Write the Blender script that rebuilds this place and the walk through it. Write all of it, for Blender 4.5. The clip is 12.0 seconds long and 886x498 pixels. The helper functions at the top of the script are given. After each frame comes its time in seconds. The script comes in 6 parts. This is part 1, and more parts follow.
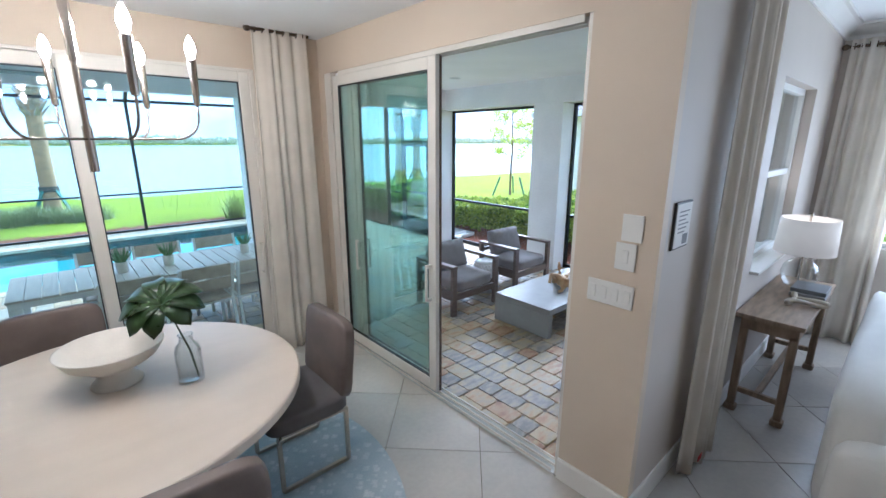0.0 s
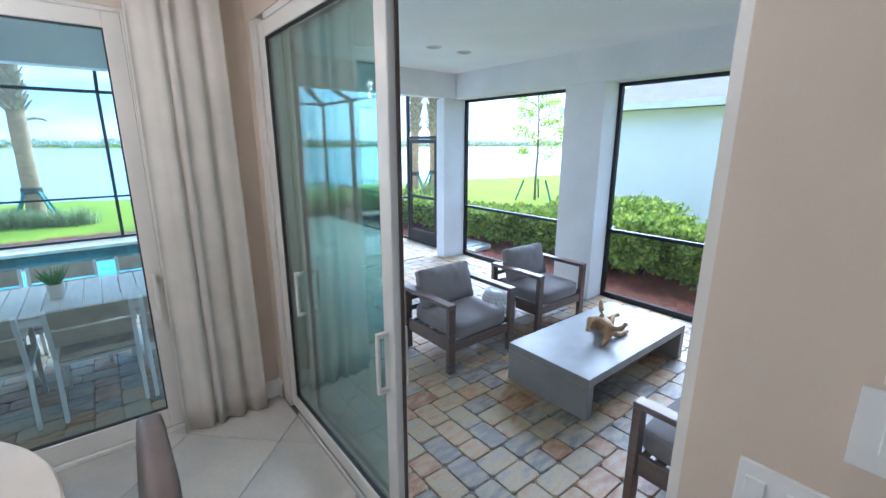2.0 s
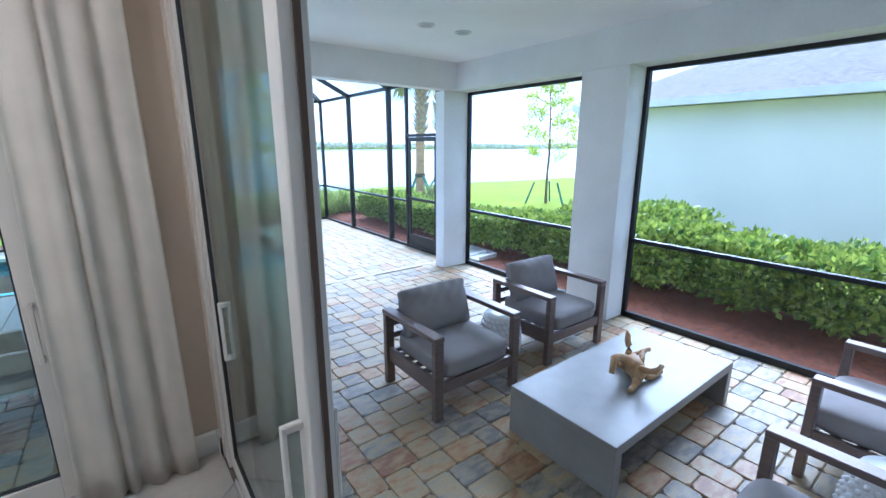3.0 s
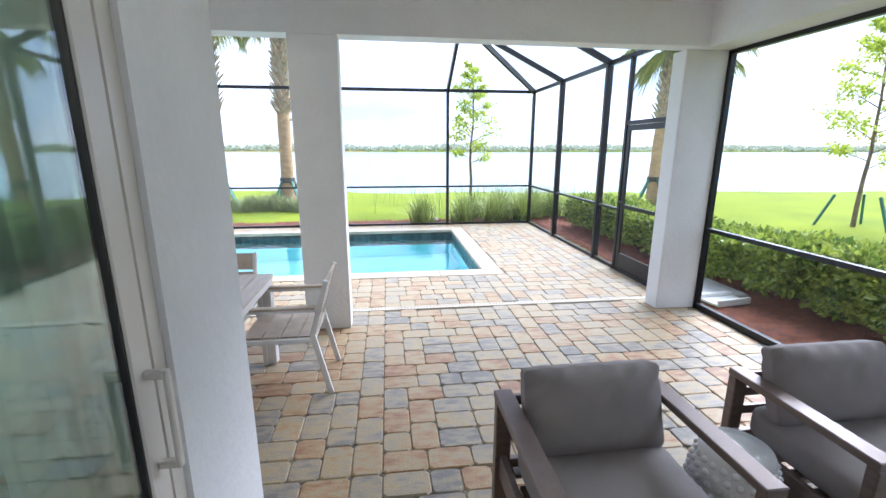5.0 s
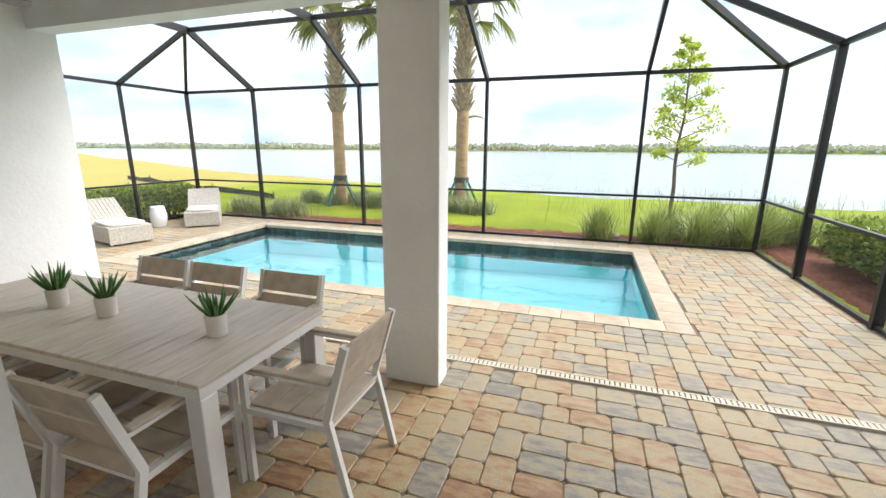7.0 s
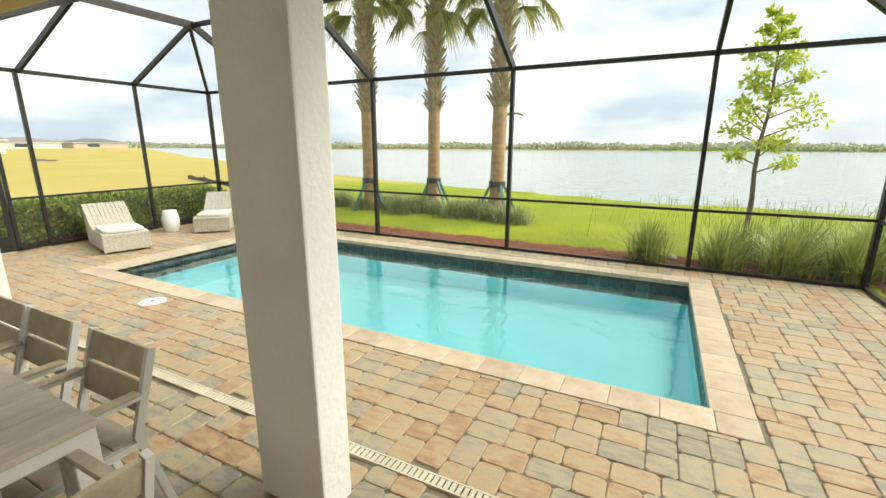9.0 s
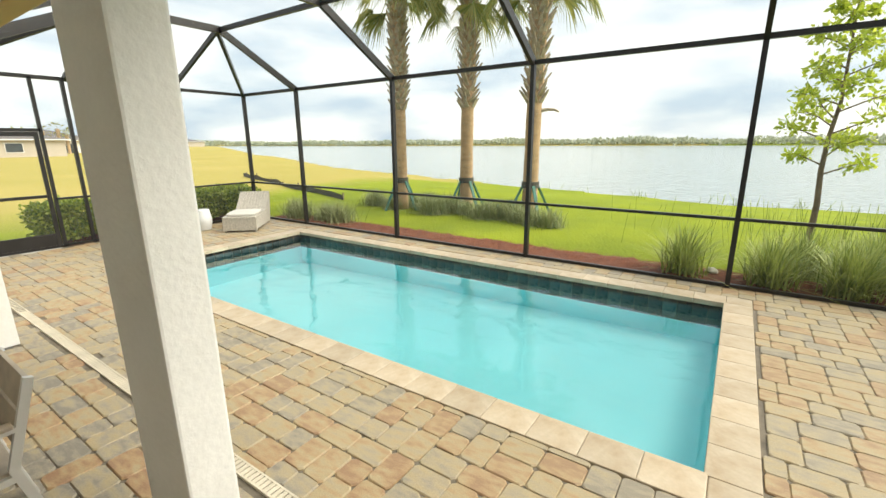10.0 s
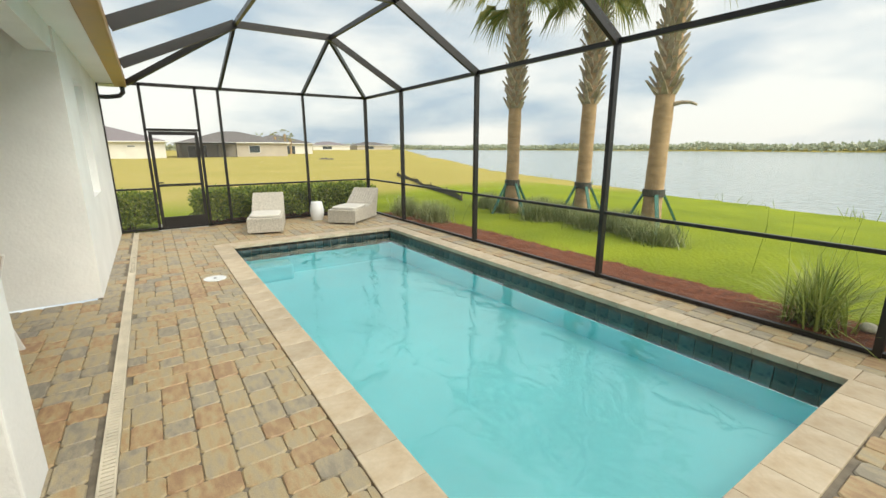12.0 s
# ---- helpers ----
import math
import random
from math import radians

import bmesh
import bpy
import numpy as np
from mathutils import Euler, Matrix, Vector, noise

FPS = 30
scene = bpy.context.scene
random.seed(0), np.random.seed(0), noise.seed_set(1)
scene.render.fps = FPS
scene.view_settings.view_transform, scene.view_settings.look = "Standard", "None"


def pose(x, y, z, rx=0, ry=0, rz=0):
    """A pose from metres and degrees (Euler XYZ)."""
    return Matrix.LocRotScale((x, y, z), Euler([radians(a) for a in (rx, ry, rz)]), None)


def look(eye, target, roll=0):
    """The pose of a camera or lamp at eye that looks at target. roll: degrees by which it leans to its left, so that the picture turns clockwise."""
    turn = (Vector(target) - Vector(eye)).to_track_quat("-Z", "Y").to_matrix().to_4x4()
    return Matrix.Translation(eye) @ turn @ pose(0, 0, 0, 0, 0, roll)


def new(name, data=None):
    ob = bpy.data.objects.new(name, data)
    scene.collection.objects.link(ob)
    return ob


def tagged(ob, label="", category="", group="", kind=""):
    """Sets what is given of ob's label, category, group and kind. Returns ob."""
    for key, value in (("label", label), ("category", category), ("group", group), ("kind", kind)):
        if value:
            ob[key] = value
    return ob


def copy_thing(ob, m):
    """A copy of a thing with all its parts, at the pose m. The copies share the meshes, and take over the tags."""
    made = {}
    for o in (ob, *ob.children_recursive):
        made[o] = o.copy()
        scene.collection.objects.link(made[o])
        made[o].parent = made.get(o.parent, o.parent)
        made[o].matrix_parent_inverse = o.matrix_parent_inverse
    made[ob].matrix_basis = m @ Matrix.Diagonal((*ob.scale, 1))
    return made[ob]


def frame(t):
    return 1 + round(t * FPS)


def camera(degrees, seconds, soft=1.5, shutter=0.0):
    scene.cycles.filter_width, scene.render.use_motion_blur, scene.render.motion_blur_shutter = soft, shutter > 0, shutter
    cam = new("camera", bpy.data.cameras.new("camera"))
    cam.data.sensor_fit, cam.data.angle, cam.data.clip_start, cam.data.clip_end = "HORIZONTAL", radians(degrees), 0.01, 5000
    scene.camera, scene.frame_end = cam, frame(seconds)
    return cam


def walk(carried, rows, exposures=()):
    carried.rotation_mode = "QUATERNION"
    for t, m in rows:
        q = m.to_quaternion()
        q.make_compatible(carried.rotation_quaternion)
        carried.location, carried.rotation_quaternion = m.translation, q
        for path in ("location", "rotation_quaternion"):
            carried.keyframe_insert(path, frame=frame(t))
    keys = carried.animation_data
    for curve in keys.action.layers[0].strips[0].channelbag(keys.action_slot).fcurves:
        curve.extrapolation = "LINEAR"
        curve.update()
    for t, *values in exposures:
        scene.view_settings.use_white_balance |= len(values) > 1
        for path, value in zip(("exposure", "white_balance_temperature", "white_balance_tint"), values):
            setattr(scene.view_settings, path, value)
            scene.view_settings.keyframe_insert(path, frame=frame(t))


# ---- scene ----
cam = camera(91.8, 12.0)
PATH = [
    (0, (0.252, 0.103, 1.999), (1.549, 1.543, 1.506), 0.1),
    (0.5, (0.477, 0.333, 1.944), (1.772, 1.776, 1.455), 0.2),
    (1, (0.767, 0.533, 1.936), (2.041, 1.995, 1.446), 0.2),
    (1.5, (1.084, 0.752, 1.935), (2.308, 2.255, 1.444), 0.1),
    (2, (1.387, 0.994, 1.873), (2.601, 2.509, 1.392), 0.1),
    (2.5, (1.686, 1.223, 1.829), (2.897, 2.742, 1.354), 0.1),
    (4.5, (2.719, 2.179, 1.678), (3.341, 4.022, 1.216), -0.0),
    (5, (2.985, 2.466, 1.646), (3.231, 4.397, 1.186), 0.1),
    (5.5, (3.173, 2.783, 1.657), (3.115, 4.728, 1.196), 0.1),
    (6, (3.331, 3.087, 1.65), (2.991, 5.003, 1.189), 0.2),
    (6.5, (3.419, 3.412, 1.636), (2.897, 5.286, 1.173), 0.3),
    (7, (3.478, 3.766, 1.624), (2.863, 5.612, 1.16), 0.3),
    (9, (3.807, 5.095, 1.667), (2.932, 6.831, 1.198), 0.1),
    (9.5, (3.995, 5.401, 1.683), (3.024, 7.084, 1.209), -0.0),
    (10, (4.185, 5.709, 1.727), (3.095, 7.314, 1.243), -0.4),
    (10.5, (4.429, 6.035, 1.662), (3.197, 7.54, 1.199), 0.0),
    (11, (4.569, 6.357, 1.649), (3.219, 7.758, 1.183), -0.1),
    (11.5, (4.748, 6.742, 1.633), (3.256, 7.991, 1.169), -0.1),
    (12, (4.928, 7.117, 1.622), (3.312, 8.201, 1.16), -0.1),
]

walk(cam, [(t, look(eye, target, roll)) for t, eye, target, roll in PATH],
     exposures=[(0.0, 2.05, 4700, 10), (2.0, 2.0, 4500, 10), (2.7, 1.9, 4400, 10), (4.5, 1.65, 5150, 15), (5.5, 1.6, 5450, 15), (7.0, 1.26, 6250, 11), (9.0, 1.0, 7150, 5), (11.0, 0.82, 7050, 4.5), (12.0, 0.62, 7000, 4)])

# ---- world and lights ----
SUN_EL, SUN_AZ = 45.0, 60.0
world = bpy.data.worlds.new("overcast_sky")
scene.world = world
world.use_nodes = True
wn, wl = world.node_tree.nodes, world.node_tree.links
wn.clear()
w_out = wn.new("ShaderNodeOutputWorld")
w_bg = wn.new("ShaderNodeBackground")
w_sky = wn.new("ShaderNodeTexSky")
w_sky.sky_type = "NISHITA"
w_sky.sun_disc = False
w_sky.sun_elevation, w_sky.sun_rotation = radians(SUN_EL), radians(SUN_AZ)
w_sky.dust_density, w_sky.air_density = 2.0, 1.0
w_co = wn.new("ShaderNodeTexCoord")
w_map = wn.new("ShaderNodeMapping")
w_map.inputs["Scale"].default_value = (1.6, 1.6, 5.0)
w_noise = wn.new("ShaderNodeTexNoise")
w_noise.inputs["Scale"].default_value, w_noise.inputs["Detail"].default_value = 1.7, 7.0
w_ramp = wn.new("ShaderNodeValToRGB")
w_ramp.color_ramp.elements[0].position, w_ramp.color_ramp.elements[0].color = 0.36, (3.9, 4.9, 6.2, 1)
w_ramp.color_ramp.elements[1].position, w_ramp.color_ramp.elements[1].color = 0.6, (8.2, 8.3, 8.5, 1)
w_mix = wn.new("ShaderNodeMixRGB")
w_mix.inputs[0].default_value = 0.86
w_bg.inputs["Strength"].default_value = 0.1
wl.new(w_co.outputs["Generated"], w_map.inputs["Vector"])
wl.new(w_map.outputs["Vector"], w_noise.inputs["Vector"])
wl.new(w_noise.outputs["Fac"], w_ramp.inputs["Fac"])
wl.new(w_sky.outputs["Color"], w_mix.inputs[1])
wl.new(w_ramp.outputs["Color"], w_mix.inputs[2])
wl.new(w_mix.outputs["Color"], w_bg.inputs["Color"])
wl.new(w_bg.outputs["Background"], w_out.inputs["Surface"])

sun_data = bpy.data.lights.new("sun", "SUN")
sun_data.energy, sun_data.angle, sun_data.color = 3.7, radians(55), (1.0, 0.96, 0.9)
sun = new("sun", sun_data)
sun.matrix_world = look((0, 0, 30), (math.sin(radians(SUN_AZ)) * -20, math.cos(radians(SUN_AZ)) * -20, 30 - 20 * math.tan(radians(SUN_EL))))


def point_lamp(name, at, watts, colour, radius):
    data = bpy.data.lights.new(name, "POINT")
    data.energy, data.color, data.shadow_soft_size = watts, colour, radius
    ob = new(name, data)
    ob.location = at
    return ob


area = bpy.data.lights.new("living_window_daylight", "AREA")
area.shape, area.size, area.size_y, area.energy, area.color = "RECTANGLE", 3.7, 1.4, 20, (1.0, 0.97, 0.93)
new("living_window_daylight", area).matrix_world = look((6.08, -1.5, 1.75), (0, -1.5, 1.4))


# ---- materials ----
def mat(name, colour, rough=0.5, metal=0.0, var=0.12, scale=4.0, bump=0.15, bscale=90.0, second=None, random_mix=0.0, stretch=(1, 1, 1), dist=0.004, sub=0.0, spec=0.5, rvar=0.1):
    """A surface with grain at two scales. second: a colour towards which it wanders; random_mix: how far pieces differ."""
    m = bpy.data.materials.new(name)
    m.use_nodes = True
    n, l = m.node_tree.nodes, m.node_tree.links
    p = n["Principled BSDF"]
    co = n.new("ShaderNodeTexCoord")
    mp = n.new("ShaderNodeMapping")
    mp.inputs["Scale"].default_value = stretch
    l.new(co.outputs["Object"], mp.inputs["Vector"])
    big = n.new("ShaderNodeTexNoise")
    big.inputs["Scale"].default_value, big.inputs["Detail"].default_value = scale, 5.0
    fine = n.new("ShaderNodeTexNoise")
    fine.inputs["Scale"].default_value, fine.inputs["Detail"].default_value = bscale, 3.0
    l.new(mp.outputs["Vector"], big.inputs["Vector"])
    l.new(mp.outputs["Vector"], fine.inputs["Vector"])
    second = second or tuple(c * (1 - 2 * var) for c in colour)
    ramp = n.new("ShaderNodeValToRGB")
    ramp.color_ramp.elements[0].position, ramp.color_ramp.elements[1].position = 0.32, 0.68
    ramp.color_ramp.elements[0].color, ramp.color_ramp.elements[1].color = (*second, 1), (*[min(1, c * (1 + var * 0.5)) for c in colour], 1)
    l.new(big.outputs["Fac"], ramp.inputs["Fac"])
    mul = n.new("ShaderNodeMixRGB")
    mul.blend_type = "MULTIPLY"
    mul.inputs[0].default_value = min(1.0, var * 2.5)
    grain = n.new("ShaderNodeMapRange")
    grain.inputs["To Min"].default_value, grain.inputs["To Max"].default_value = 0.72, 1.12
    grain.inputs["From Min"].default_value, grain.inputs["From Max"].default_value = 0.25, 0.75
    l.new(fine.outputs["Fac"], grain.inputs["Value"])
    l.new(ramp.outputs["Color"], mul.inputs[1])
    l.new(grain.outputs["Result"], mul.inputs[2])
    last = mul.outputs["Color"]
    if random_mix:
        info = n.new("ShaderNodeObjectInfo")
        hsv = n.new("ShaderNodeHueSaturation")
        mr = n.new("ShaderNodeMapRange")
        mr.inputs["To Min"].default_value, mr.inputs["To Max"].default_value = 1 - random_mix, 1 + random_mix
        l.new(info.outputs["Random"], mr.inputs["Value"])
        l.new(mr.outputs["Result"], hsv.inputs["Value"])
        l.new(last, hsv.inputs["Color"])
        last = hsv.outputs["Color"]
    l.new(last, p.inputs["Base Color"])
    rr = n.new("ShaderNodeMapRange")
    rr.inputs["To Min"].default_value, rr.inputs["To Max"].default_value = max(0.02, rough - rvar), min(1.0, rough + rvar)
    l.new(big.outputs["Fac"], rr.inputs["Value"])
    l.new(rr.outputs["Result"], p.inputs["Roughness"])
    p.inputs["Metallic"].default_value = metal
    p.inputs["Specular IOR Level"].default_value = spec
    if sub:
        p.inputs["Transmission Weight"].default_value = sub
    if bump:
        b = n.new("ShaderNodeBump")
        b.inputs["Strength"].default_value, b.inputs["Distance"].default_value = bump, dist
        l.new(fine.outputs["Fac"], b.inputs["Height"])
        l.new(b.outputs["Normal"], p.inputs["Normal"])
    return m


def glow(name, colour, strength):
    m = bpy.data.materials.new(name)
    m.use_nodes = True
    p = m.node_tree.nodes["Principled BSDF"]
    p.inputs["Base Color"].default_value = (*colour, 1)
    p.inputs["Emission Color"].default_value, p.inputs["Emission Strength"].default_value = (*colour, 1), strength
    return m


def see_through(name, colour, clear, gloss_rough=0.03, ior=1.45, power=2.2):
    """Thin glass: clear passes, tinted, with a mirror that grows by Fresnel."""
    m = bpy.data.materials.new(name)
    m.use_nodes = True
    n, l = m.node_tree.nodes, m.node_tree.links
    n.clear()
    out = n.new("ShaderNodeOutputMaterial")
    tr = n.new("ShaderNodeBsdfTransparent")
    tr.inputs["Color"].default_value = (*colour, 1)
    gl = n.new("ShaderNodeBsdfGlossy")
    gl.inputs["Roughness"].default_value = gloss_rough
    lw = n.new("ShaderNodeLayerWeight")
    lw.inputs["Blend"].default_value = 0.5
    pw = n.new("ShaderNodeMath")
    pw.operation, pw.inputs[1].default_value = "POWER", power
    fr = n.new("ShaderNodeMath")
    fr.operation, fr.inputs[1].default_value, fr.inputs[2].default_value = "MULTIPLY_ADD", 0.85, 0.04 * (ior - 1) / 0.45
    mx = n.new("ShaderNodeMixShader")
    l.new(lw.outputs["Facing"], pw.inputs[0])
    l.new(pw.outputs[0], fr.inputs[0])
    l.new(fr.outputs[0], mx.inputs["Fac"])
    l.new(tr.outputs["BSDF"], mx.inputs[1])
    l.new(gl.outputs["BSDF"], mx.inputs[2])
    l.new(mx.outputs["Shader"], out.inputs["Surface"])
    return m


def mesh_screen(name, colour, open_share):
    """Insect screen: mostly open, the rest dark yarn."""
    m = bpy.data.materials.new(name)
    m.use_nodes = True
    n, l = m.node_tree.nodes, m.node_tree.links
    n.clear()
    out = n.new("ShaderNodeOutputMaterial")
    tr = n.new("ShaderNodeBsdfTransparent")
    df = n.new("ShaderNodeBsdfDiffuse")
    df.inputs["Color"].default_value = (*colour, 1)
    mx = n.new("ShaderNodeMixShader")
    mx.inputs["Fac"].default_value = 1 - open_share
    l.new(tr.outputs["BSDF"], mx.inputs[1])
    l.new(df.outputs["BSDF"], mx.inputs[2])
    l.new(mx.outputs["Shader"], out.inputs["Surface"])
    return m


def paver_mat(name):
    """Tumbled concrete stones: each its own blend of buff, grey and rust, mottled and streaked."""
    m = bpy.data.materials.new(name)
    m.use_nodes = True
    n, l = m.node_tree.nodes, m.node_tree.links
    p = n["Principled BSDF"]
    info, geo, co = n.new("ShaderNodeObjectInfo"), n.new("ShaderNodeNewGeometry"), n.new("ShaderNodeTexCoord")
    add = n.new("ShaderNodeMath")
    add.operation = "ADD"
    fra = n.new("ShaderNodeMath")
    fra.operation = "FRACT"
    l.new(info.outputs["Random"], add.inputs[0])
    l.new(geo.outputs["Random Per Island"], add.inputs[1])
    l.new(add.outputs[0], fra.inputs[0])
    big, fine = n.new("ShaderNodeTexNoise"), n.new("ShaderNodeTexNoise")
    big.inputs["Scale"].default_value, big.inputs["Detail"].default_value = 1.0, 5.0
    fine.inputs["Scale"].default_value, fine.inputs["Detail"].default_value = 140.0, 3.0
    # streaks, shifted from stone to stone
    mp = n.new("ShaderNodeVectorMath")
    mp.operation, mp.inputs[1].default_value = "MULTIPLY", (9.0, 22.0, 5.0)
    sh = n.new("ShaderNodeVectorMath")
    sh.operation = "ADD"
    far = n.new("ShaderNodeMath")
    far.operation, far.inputs[1].default_value = "MULTIPLY", 60.0
    l.new(fra.outputs[0], far.inputs[0])
    l.new(geo.outputs["Position"], mp.inputs[0])
    l.new(mp.outputs["Vector"], sh.inputs[0])
    l.new(far.outputs[0], sh.inputs[1])
    l.new(sh.outputs["Vector"], big.inputs["Vector"])
    l.new(geo.outputs["Position"], fine.inputs["Vector"])
    wander = n.new("ShaderNodeMapRange")
    wander.inputs["From Min"].default_value, wander.inputs["From Max"].default_value = 0.3, 0.7
    wander.inputs["To Min"].default_value, wander.inputs["To Max"].default_value = -0.24, 0.30
    l.new(big.outputs["Fac"], wander.inputs["Value"])
    tot = n.new("ShaderNodeMath")
    tot.operation, tot.use_clamp = "MULTIPLY_ADD", True
    tot.inputs[1].default_value = 0.78
    l.new(fra.outputs[0], tot.inputs[0])
    l.new(wander.outputs["Result"], tot.inputs[2])
    mottle = n.new("ShaderNodeValToRGB")
    cr = mottle.color_ramp
    stops = [(0.0, (0.20, 0.18, 0.155)), (0.14, (0.285, 0.25, 0.20)), (0.30, (0.365, 0.30, 0.20)), (0.52, (0.41, 0.315, 0.175)), (0.70, (0.395, 0.245, 0.12)), (0.88, (0.285, 0.145, 0.072))]
    while len(cr.elements) < len(stops):
        cr.elements.new(0.5)
    for e, (at, c) in zip(cr.elements, stops):
        e.position, e.color = at, (*c, 1)
    l.new(tot.outputs[0], mottle.inputs["Fac"])
    mul = n.new("ShaderNodeMixRGB")
    mul.blend_type, mul.inputs[0].default_value = "MULTIPLY", 0.7
    gr = n.new("ShaderNodeMapRange")
    gr.inputs["From Min"].default_value, gr.inputs["From Max"].default_value = 0.25, 0.75
    gr.inputs["To Min"].default_value, gr.inputs["To Max"].default_value = 0.62, 1.2
    l.new(fine.outputs["Fac"], gr.inputs["Value"])
    l.new(mottle.outputs["Color"], mul.inputs[1])
    l.new(gr.outputs["Result"], mul.inputs[2])
    # from y 5.0 to 7.6 the stones blend towards a paler buff
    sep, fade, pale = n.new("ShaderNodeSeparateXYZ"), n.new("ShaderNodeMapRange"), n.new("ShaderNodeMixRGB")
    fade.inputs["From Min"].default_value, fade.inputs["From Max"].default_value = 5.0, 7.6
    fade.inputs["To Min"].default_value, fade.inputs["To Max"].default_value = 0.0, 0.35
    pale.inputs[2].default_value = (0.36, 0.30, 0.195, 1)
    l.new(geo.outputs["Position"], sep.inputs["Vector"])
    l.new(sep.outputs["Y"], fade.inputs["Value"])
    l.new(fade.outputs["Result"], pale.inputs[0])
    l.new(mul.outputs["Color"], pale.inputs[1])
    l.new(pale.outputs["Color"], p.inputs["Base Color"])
    p.inputs["Roughness"].default_value = 0.5
    b = n.new("ShaderNodeBump")
    b.inputs["Strength"].default_value, b.inputs["Distance"].default_value = 0.5, 0.004
    l.new(fine.outputs["Fac"], b.inputs["Height"])
    l.new(b.outputs["Normal"], p.inputs["Normal"])
    return m


def leaf_mat(name, a, b, trans=0.25):
    m = bpy.data.materials.new(name)
    m.use_nodes = True
    n, l = m.node_tree.nodes, m.node_tree.links
    p = n["Principled BSDF"]
    out = n["Material Output"]
    geo = n.new("ShaderNodeNewGeometry")
    ramp = n.new("ShaderNodeValToRGB")
    ramp.color_ramp.elements[0].color, ramp.color_ramp.elements[1].color = (*a, 1), (*b, 1)
    l.new(geo.outputs["Random Per Island"], ramp.inputs["Fac"])
    l.new(ramp.outputs["Color"], p.inputs["Base Color"])
    p.inputs["Roughness"].default_value = 0.45
    tl = n.new("ShaderNodeBsdfTranslucent")
    l.new(ramp.outputs["Color"], tl.inputs["Color"])
    mx = n.new("ShaderNodeMixShader")
    mx.inputs["Fac"].default_value = trans
    l.new(p.outputs["BSDF"], mx.inputs[1])
    l.new(tl.outputs["BSDF"], mx.inputs[2])
    l.new(mx.outputs["Shader"], out.inputs["Surface"])
    return m


def water_mat(name, colour, rough, wave, scale, clear=False):
    m = bpy.data.materials.new(name)
    m.use_nodes = True
    n, l = m.node_tree.nodes, m.node_tree.links
    p = n["Principled BSDF"]
    co = n.new("ShaderNodeTexCoord")
    mp = n.new("ShaderNodeMapping")
    mp.inputs["Scale"].default_value = (1, 1.6, 1)
    w = n.new("ShaderNodeTexNoise")
    w.inputs["Scale"].default_value, w.inputs["Detail"].default_value, w.inputs["Distortion"].default_value = scale, 2.5, 0.8
    l.new(co.outputs["Object"], mp.inputs["Vector"])
    l.new(mp.outputs["Vector"], w.inputs["Vector"])
    b = n.new("ShaderNodeBump")
    b.inputs["Strength"].default_value, b.inputs["Distance"].default_value = 1.0, wave
    l.new(w.outputs["Fac"], b.inputs["Height"])
    l.new(b.outputs["Normal"], p.inputs["Normal"])
    p.inputs["Roughness"].default_value = rough
    p.inputs["IOR"].default_value = 1.33
    p.inputs["Base Color"].default_value = (*colour, 1)
    if clear:
        n2 = n.new("ShaderNodeBsdfTransparent")
        n2.inputs["Color"].default_value = (*colour, 1)
        gl = n.new("ShaderNodeBsdfGlossy")
        gl.inputs["Roughness"].default_value = rough
        fr = n.new("ShaderNodeFresnel")
        fr.inputs["IOR"].default_value = 1.65
        mx = n.new("ShaderNodeMixShader")
        l.new(b.outputs["Normal"], gl.inputs["Normal"])
        l.new(b.outputs["Normal"], fr.inputs["Normal"])
        l.new(fr.outputs["Fac"], mx.inputs["Fac"])
        l.new(n2.outputs["BSDF"], mx.inputs[1])
        l.new(gl.outputs["BSDF"], mx.inputs[2])
        l.new(mx.outputs["Shader"], n["Material Output"].inputs["Surface"])
    return m


M_WALL = mat("beige_wall_paint", (0.62, 0.52, 0.405), 0.6, var=0.03, scale=1.5, bump=0.08, bscale=160, dist=0.001)
M_GREYWALL = mat("greige_wall_paint", (0.56, 0.50, 0.44), 0.6, var=0.04, scale=1.5, bump=0.08, bscale=160, dist=0.001)
M_STUCCO = mat("white_stucco", (0.84, 0.84, 0.83), 0.75, var=0.04, scale=1.8, bump=0.5, bscale=34, dist=0.006)
M_CEIL = mat("white_ceiling_paint", (0.86, 0.86, 0.86), 0.7, var=0.03, scale=1.2, bump=0.15, bscale=70, dist=0.002)
M_TRIM = mat("white_trim_paint", (0.76, 0.74, 0.70), 0.38, var=0.03, scale=3, bump=0.02)
M_FRAME = mat("cream_door_frame", (0.72, 0.68, 0.61), 0.35, var=0.03, scale=3, bump=0.02)
M_GASKET = mat("black_gasket", (0.02, 0.02, 0.022), 0.5, var=0.05)
M_WINGLASS = see_through("window_glass", (0.94, 0.97, 0.97), 0.9)
M_CLEARGLASS = see_through("clear_glass", (0.95, 0.97, 0.97), 0.95, 0.01, 1.35)
M_BRONZE = mat("dark_bronze_aluminium", (0.028, 0.026, 0.026), 0.38, 0.35, var=0.1, scale=3, bump=0.03)
M_BLACKAL = mat("black_aluminium", (0.018, 0.02, 0.024), 0.35, 0.3, var=0.1, scale=3, bump=0.03)
M_SCREEN = mesh_screen("insect_screen", (0.14, 0.14, 0.145), 0.83)
M_GUTTER = mat("brown_gutter", (0.36, 0.21, 0.065), 0.4, 0.1, var=0.1, scale=3, bump=0.03)
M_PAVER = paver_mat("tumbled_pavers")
M_SAND = mat("jointing_sand", (0.20, 0.17, 0.13), 0.9, var=0.2, scale=10, bump=0.5)
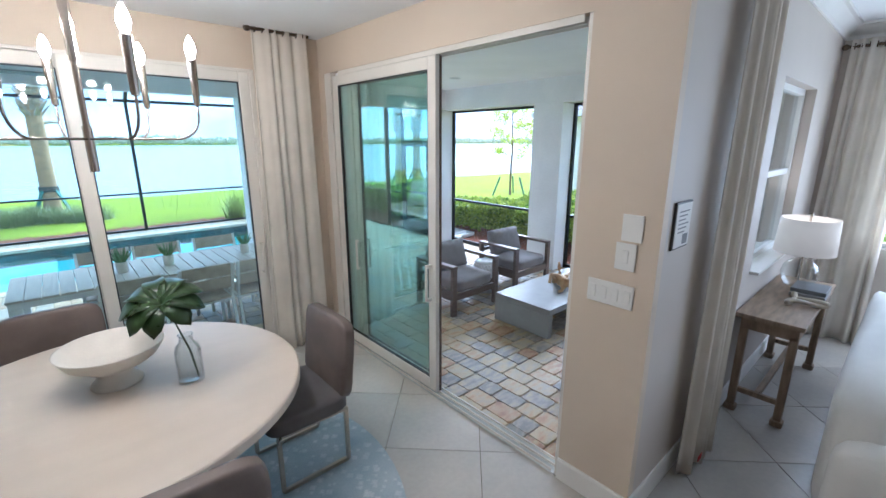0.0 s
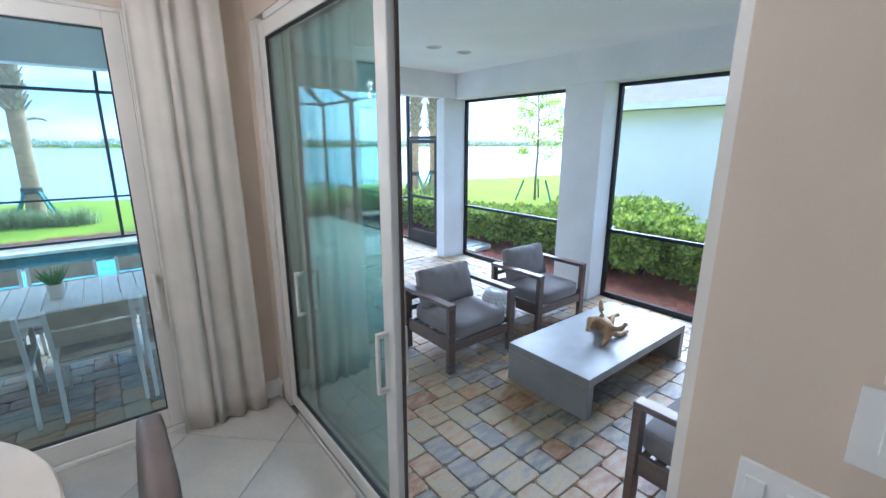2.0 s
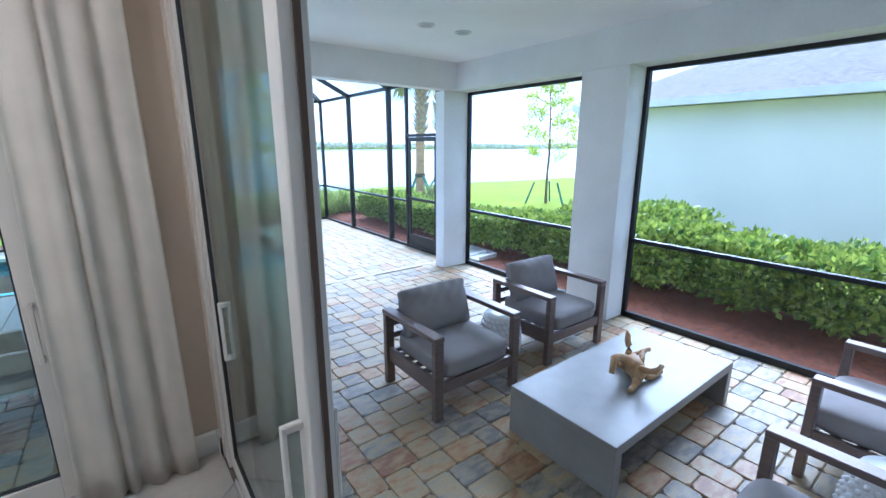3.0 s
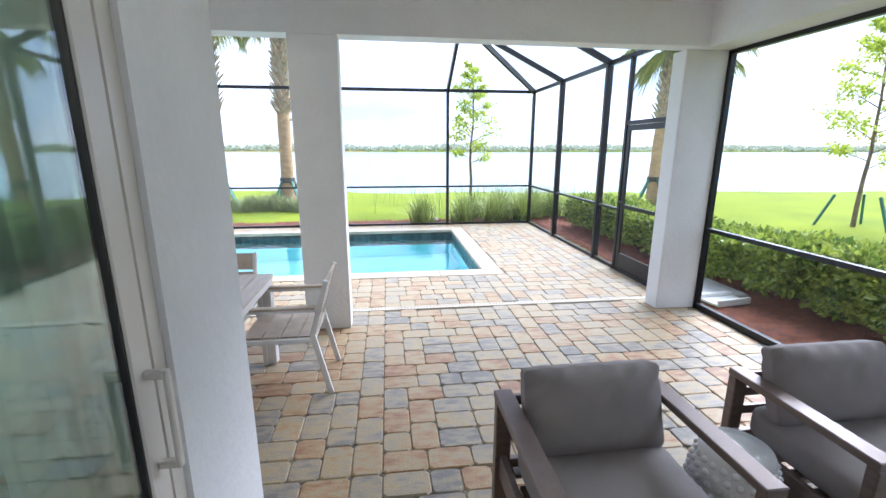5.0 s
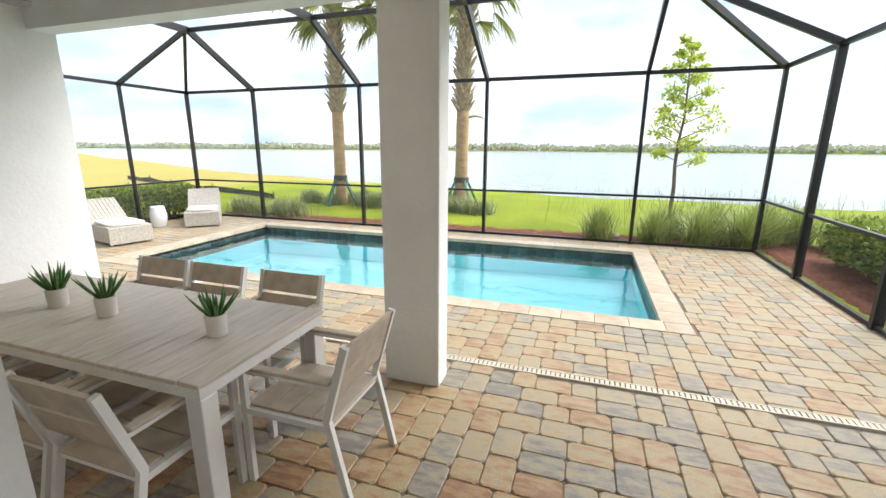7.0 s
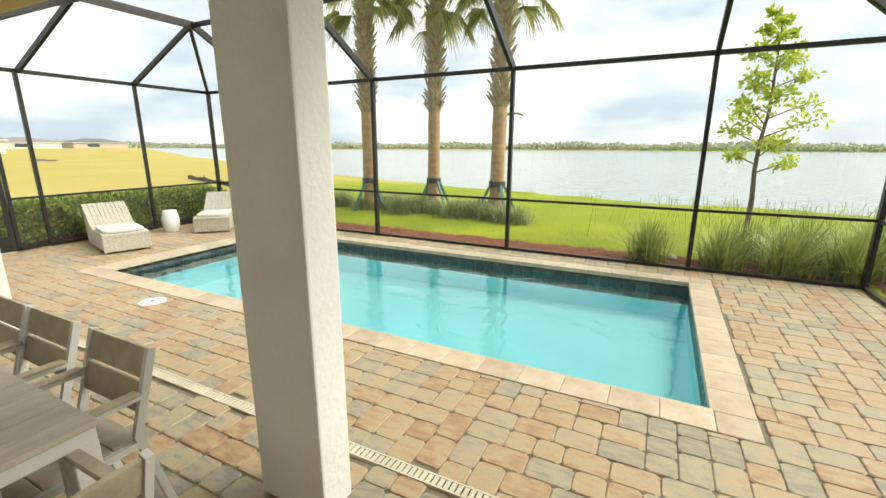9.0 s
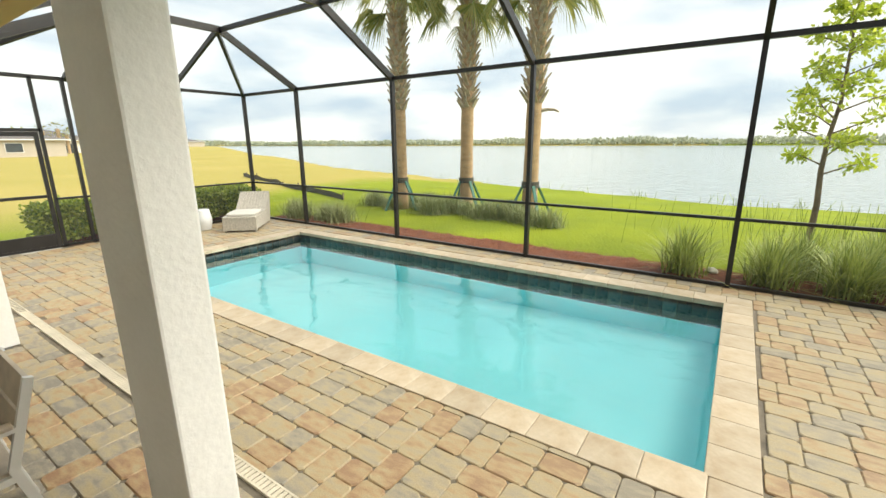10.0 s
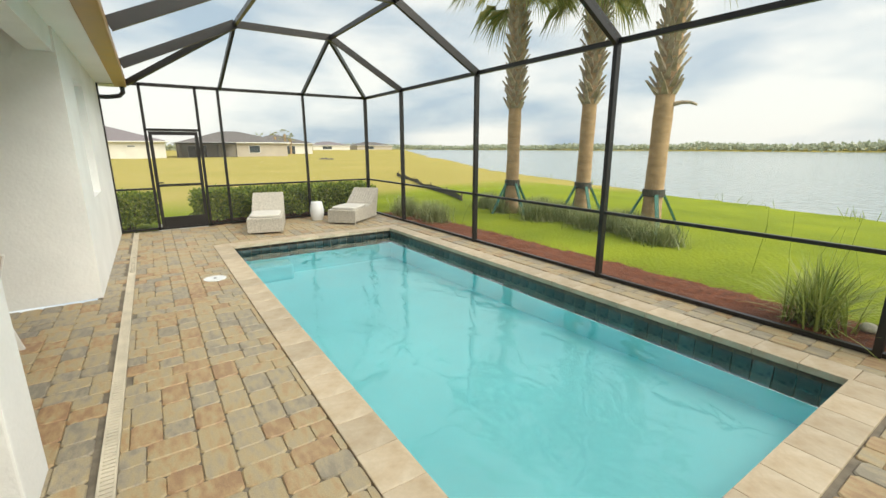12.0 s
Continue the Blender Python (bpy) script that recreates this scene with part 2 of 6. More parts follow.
M_COPING = mat("travertine_coping", (0.50, 0.43, 0.33), 0.5, var=0.12, scale=5, bump=0.3, bscale=45, second=(0.40, 0.30, 0.19), stretch=(1, 1, 1), random_mix=0.12)
M_DRAIN = mat("cream_drain_plastic", (0.64, 0.57, 0.45), 0.5, var=0.1)
M_DARK = mat("dark_slot", (0.02, 0.02, 0.02), 0.9, var=0.05)
M_POOL = mat("aqua_pool_plaster", (0.37, 0.92, 0.96), 0.6, var=0.03, scale=1.2, bump=0.1)
M_POOLTILE = mat("slate_pool_tile", (0.085, 0.10, 0.10), 0.3, var=0.3, scale=12, second=(0.045, 0.075, 0.085), random_mix=0.35, bump=0.3)
M_POOLWATER = water_mat("pool_water", (0.97, 1.0, 1.0), 0.01, 0.014, 1.6, True)
M_LAKE = water_mat("lake_water", (0.30, 0.35, 0.35), 0.12, 0.16, 1.1)
M_MULCH = mat("red_pine_mulch", (0.24, 0.075, 0.032), 0.95, var=0.35, scale=20, bump=1.0, bscale=90, second=(0.11, 0.04, 0.022), dist=0.02)
M_HEDGE = leaf_mat("hedge_leaves", (0.08, 0.16, 0.025), (0.46, 0.53, 0.08), 0.35)
M_GRASS = leaf_mat("tall_grass_blades", (0.14, 0.21, 0.035), (0.45, 0.50, 0.13))
M_OAKLEAF = leaf_mat("fresh_oak_leaves", (0.30, 0.40, 0.04), (0.60, 0.66, 0.10), 0.6)
M_FROND = leaf_mat("palm_frond", (0.14, 0.19, 0.04), (0.42, 0.40, 0.13), 0.35)
# pale greyed greens: the distance haze is put into the leaf colour
M_FARTREE = leaf_mat("hazed_far_trees", (0.33, 0.37, 0.25), (0.46, 0.48, 0.35), 0.3)
M_BARK = mat("grey_brown_bark", (0.22, 0.165, 0.11), 0.9, var=0.25, scale=8, bump=0.8, bscale=40, dist=0.01)
M_PALMBARK = mat("palm_bark", (0.50, 0.34, 0.19), 0.9, var=0.16, scale=5, bump=0.8, bscale=35, dist=0.012, stretch=(1, 1, 2))
M_BOOT = mat("palm_boot", (0.52, 0.44, 0.32), 0.9, var=0.22, scale=8, bump=0.6, bscale=50)
M_GREENPOLE = mat("green_stake", (0.045, 0.18, 0.135), 0.6, var=0.15)
M_STRAP = mat("dark_strap", (0.09, 0.085, 0.07), 0.8, var=0.2)


# ---- building helpers ----
def part(name, bm, material, parent=None, label="", smooth=False):
    me = bpy.data.meshes.new(name)
    bmesh.ops.recalc_face_normals(bm, faces=bm.faces[:])
    bm.to_mesh(me)
    bm.free()
    me.materials.append(material)
    if smooth:
        for f in me.polygons:
            f.use_smooth = True
    ob = new(name, me)
    if parent:
        ob.parent = parent
    if label:
        ob["label"] = label
    return ob


def raw(name, verts, faces, material, parent=None, smooth=False):
    me = bpy.data.meshes.new(name)
    me.from_pydata([tuple(v) for v in verts], [], faces)
    me.materials.append(material)
    if smooth:
        for f in me.polygons:
            f.use_smooth = True
    ob = new(name, me)
    if parent:
        ob.parent = parent
    return ob


def thing(name, label, category, at=(0, 0, 0), turn=0.0, group="", kind=""):
    ob = new(name)
    ob.empty_display_size = 0.1
    ob.matrix_basis = pose(*at, 0, 0, turn)
    return tagged(ob, label, category, group, kind)


def setting(ob):
    return tagged(ob, kind="structure")


def box(bm, x0, x1, y0, y1, z0, z1, bevel=0.0, seg=2, m=None):
    made = bmesh.ops.create_cube(bm, size=1.0)["verts"]
    for v in made:
        v.co = Vector((x0 + (v.co.x + 0.5) * (x1 - x0), y0 + (v.co.y + 0.5) * (y1 - y0), z0 + (v.co.z + 0.5) * (z1 - z0)))
    if bevel:
        edges = list({e for v in made for e in v.link_edges})
        out = bmesh.ops.bevel(bm, geom=edges, offset=bevel, segments=seg, affect="EDGES", profile=0.6)
        made = list({v for f in out["faces"] for v in f.verts} | {v for v in made if v.is_valid})
    if m is not None:
        bmesh.ops.transform(bm, matrix=m, verts=made)
    return bm


def one(x0, x1, y0, y1, z0, z1, bevel=0.0, seg=2, m=None):
    return box(bmesh.new(), x0, x1, y0, y1, z0, z1, bevel, seg, m)


def bar(bm, a, b, w, h=None, up=(0, 0, 1)):
    """A rectangular bar from a to b, w across and h along up."""
    a, b = Vector(a), Vector(b)
    h = h or w
    d = (b - a).normalized()
    side = d.cross(Vector(up))
    if side.length < 1e-4:
        side = d.cross(Vector((0, 1, 0)))
    side.normalize()
    top = side.cross(d).normalized()
    vs = []
    for p in (a, b):
        for i, j in ((-1, -1), (1, -1), (1, 1), (-1, 1)):
            vs.append(bm.verts.new(p + side * (i * w / 2) + top * (j * h / 2)))
    for f in ((0, 1, 2, 3), (7, 6, 5, 4), (0, 4, 5, 1), (1, 5, 6, 2), (2, 6, 7, 3), (3, 7, 4, 0)):
        bm.faces.new([vs[k] for k in f])
    return bm


def tube(bm, pts, radii, seg=10):
    """A round tube through pts."""
    pts = [Vector(p) for p in pts]
    if not hasattr(radii, "__len__"):
        radii = [radii] * len(pts)
    rings = []
    for i, p in enumerate(pts):
        d = (pts[min(i + 1, len(pts) - 1)] - pts[max(i - 1, 0)]).normalized()
        s = d.cross(Vector((0.13, 0.21, 1.0)) if abs(d.z) < 0.95 else Vector((1, 0.1, 0))).normalized()
        u = s.cross(d).normalized()
        rings.append([bm.verts.new(p + (s * math.cos(2 * math.pi * k / seg) + u * math.sin(2 * math.pi * k / seg)) * radii[i]) for k in range(seg)])
    for r, q in zip(rings, rings[1:]):
        for k in range(seg):
            bm.faces.new((r[k], r[(k + 1) % seg], q[(k + 1) % seg], q[k]))
    bm.faces.new(rings[0][::-1])
    bm.faces.new(rings[-1])
    return bm


def lathe(bm, profile, seg=32, at=(0, 0, 0)):
    """Turns (radius, height) pairs round the upright axis."""
    rings = []
    for r, z in profile:
        rings.append([bm.verts.new((at[0] + r * math.cos(2 * math.pi * k / seg), at[1] + r * math.sin(2 * math.pi * k / seg), at[2] + z)) for k in range(seg)])
    for a, b in zip(rings, rings[1:]):
        for k in range(seg):
            bm.faces.new((a[k], a[(k + 1) % seg], b[(k + 1) % seg], b[k]))
    bm.faces.new(rings[0][::-1])
    bm.faces.new(rings[-1])
    return bm


def soft_box(bm, cx, cy, cz, sx, sy, sz, power=0.32, n=10, pinch=0.0, m=None):
    """A plump cushion: a rounded box."""
    made = bmesh.ops.create_cube(bm, size=2.0)["verts"]
    edges = list({e for v in made for e in v.link_edges})
    bmesh.ops.subdivide_edges(bm, edges=edges, cuts=n, use_grid_fill=True)
    for v in bm.verts[:]:
        p = v.co.copy()
        k = 16.0 if pinch > 0.3 else 7.0
        norm = (abs(p.x) ** k + abs(p.y) ** k + abs(p.z) ** k) ** (1 / k)
        p = p / norm
        bulge = 1 + power * 0.3 * (1 - p.x * p.x) * (1 - p.y * p.y)
        bulge *= 1 - pinch * (1 - (1 - abs(p.x) ** 5) * (1 - abs(p.y) ** 5))
        crease = pinch * 0.09 * max(0.0, p.y) * math.sin(p.x * 17 + 3 * math.sin(p.y * 5))
        wob = crease + noise.noise(Vector((p.x * 2 + cx * 7, p.y * 2 + cy * 5, p.z * 2))) * 0.03
        q = Vector((cx + p.x * sx / 2, cy + p.y * sy / 2, cz + p.z * sz / 2 * bulge + wob * sz))
        v.co = m @ q if m is not None else q
    return bm


# ---- setting: walls, floors, ceilings ----
def wall(name, boxes, material):
    bm = bmesh.new()
    for b in boxes:
        box(bm, *b)
    return setting(part(name, bm, material))


Z_C = 2.88          # lanai ceiling
Z_H = 2.53          # underside of the lanai beams
Z_I = 3.05          # ceiling indoors
X_D0, X_D1 = 2.25, 2.37   # door wall
Y_N0, Y_N1 = 4.06, 4.27   # north wall of the dining room

# dining room shell, painted inside, stucco outside
wall("wall_east", [(X_D0, X_D1 - 0.06, 0.85, 1.275, 0, Z_I), (X_D0, X_D1 - 0.06, 1.275, 3.96, 2.58, Z_I), (X_D0, X_D1 - 0.06, 3.96, Y_N0, 0, Z_I)], M_WALL)
wall("wall_east_outside", [(X_D1 - 0.06, X_D1, 1.05, 1.275, 0, Z_C), (X_D1 - 0.06, X_D1, 1.275, 3.66, 2.58, Z_C), (X_D1 - 0.06, X_D1, 3.66, 4.24, 0, Z_C)], M_STUCCO)
wall("wall_north", [(-4.0, -2.0, Y_N0, Y_N1 - 0.1, 0, Z_I), (-2.0, 1.66, Y_N0, Y_N1 - 0.1, 2.57, Z_I), (1.66, X_D1 - 0.06, Y_N0, 4.075, 0, Z_I)], M_WALL)
wall("wall_north_outside", [(-0.87, 1.66, Y_N1 - 0.1, Y_N1, 2.57, Z_C), (1.66, X_D1 - 0.06, 4.075, 4.24, 0, Z_C)], M_STUCCO)
# living room shell: its north wall carries a window to the lanai
wall("wall_living_north", [(X_D1 - 0.06, 4.02, 0.85, 0.95, 0, Z_I), (4.02, 5.2, 0.85, 0.95, 0, 1.05), (4.02, 5.2, 0.85, 0.95, 2.42, Z_I), (5.2, 6.1, 0.85, 0.95, 0, Z_I)], M_GREYWALL)
wall("wall_lanai_south", [(X_D1, 4.02, 0.95, 1.05, 0, Z_C), (4.02, 5.2, 0.95, 1.05, 0, 1.05), (4.02, 5.2, 0.95, 1.05, 2.42, Z_C), (5.2, 6.1, 0.95, 1.05, 0, Z_C)], M_STUCCO)
wall("wall_living_east", [(6.1, 6.3, -3.4, 0.42, 0, 0.98), (6.1, 6.3, -3.4, 0.42, 2.5, Z_I), (6.1, 6.3, 0.42, 1.05, 0, Z_I), (6.1, 6.3, -4.2, -3.4, 0, Z_I)], M_GREYWALL)
wall("wall_south", [(-4.2, 6.3, -4.4, -4.2, 0, Z_I)], M_WALL)
wall("wall_west", [(-4.2, -4.0, -4.2, Y_N1, 0, Z_I)], M_WALL)
wall("ceiling_indoors", [(-4.2, 6.3, -4.4, Y_N1 - 0.1, Z_I, Z_I + 0.15)], M_CEIL)

# wing beside the lanai, facing the pool
WX0, WX1, WY = -5.6, -0.93, 6.50
wall("wall_wing", [(-1.07, WX1, Y_N1, WY - 0.2, 0, Z_C), (-1.9, WX1, WY - 0.2, WY, 0, Z_C), (-2.85, -1.9, WY - 0.2, WY, 0, 1.02), (-2.85, -1.9, WY - 0.2, WY, 2.42, Z_C), (WX0, -2.85, WY - 0.2, WY, 0, Z_C)], M_STUCCO)
wall("wall_wing_room", [(WX0, WX0 + 0.2, Y_N1, WY - 0.2, 0, Z_C), (-4.2, -1.07, Y_N1 + 0.002, Y_N1 + 0.1, 0, Z_C)], M_GREYWALL)

# lanai beams, columns and ceiling
def column(name, x0, x1, y0, y1, z1):
    return setting(part(name, one(x0, x1, y0, y1, 0, z1, 0.012, 2), M_STUCCO))


column("column_1", 2.21, 2.61, 6.29, 6.48, Z_H)
column("column_2", 5.74, 6.25, 6.40, 6.60, Z_H)
column("column_3", 5.88, 6.25, 3.77, 4.29, Z_H)
column("column_4", 5.88, 6.25, 1.05, 1.45, Z_H)
wall("beam_pool_side", [(WX1, 6.25, 6.29, 6.48, Z_H, Z_C)], M_STUCCO)
wall("beam_garden_side", [(5.88, 6.25, 1.05, 6.29, Z_H, Z_C)], M_STUCCO)
wall("ceiling_lanai", [(-1.07, 6.3, 1.05, 6.48, Z_C, Z_C + 0.1)], M_CEIL)
# unseen ceiling over the wing room, added to keep daylight off its window
wall("ceiling_wing_unseen", [(WX0, -1.07, Y_N1 - 0.1, WY - 0.2, Z_C, Z_C + 0.1)], M_CEIL)
wall("soffit", [(WX0 - 0.3, 6.7, 6.48, 6.76, 2.76, 2.82), (6.2, 6.7, -4.4, 6.46, 2.76, 2.82)], M_CEIL)
wall("fascia", [(WX0 - 0.3, 6.7, 6.74, 6.76, 2.82, 2.95)], M_GUTTER)

bm = bmesh.new()
v = [bm.verts.new(p) for p in ((-5.9, 6.9, 2.96), (6.9, 6.9, 2.96), (6.9, -1.0, 5.6), (-5.9, -1.0, 5.6), (-5.9, -9.0, 2.96), (6.9, -9.0, 2.96))]
bm.faces.new((v[0], v[1], v[2], v[3]))
bm.faces.new((v[3], v[2], v[5], v[4]))
M_SHINGLE = mat("grey_brown_shingles", (0.16, 0.145, 0.14), 0.9, var=0.25, scale=14, bump=0.8, bscale=40, stretch=(1, 3, 3))
setting(part("roof", bm, M_SHINGLE))

# super gutter along the eave, and its downspout elbow at the far end
gut = thing("rain_gutter", "brown aluminium gutter along the eave above the pool deck", "gutter")
part("trough", one(-5.5, 6.3, 6.765, 6.95, 2.72, 2.87, 0.015), M_GUTTER, gut)
bm = bmesh.new()
tube(bm, [(-5.42, 6.88, 2.73), (-5.42, 6.88, 2.62), (-5.42, 6.82, 2.56), (-5.42, 6.65, 2.53), (-5.42, 6.47, 2.53)], 0.04)
part("downspout_elbow", bm, M_BRONZE, gut, "black bent downspout")

# threshold and floor slabs
wall("floor_slab", [(-4.2, 2.37, -4.4, 4.27, -0.12, -0.012), (2.37, 6.3, -4.4, 1.05, -0.12, -0.012)], M_SAND)
wall("deck_bed", [(2.37, 6.2, 1.05, 7.81, -0.15, -0.012), (-0.87, 2.37, 4.27, 7.81, -0.15, -0.012), (-5.4, -0.87, 6.45, 7.81, -0.15, -0.012), (-5.4, -3.14, 7.81, 11.74, -0.15, -0.012), (4.49, 6.2, 7.81, 11.74, -0.15, -0.012), (-3.14, 4.49, 11.30, 11.74, -0.15, -0.012)], M_SAND)

# ---- ground, mulch, lake, far shore ----
def shore(x):
    return 28.0 - 0.1 * x if x > 0 else (28 - 0.32 * x if x > -30 else 37.6 - 0.52 * (x + 30))


def height(x, y):
    d = shore(x) - y
    far = 250.0
    if y > far:
        return -0.85 + min(1.0, (y - far) / 40) * 1.6
    if d < 0:
        return max(-2.4, -0.85 + d * 0.15)
    s = max(0.0, min(1.0, 1 - d / 11.0))
    bumpy = 0.04 * noise.noise(Vector((x * 0.25, y * 0.25, 0)))
    return -0.06 - 0.79 * s * s * (3 - 2 * s) + bumpy * (1 if y > 13 or x > 8 or x < -7.5 else 0)


def axis(stops):
    out = []
    for a, b, n in stops:
        out += [a + (b - a) * i / n for i in range(n)]
    return out + [stops[-1][1]]


gx = axis([(-1500, -300, 8), (-300, -80, 14), (-80, -30, 20), (-30, -5.4, 25), (-5.4, 6.2, 12), (6.2, 40, 34), (40, 300, 14), (300, 1500, 8)])
gy = axis([(-1500, -100, 6), (-100, -4.4, 12), (-4.4, 6.5, 8), (6.5, 11.74, 6), (11.74, 13, 2), (13, 60, 60), (60, 250, 14), (250, 300, 5), (300, 1500, 6)])
gv = [(x, y, height(x, y)) for y in gy for x in gx]
gf = []
for j in range(len(gy) - 1):
    for i in range(len(gx) - 1):
        cx, cy = (gx[i] + gx[i + 1]) / 2, (gy[j] + gy[j + 1]) / 2
        if -5.4 < cx < 6.2 and -4.4 < cy < 11.74:
            continue
        k = j * len(gx) + i
        gf.append((k, k + 1, k + 1 + len(gx), k + len(gx)))
# lawn turns to dry field grass well to the west
M_GROUND = mat("lawn_and_field", (0.225, 0.27, 0.022), 0.95, var=0.24, scale=0.6, bump=1.0, bscale=16, second=(0.165, 0.215, 0.02), dist=0.04, spec=0.08)
gn, gl_ = M_GROUND.node_tree.nodes, M_GROUND.node_tree.links
g_sep, g_geo = gn.new("ShaderNodeSeparateXYZ"), gn.new("ShaderNodeNewGeometry")
g_rng, g_mix, g_nz, g_addn = gn.new("ShaderNodeMapRange"), gn.new("ShaderNodeMixRGB"), gn.new("ShaderNodeTexNoise"), gn.new("ShaderNodeMath")
g_nz.inputs["Scale"].default_value, g_nz.inputs["Detail"].default_value = 0.15, 9.0
gl_.new(g_geo.outputs["Position"], g_nz.inputs["Vector"])
gl_.new(g_geo.outputs["Position"], g_sep.inputs["Vector"])
g_addn.operation = "MULTIPLY_ADD"
g_addn.inputs[1].default_value = 14.0
gl_.new(g_nz.outputs["Fac"], g_addn.inputs[0])
gl_.new(g_sep.outputs["X"], g_addn.inputs[2])
g_rng.inputs["From Min"].default_value, g_rng.inputs["From Max"].default_value = -1.5, -5.0
gl_.new(g_addn.outputs[0], g_rng.inputs["Value"])
gl_.new(g_rng.outputs["Result"], g_mix.inputs[0])
g_base = gn["Principled BSDF"].inputs["Base Color"].links[0].from_socket
gl_.new(g_base, g_mix.inputs[1])
g_fld = gn.new("ShaderNodeValToRGB")
g_fld.color_ramp.elements[0].color, g_fld.color_ramp.elements[1].color = (0.25, 0.24, 0.05, 1), (0.45, 0.35, 0.12, 1)
gl_.new(g_nz.outputs["Fac"], g_fld.inputs["Fac"])
gl_.new(g_fld.outputs["Color"], g_mix.inputs[2])
gl_.new(g_mix.outputs["Color"], gn["Principled BSDF"].inputs["Base Color"])
setting(raw("ground", gv, gf, M_GROUND, smooth=True))

setting(raw("lake_water", [(-1500, 20, -0.85), (1500, 20, -0.85), (1500, 262, -0.85), (-1500, 262, -0.85)], [(0, 1, 2, 3)], M_LAKE))

# ---- pool ----
PX0, PX1, PY0, PY1 = -2.92, 4.265, 8.07, 11.07   # inner edge of the coping
Z_W = -0.13
bm = bmesh.new()
d0, d1 = -0.62, -0.50
for quad in (((PX0, PY0, -0.30), (PX1, PY0, -0.30), (PX1, PY0, d1), (PX0, PY0, d0)), ((PX1, PY1, -0.30), (PX0, PY1, -0.30), (PX0, PY1, d0), (PX1, PY1, d1)),
             ((PX0, PY1, -0.30), (PX0, PY0, -0.30), (PX0, PY0, d0), (PX0, PY1, d0)), ((PX1, PY0, -0.30), (PX1, PY1, -0.30), (PX1, PY1, d1), (PX1, PY0, d1)),
             ((PX0, PY0, d0), (PX1, PY0, d1), (PX1, PY1, d1), (PX0, PY1, d0))):
    bm.faces.new([bm.verts.new(p) for p in quad])
box(bm, PX0, PX0 + 0.45, PY0, PY0 + 0.9, -0.62, -0.34, 0.05)
basin = setting(part("pool_basin", bm, M_POOL))
setting(raw("pool_water", [(PX0, PY0, Z_W), (PX1, PY0, Z_W), (PX1, PY1, Z_W), (PX0, PY1, Z_W)], [(0, 1, 2, 3)], M_POOLWATER))

# waterline tiles, fifteen centimetres square, in one row below the coping
rim = setting(part("pool_rim", box(box(box(box(bmesh.new(), PX0 - 0.05, PX1 + 0.05, PY0 - 0.07, PY0 - 0.012, -0.3, -0.04), PX0 - 0.05, PX1 + 0.05, PY1 + 0.012, PY1 + 0.07, -0.3, -0.04), PX0 - 0.07, PX0 - 0.012, PY0, PY1, -0.3, -0.04), PX1 + 0.012, PX1 + 0.07, PY0, PY1, -0.3, -0.04), M_SAND))


def share(name, mesh, m, parent, material=None):
    ob = new(name, mesh)
    ob.parent = parent
    ob.matrix_basis = m
    return ob


bm = one(-0.074, 0.074, -0.01, 0.0, -0.3, -0.045, 0.004, 1)
tile_mesh = bpy.data.meshes.new("pool_tile")
bm.to_mesh(tile_mesh)
bm.free()
tile_mesh.materials.append(M_POOLTILE)
nx, ny = int((PX1 - PX0) / 0.152), int((PY1 - PY0) / 0.152)
for i in range(nx):
    x = PX0 + (i + 0.5) * (PX1 - PX0) / nx
    share("pool_tile", tile_mesh, pose(x, PY1 + 0.01, 0), rim)
    if i % 2 == 0:
        share("pool_tile", tile_mesh, pose(x, PY0 - 0.01, 0, 0, 0, 180) @ Matrix.Diagonal((2, 1, 1, 1)), rim)
for i in range(ny):
    y = PY0 + (i + 0.5) * (PY1 - PY0) / ny
    share("pool_tile", tile_mesh, pose(PX0 - 0.01, y, 0, 0, 0, 90), rim)
    share("pool_tile", tile_mesh, pose(PX1 + 0.01, y, 0, 0, 0, -90), rim)

# bullnose coping stones
CW = 0.24
coping = setting(part("coping_bed", box(box(box(box(bmesh.new(), PX0 - CW, PX1 + CW, PY0 - CW, PY0, -0.1, -0.035), PX0 - CW, PX1 + CW, PY1, PY1 + CW, -0.1, -0.035), PX0 - CW, PX0, PY0, PY1, -0.1, -0.035), PX1, PX1 + CW, PY0, PY1, -0.1, -0.035), M_SAND))
bm = one(-0.1492, 0.1492, -0.02, CW - 0.003, -0.05, 0.008, 0.007, 2)
cop_mesh = bpy.data.meshes.new("coping_stone")
bm.to_mesh(cop_mesh)
bm.free()
cop_mesh.materials.append(M_COPING)
n = int((PX1 - PX0) / 0.3)
fill = Matrix.Diagonal(((PX1 - PX0) / n / 0.3, 1, 1, 1))
for i in range(n):
    x = PX0 + (i + 0.5) * (PX1 - PX0) / n
    share("coping_stone", cop_mesh, pose(x, PY1, 0) @ fill, coping)
    share("coping_stone", cop_mesh, pose(x, PY0, 0, 0, 0, 180) @ fill, coping)
n = int((PY1 - PY0) / 0.3)
fill = Matrix.Diagonal(((PY1 - PY0) / n / 0.3, 1, 1, 1))
for i in range(n):
    y = PY0 + (i + 0.5) * (PY1 - PY0) / n
    share("coping_stone", cop_mesh, pose(PX0, y, 0, 0, 0, 90) @ fill, coping)
    share("coping_stone", cop_mesh, pose(PX1, y, 0, 0, 0, -90) @ fill, coping)
bm = one(0, CW, 0, CW, -0.05, 0.008, 0.014, 3)
cor_mesh = bpy.data.meshes.new("coping_corner")
bm.to_mesh(cor_mesh)
bm.free()
cor_mesh.materials.append(M_COPING)
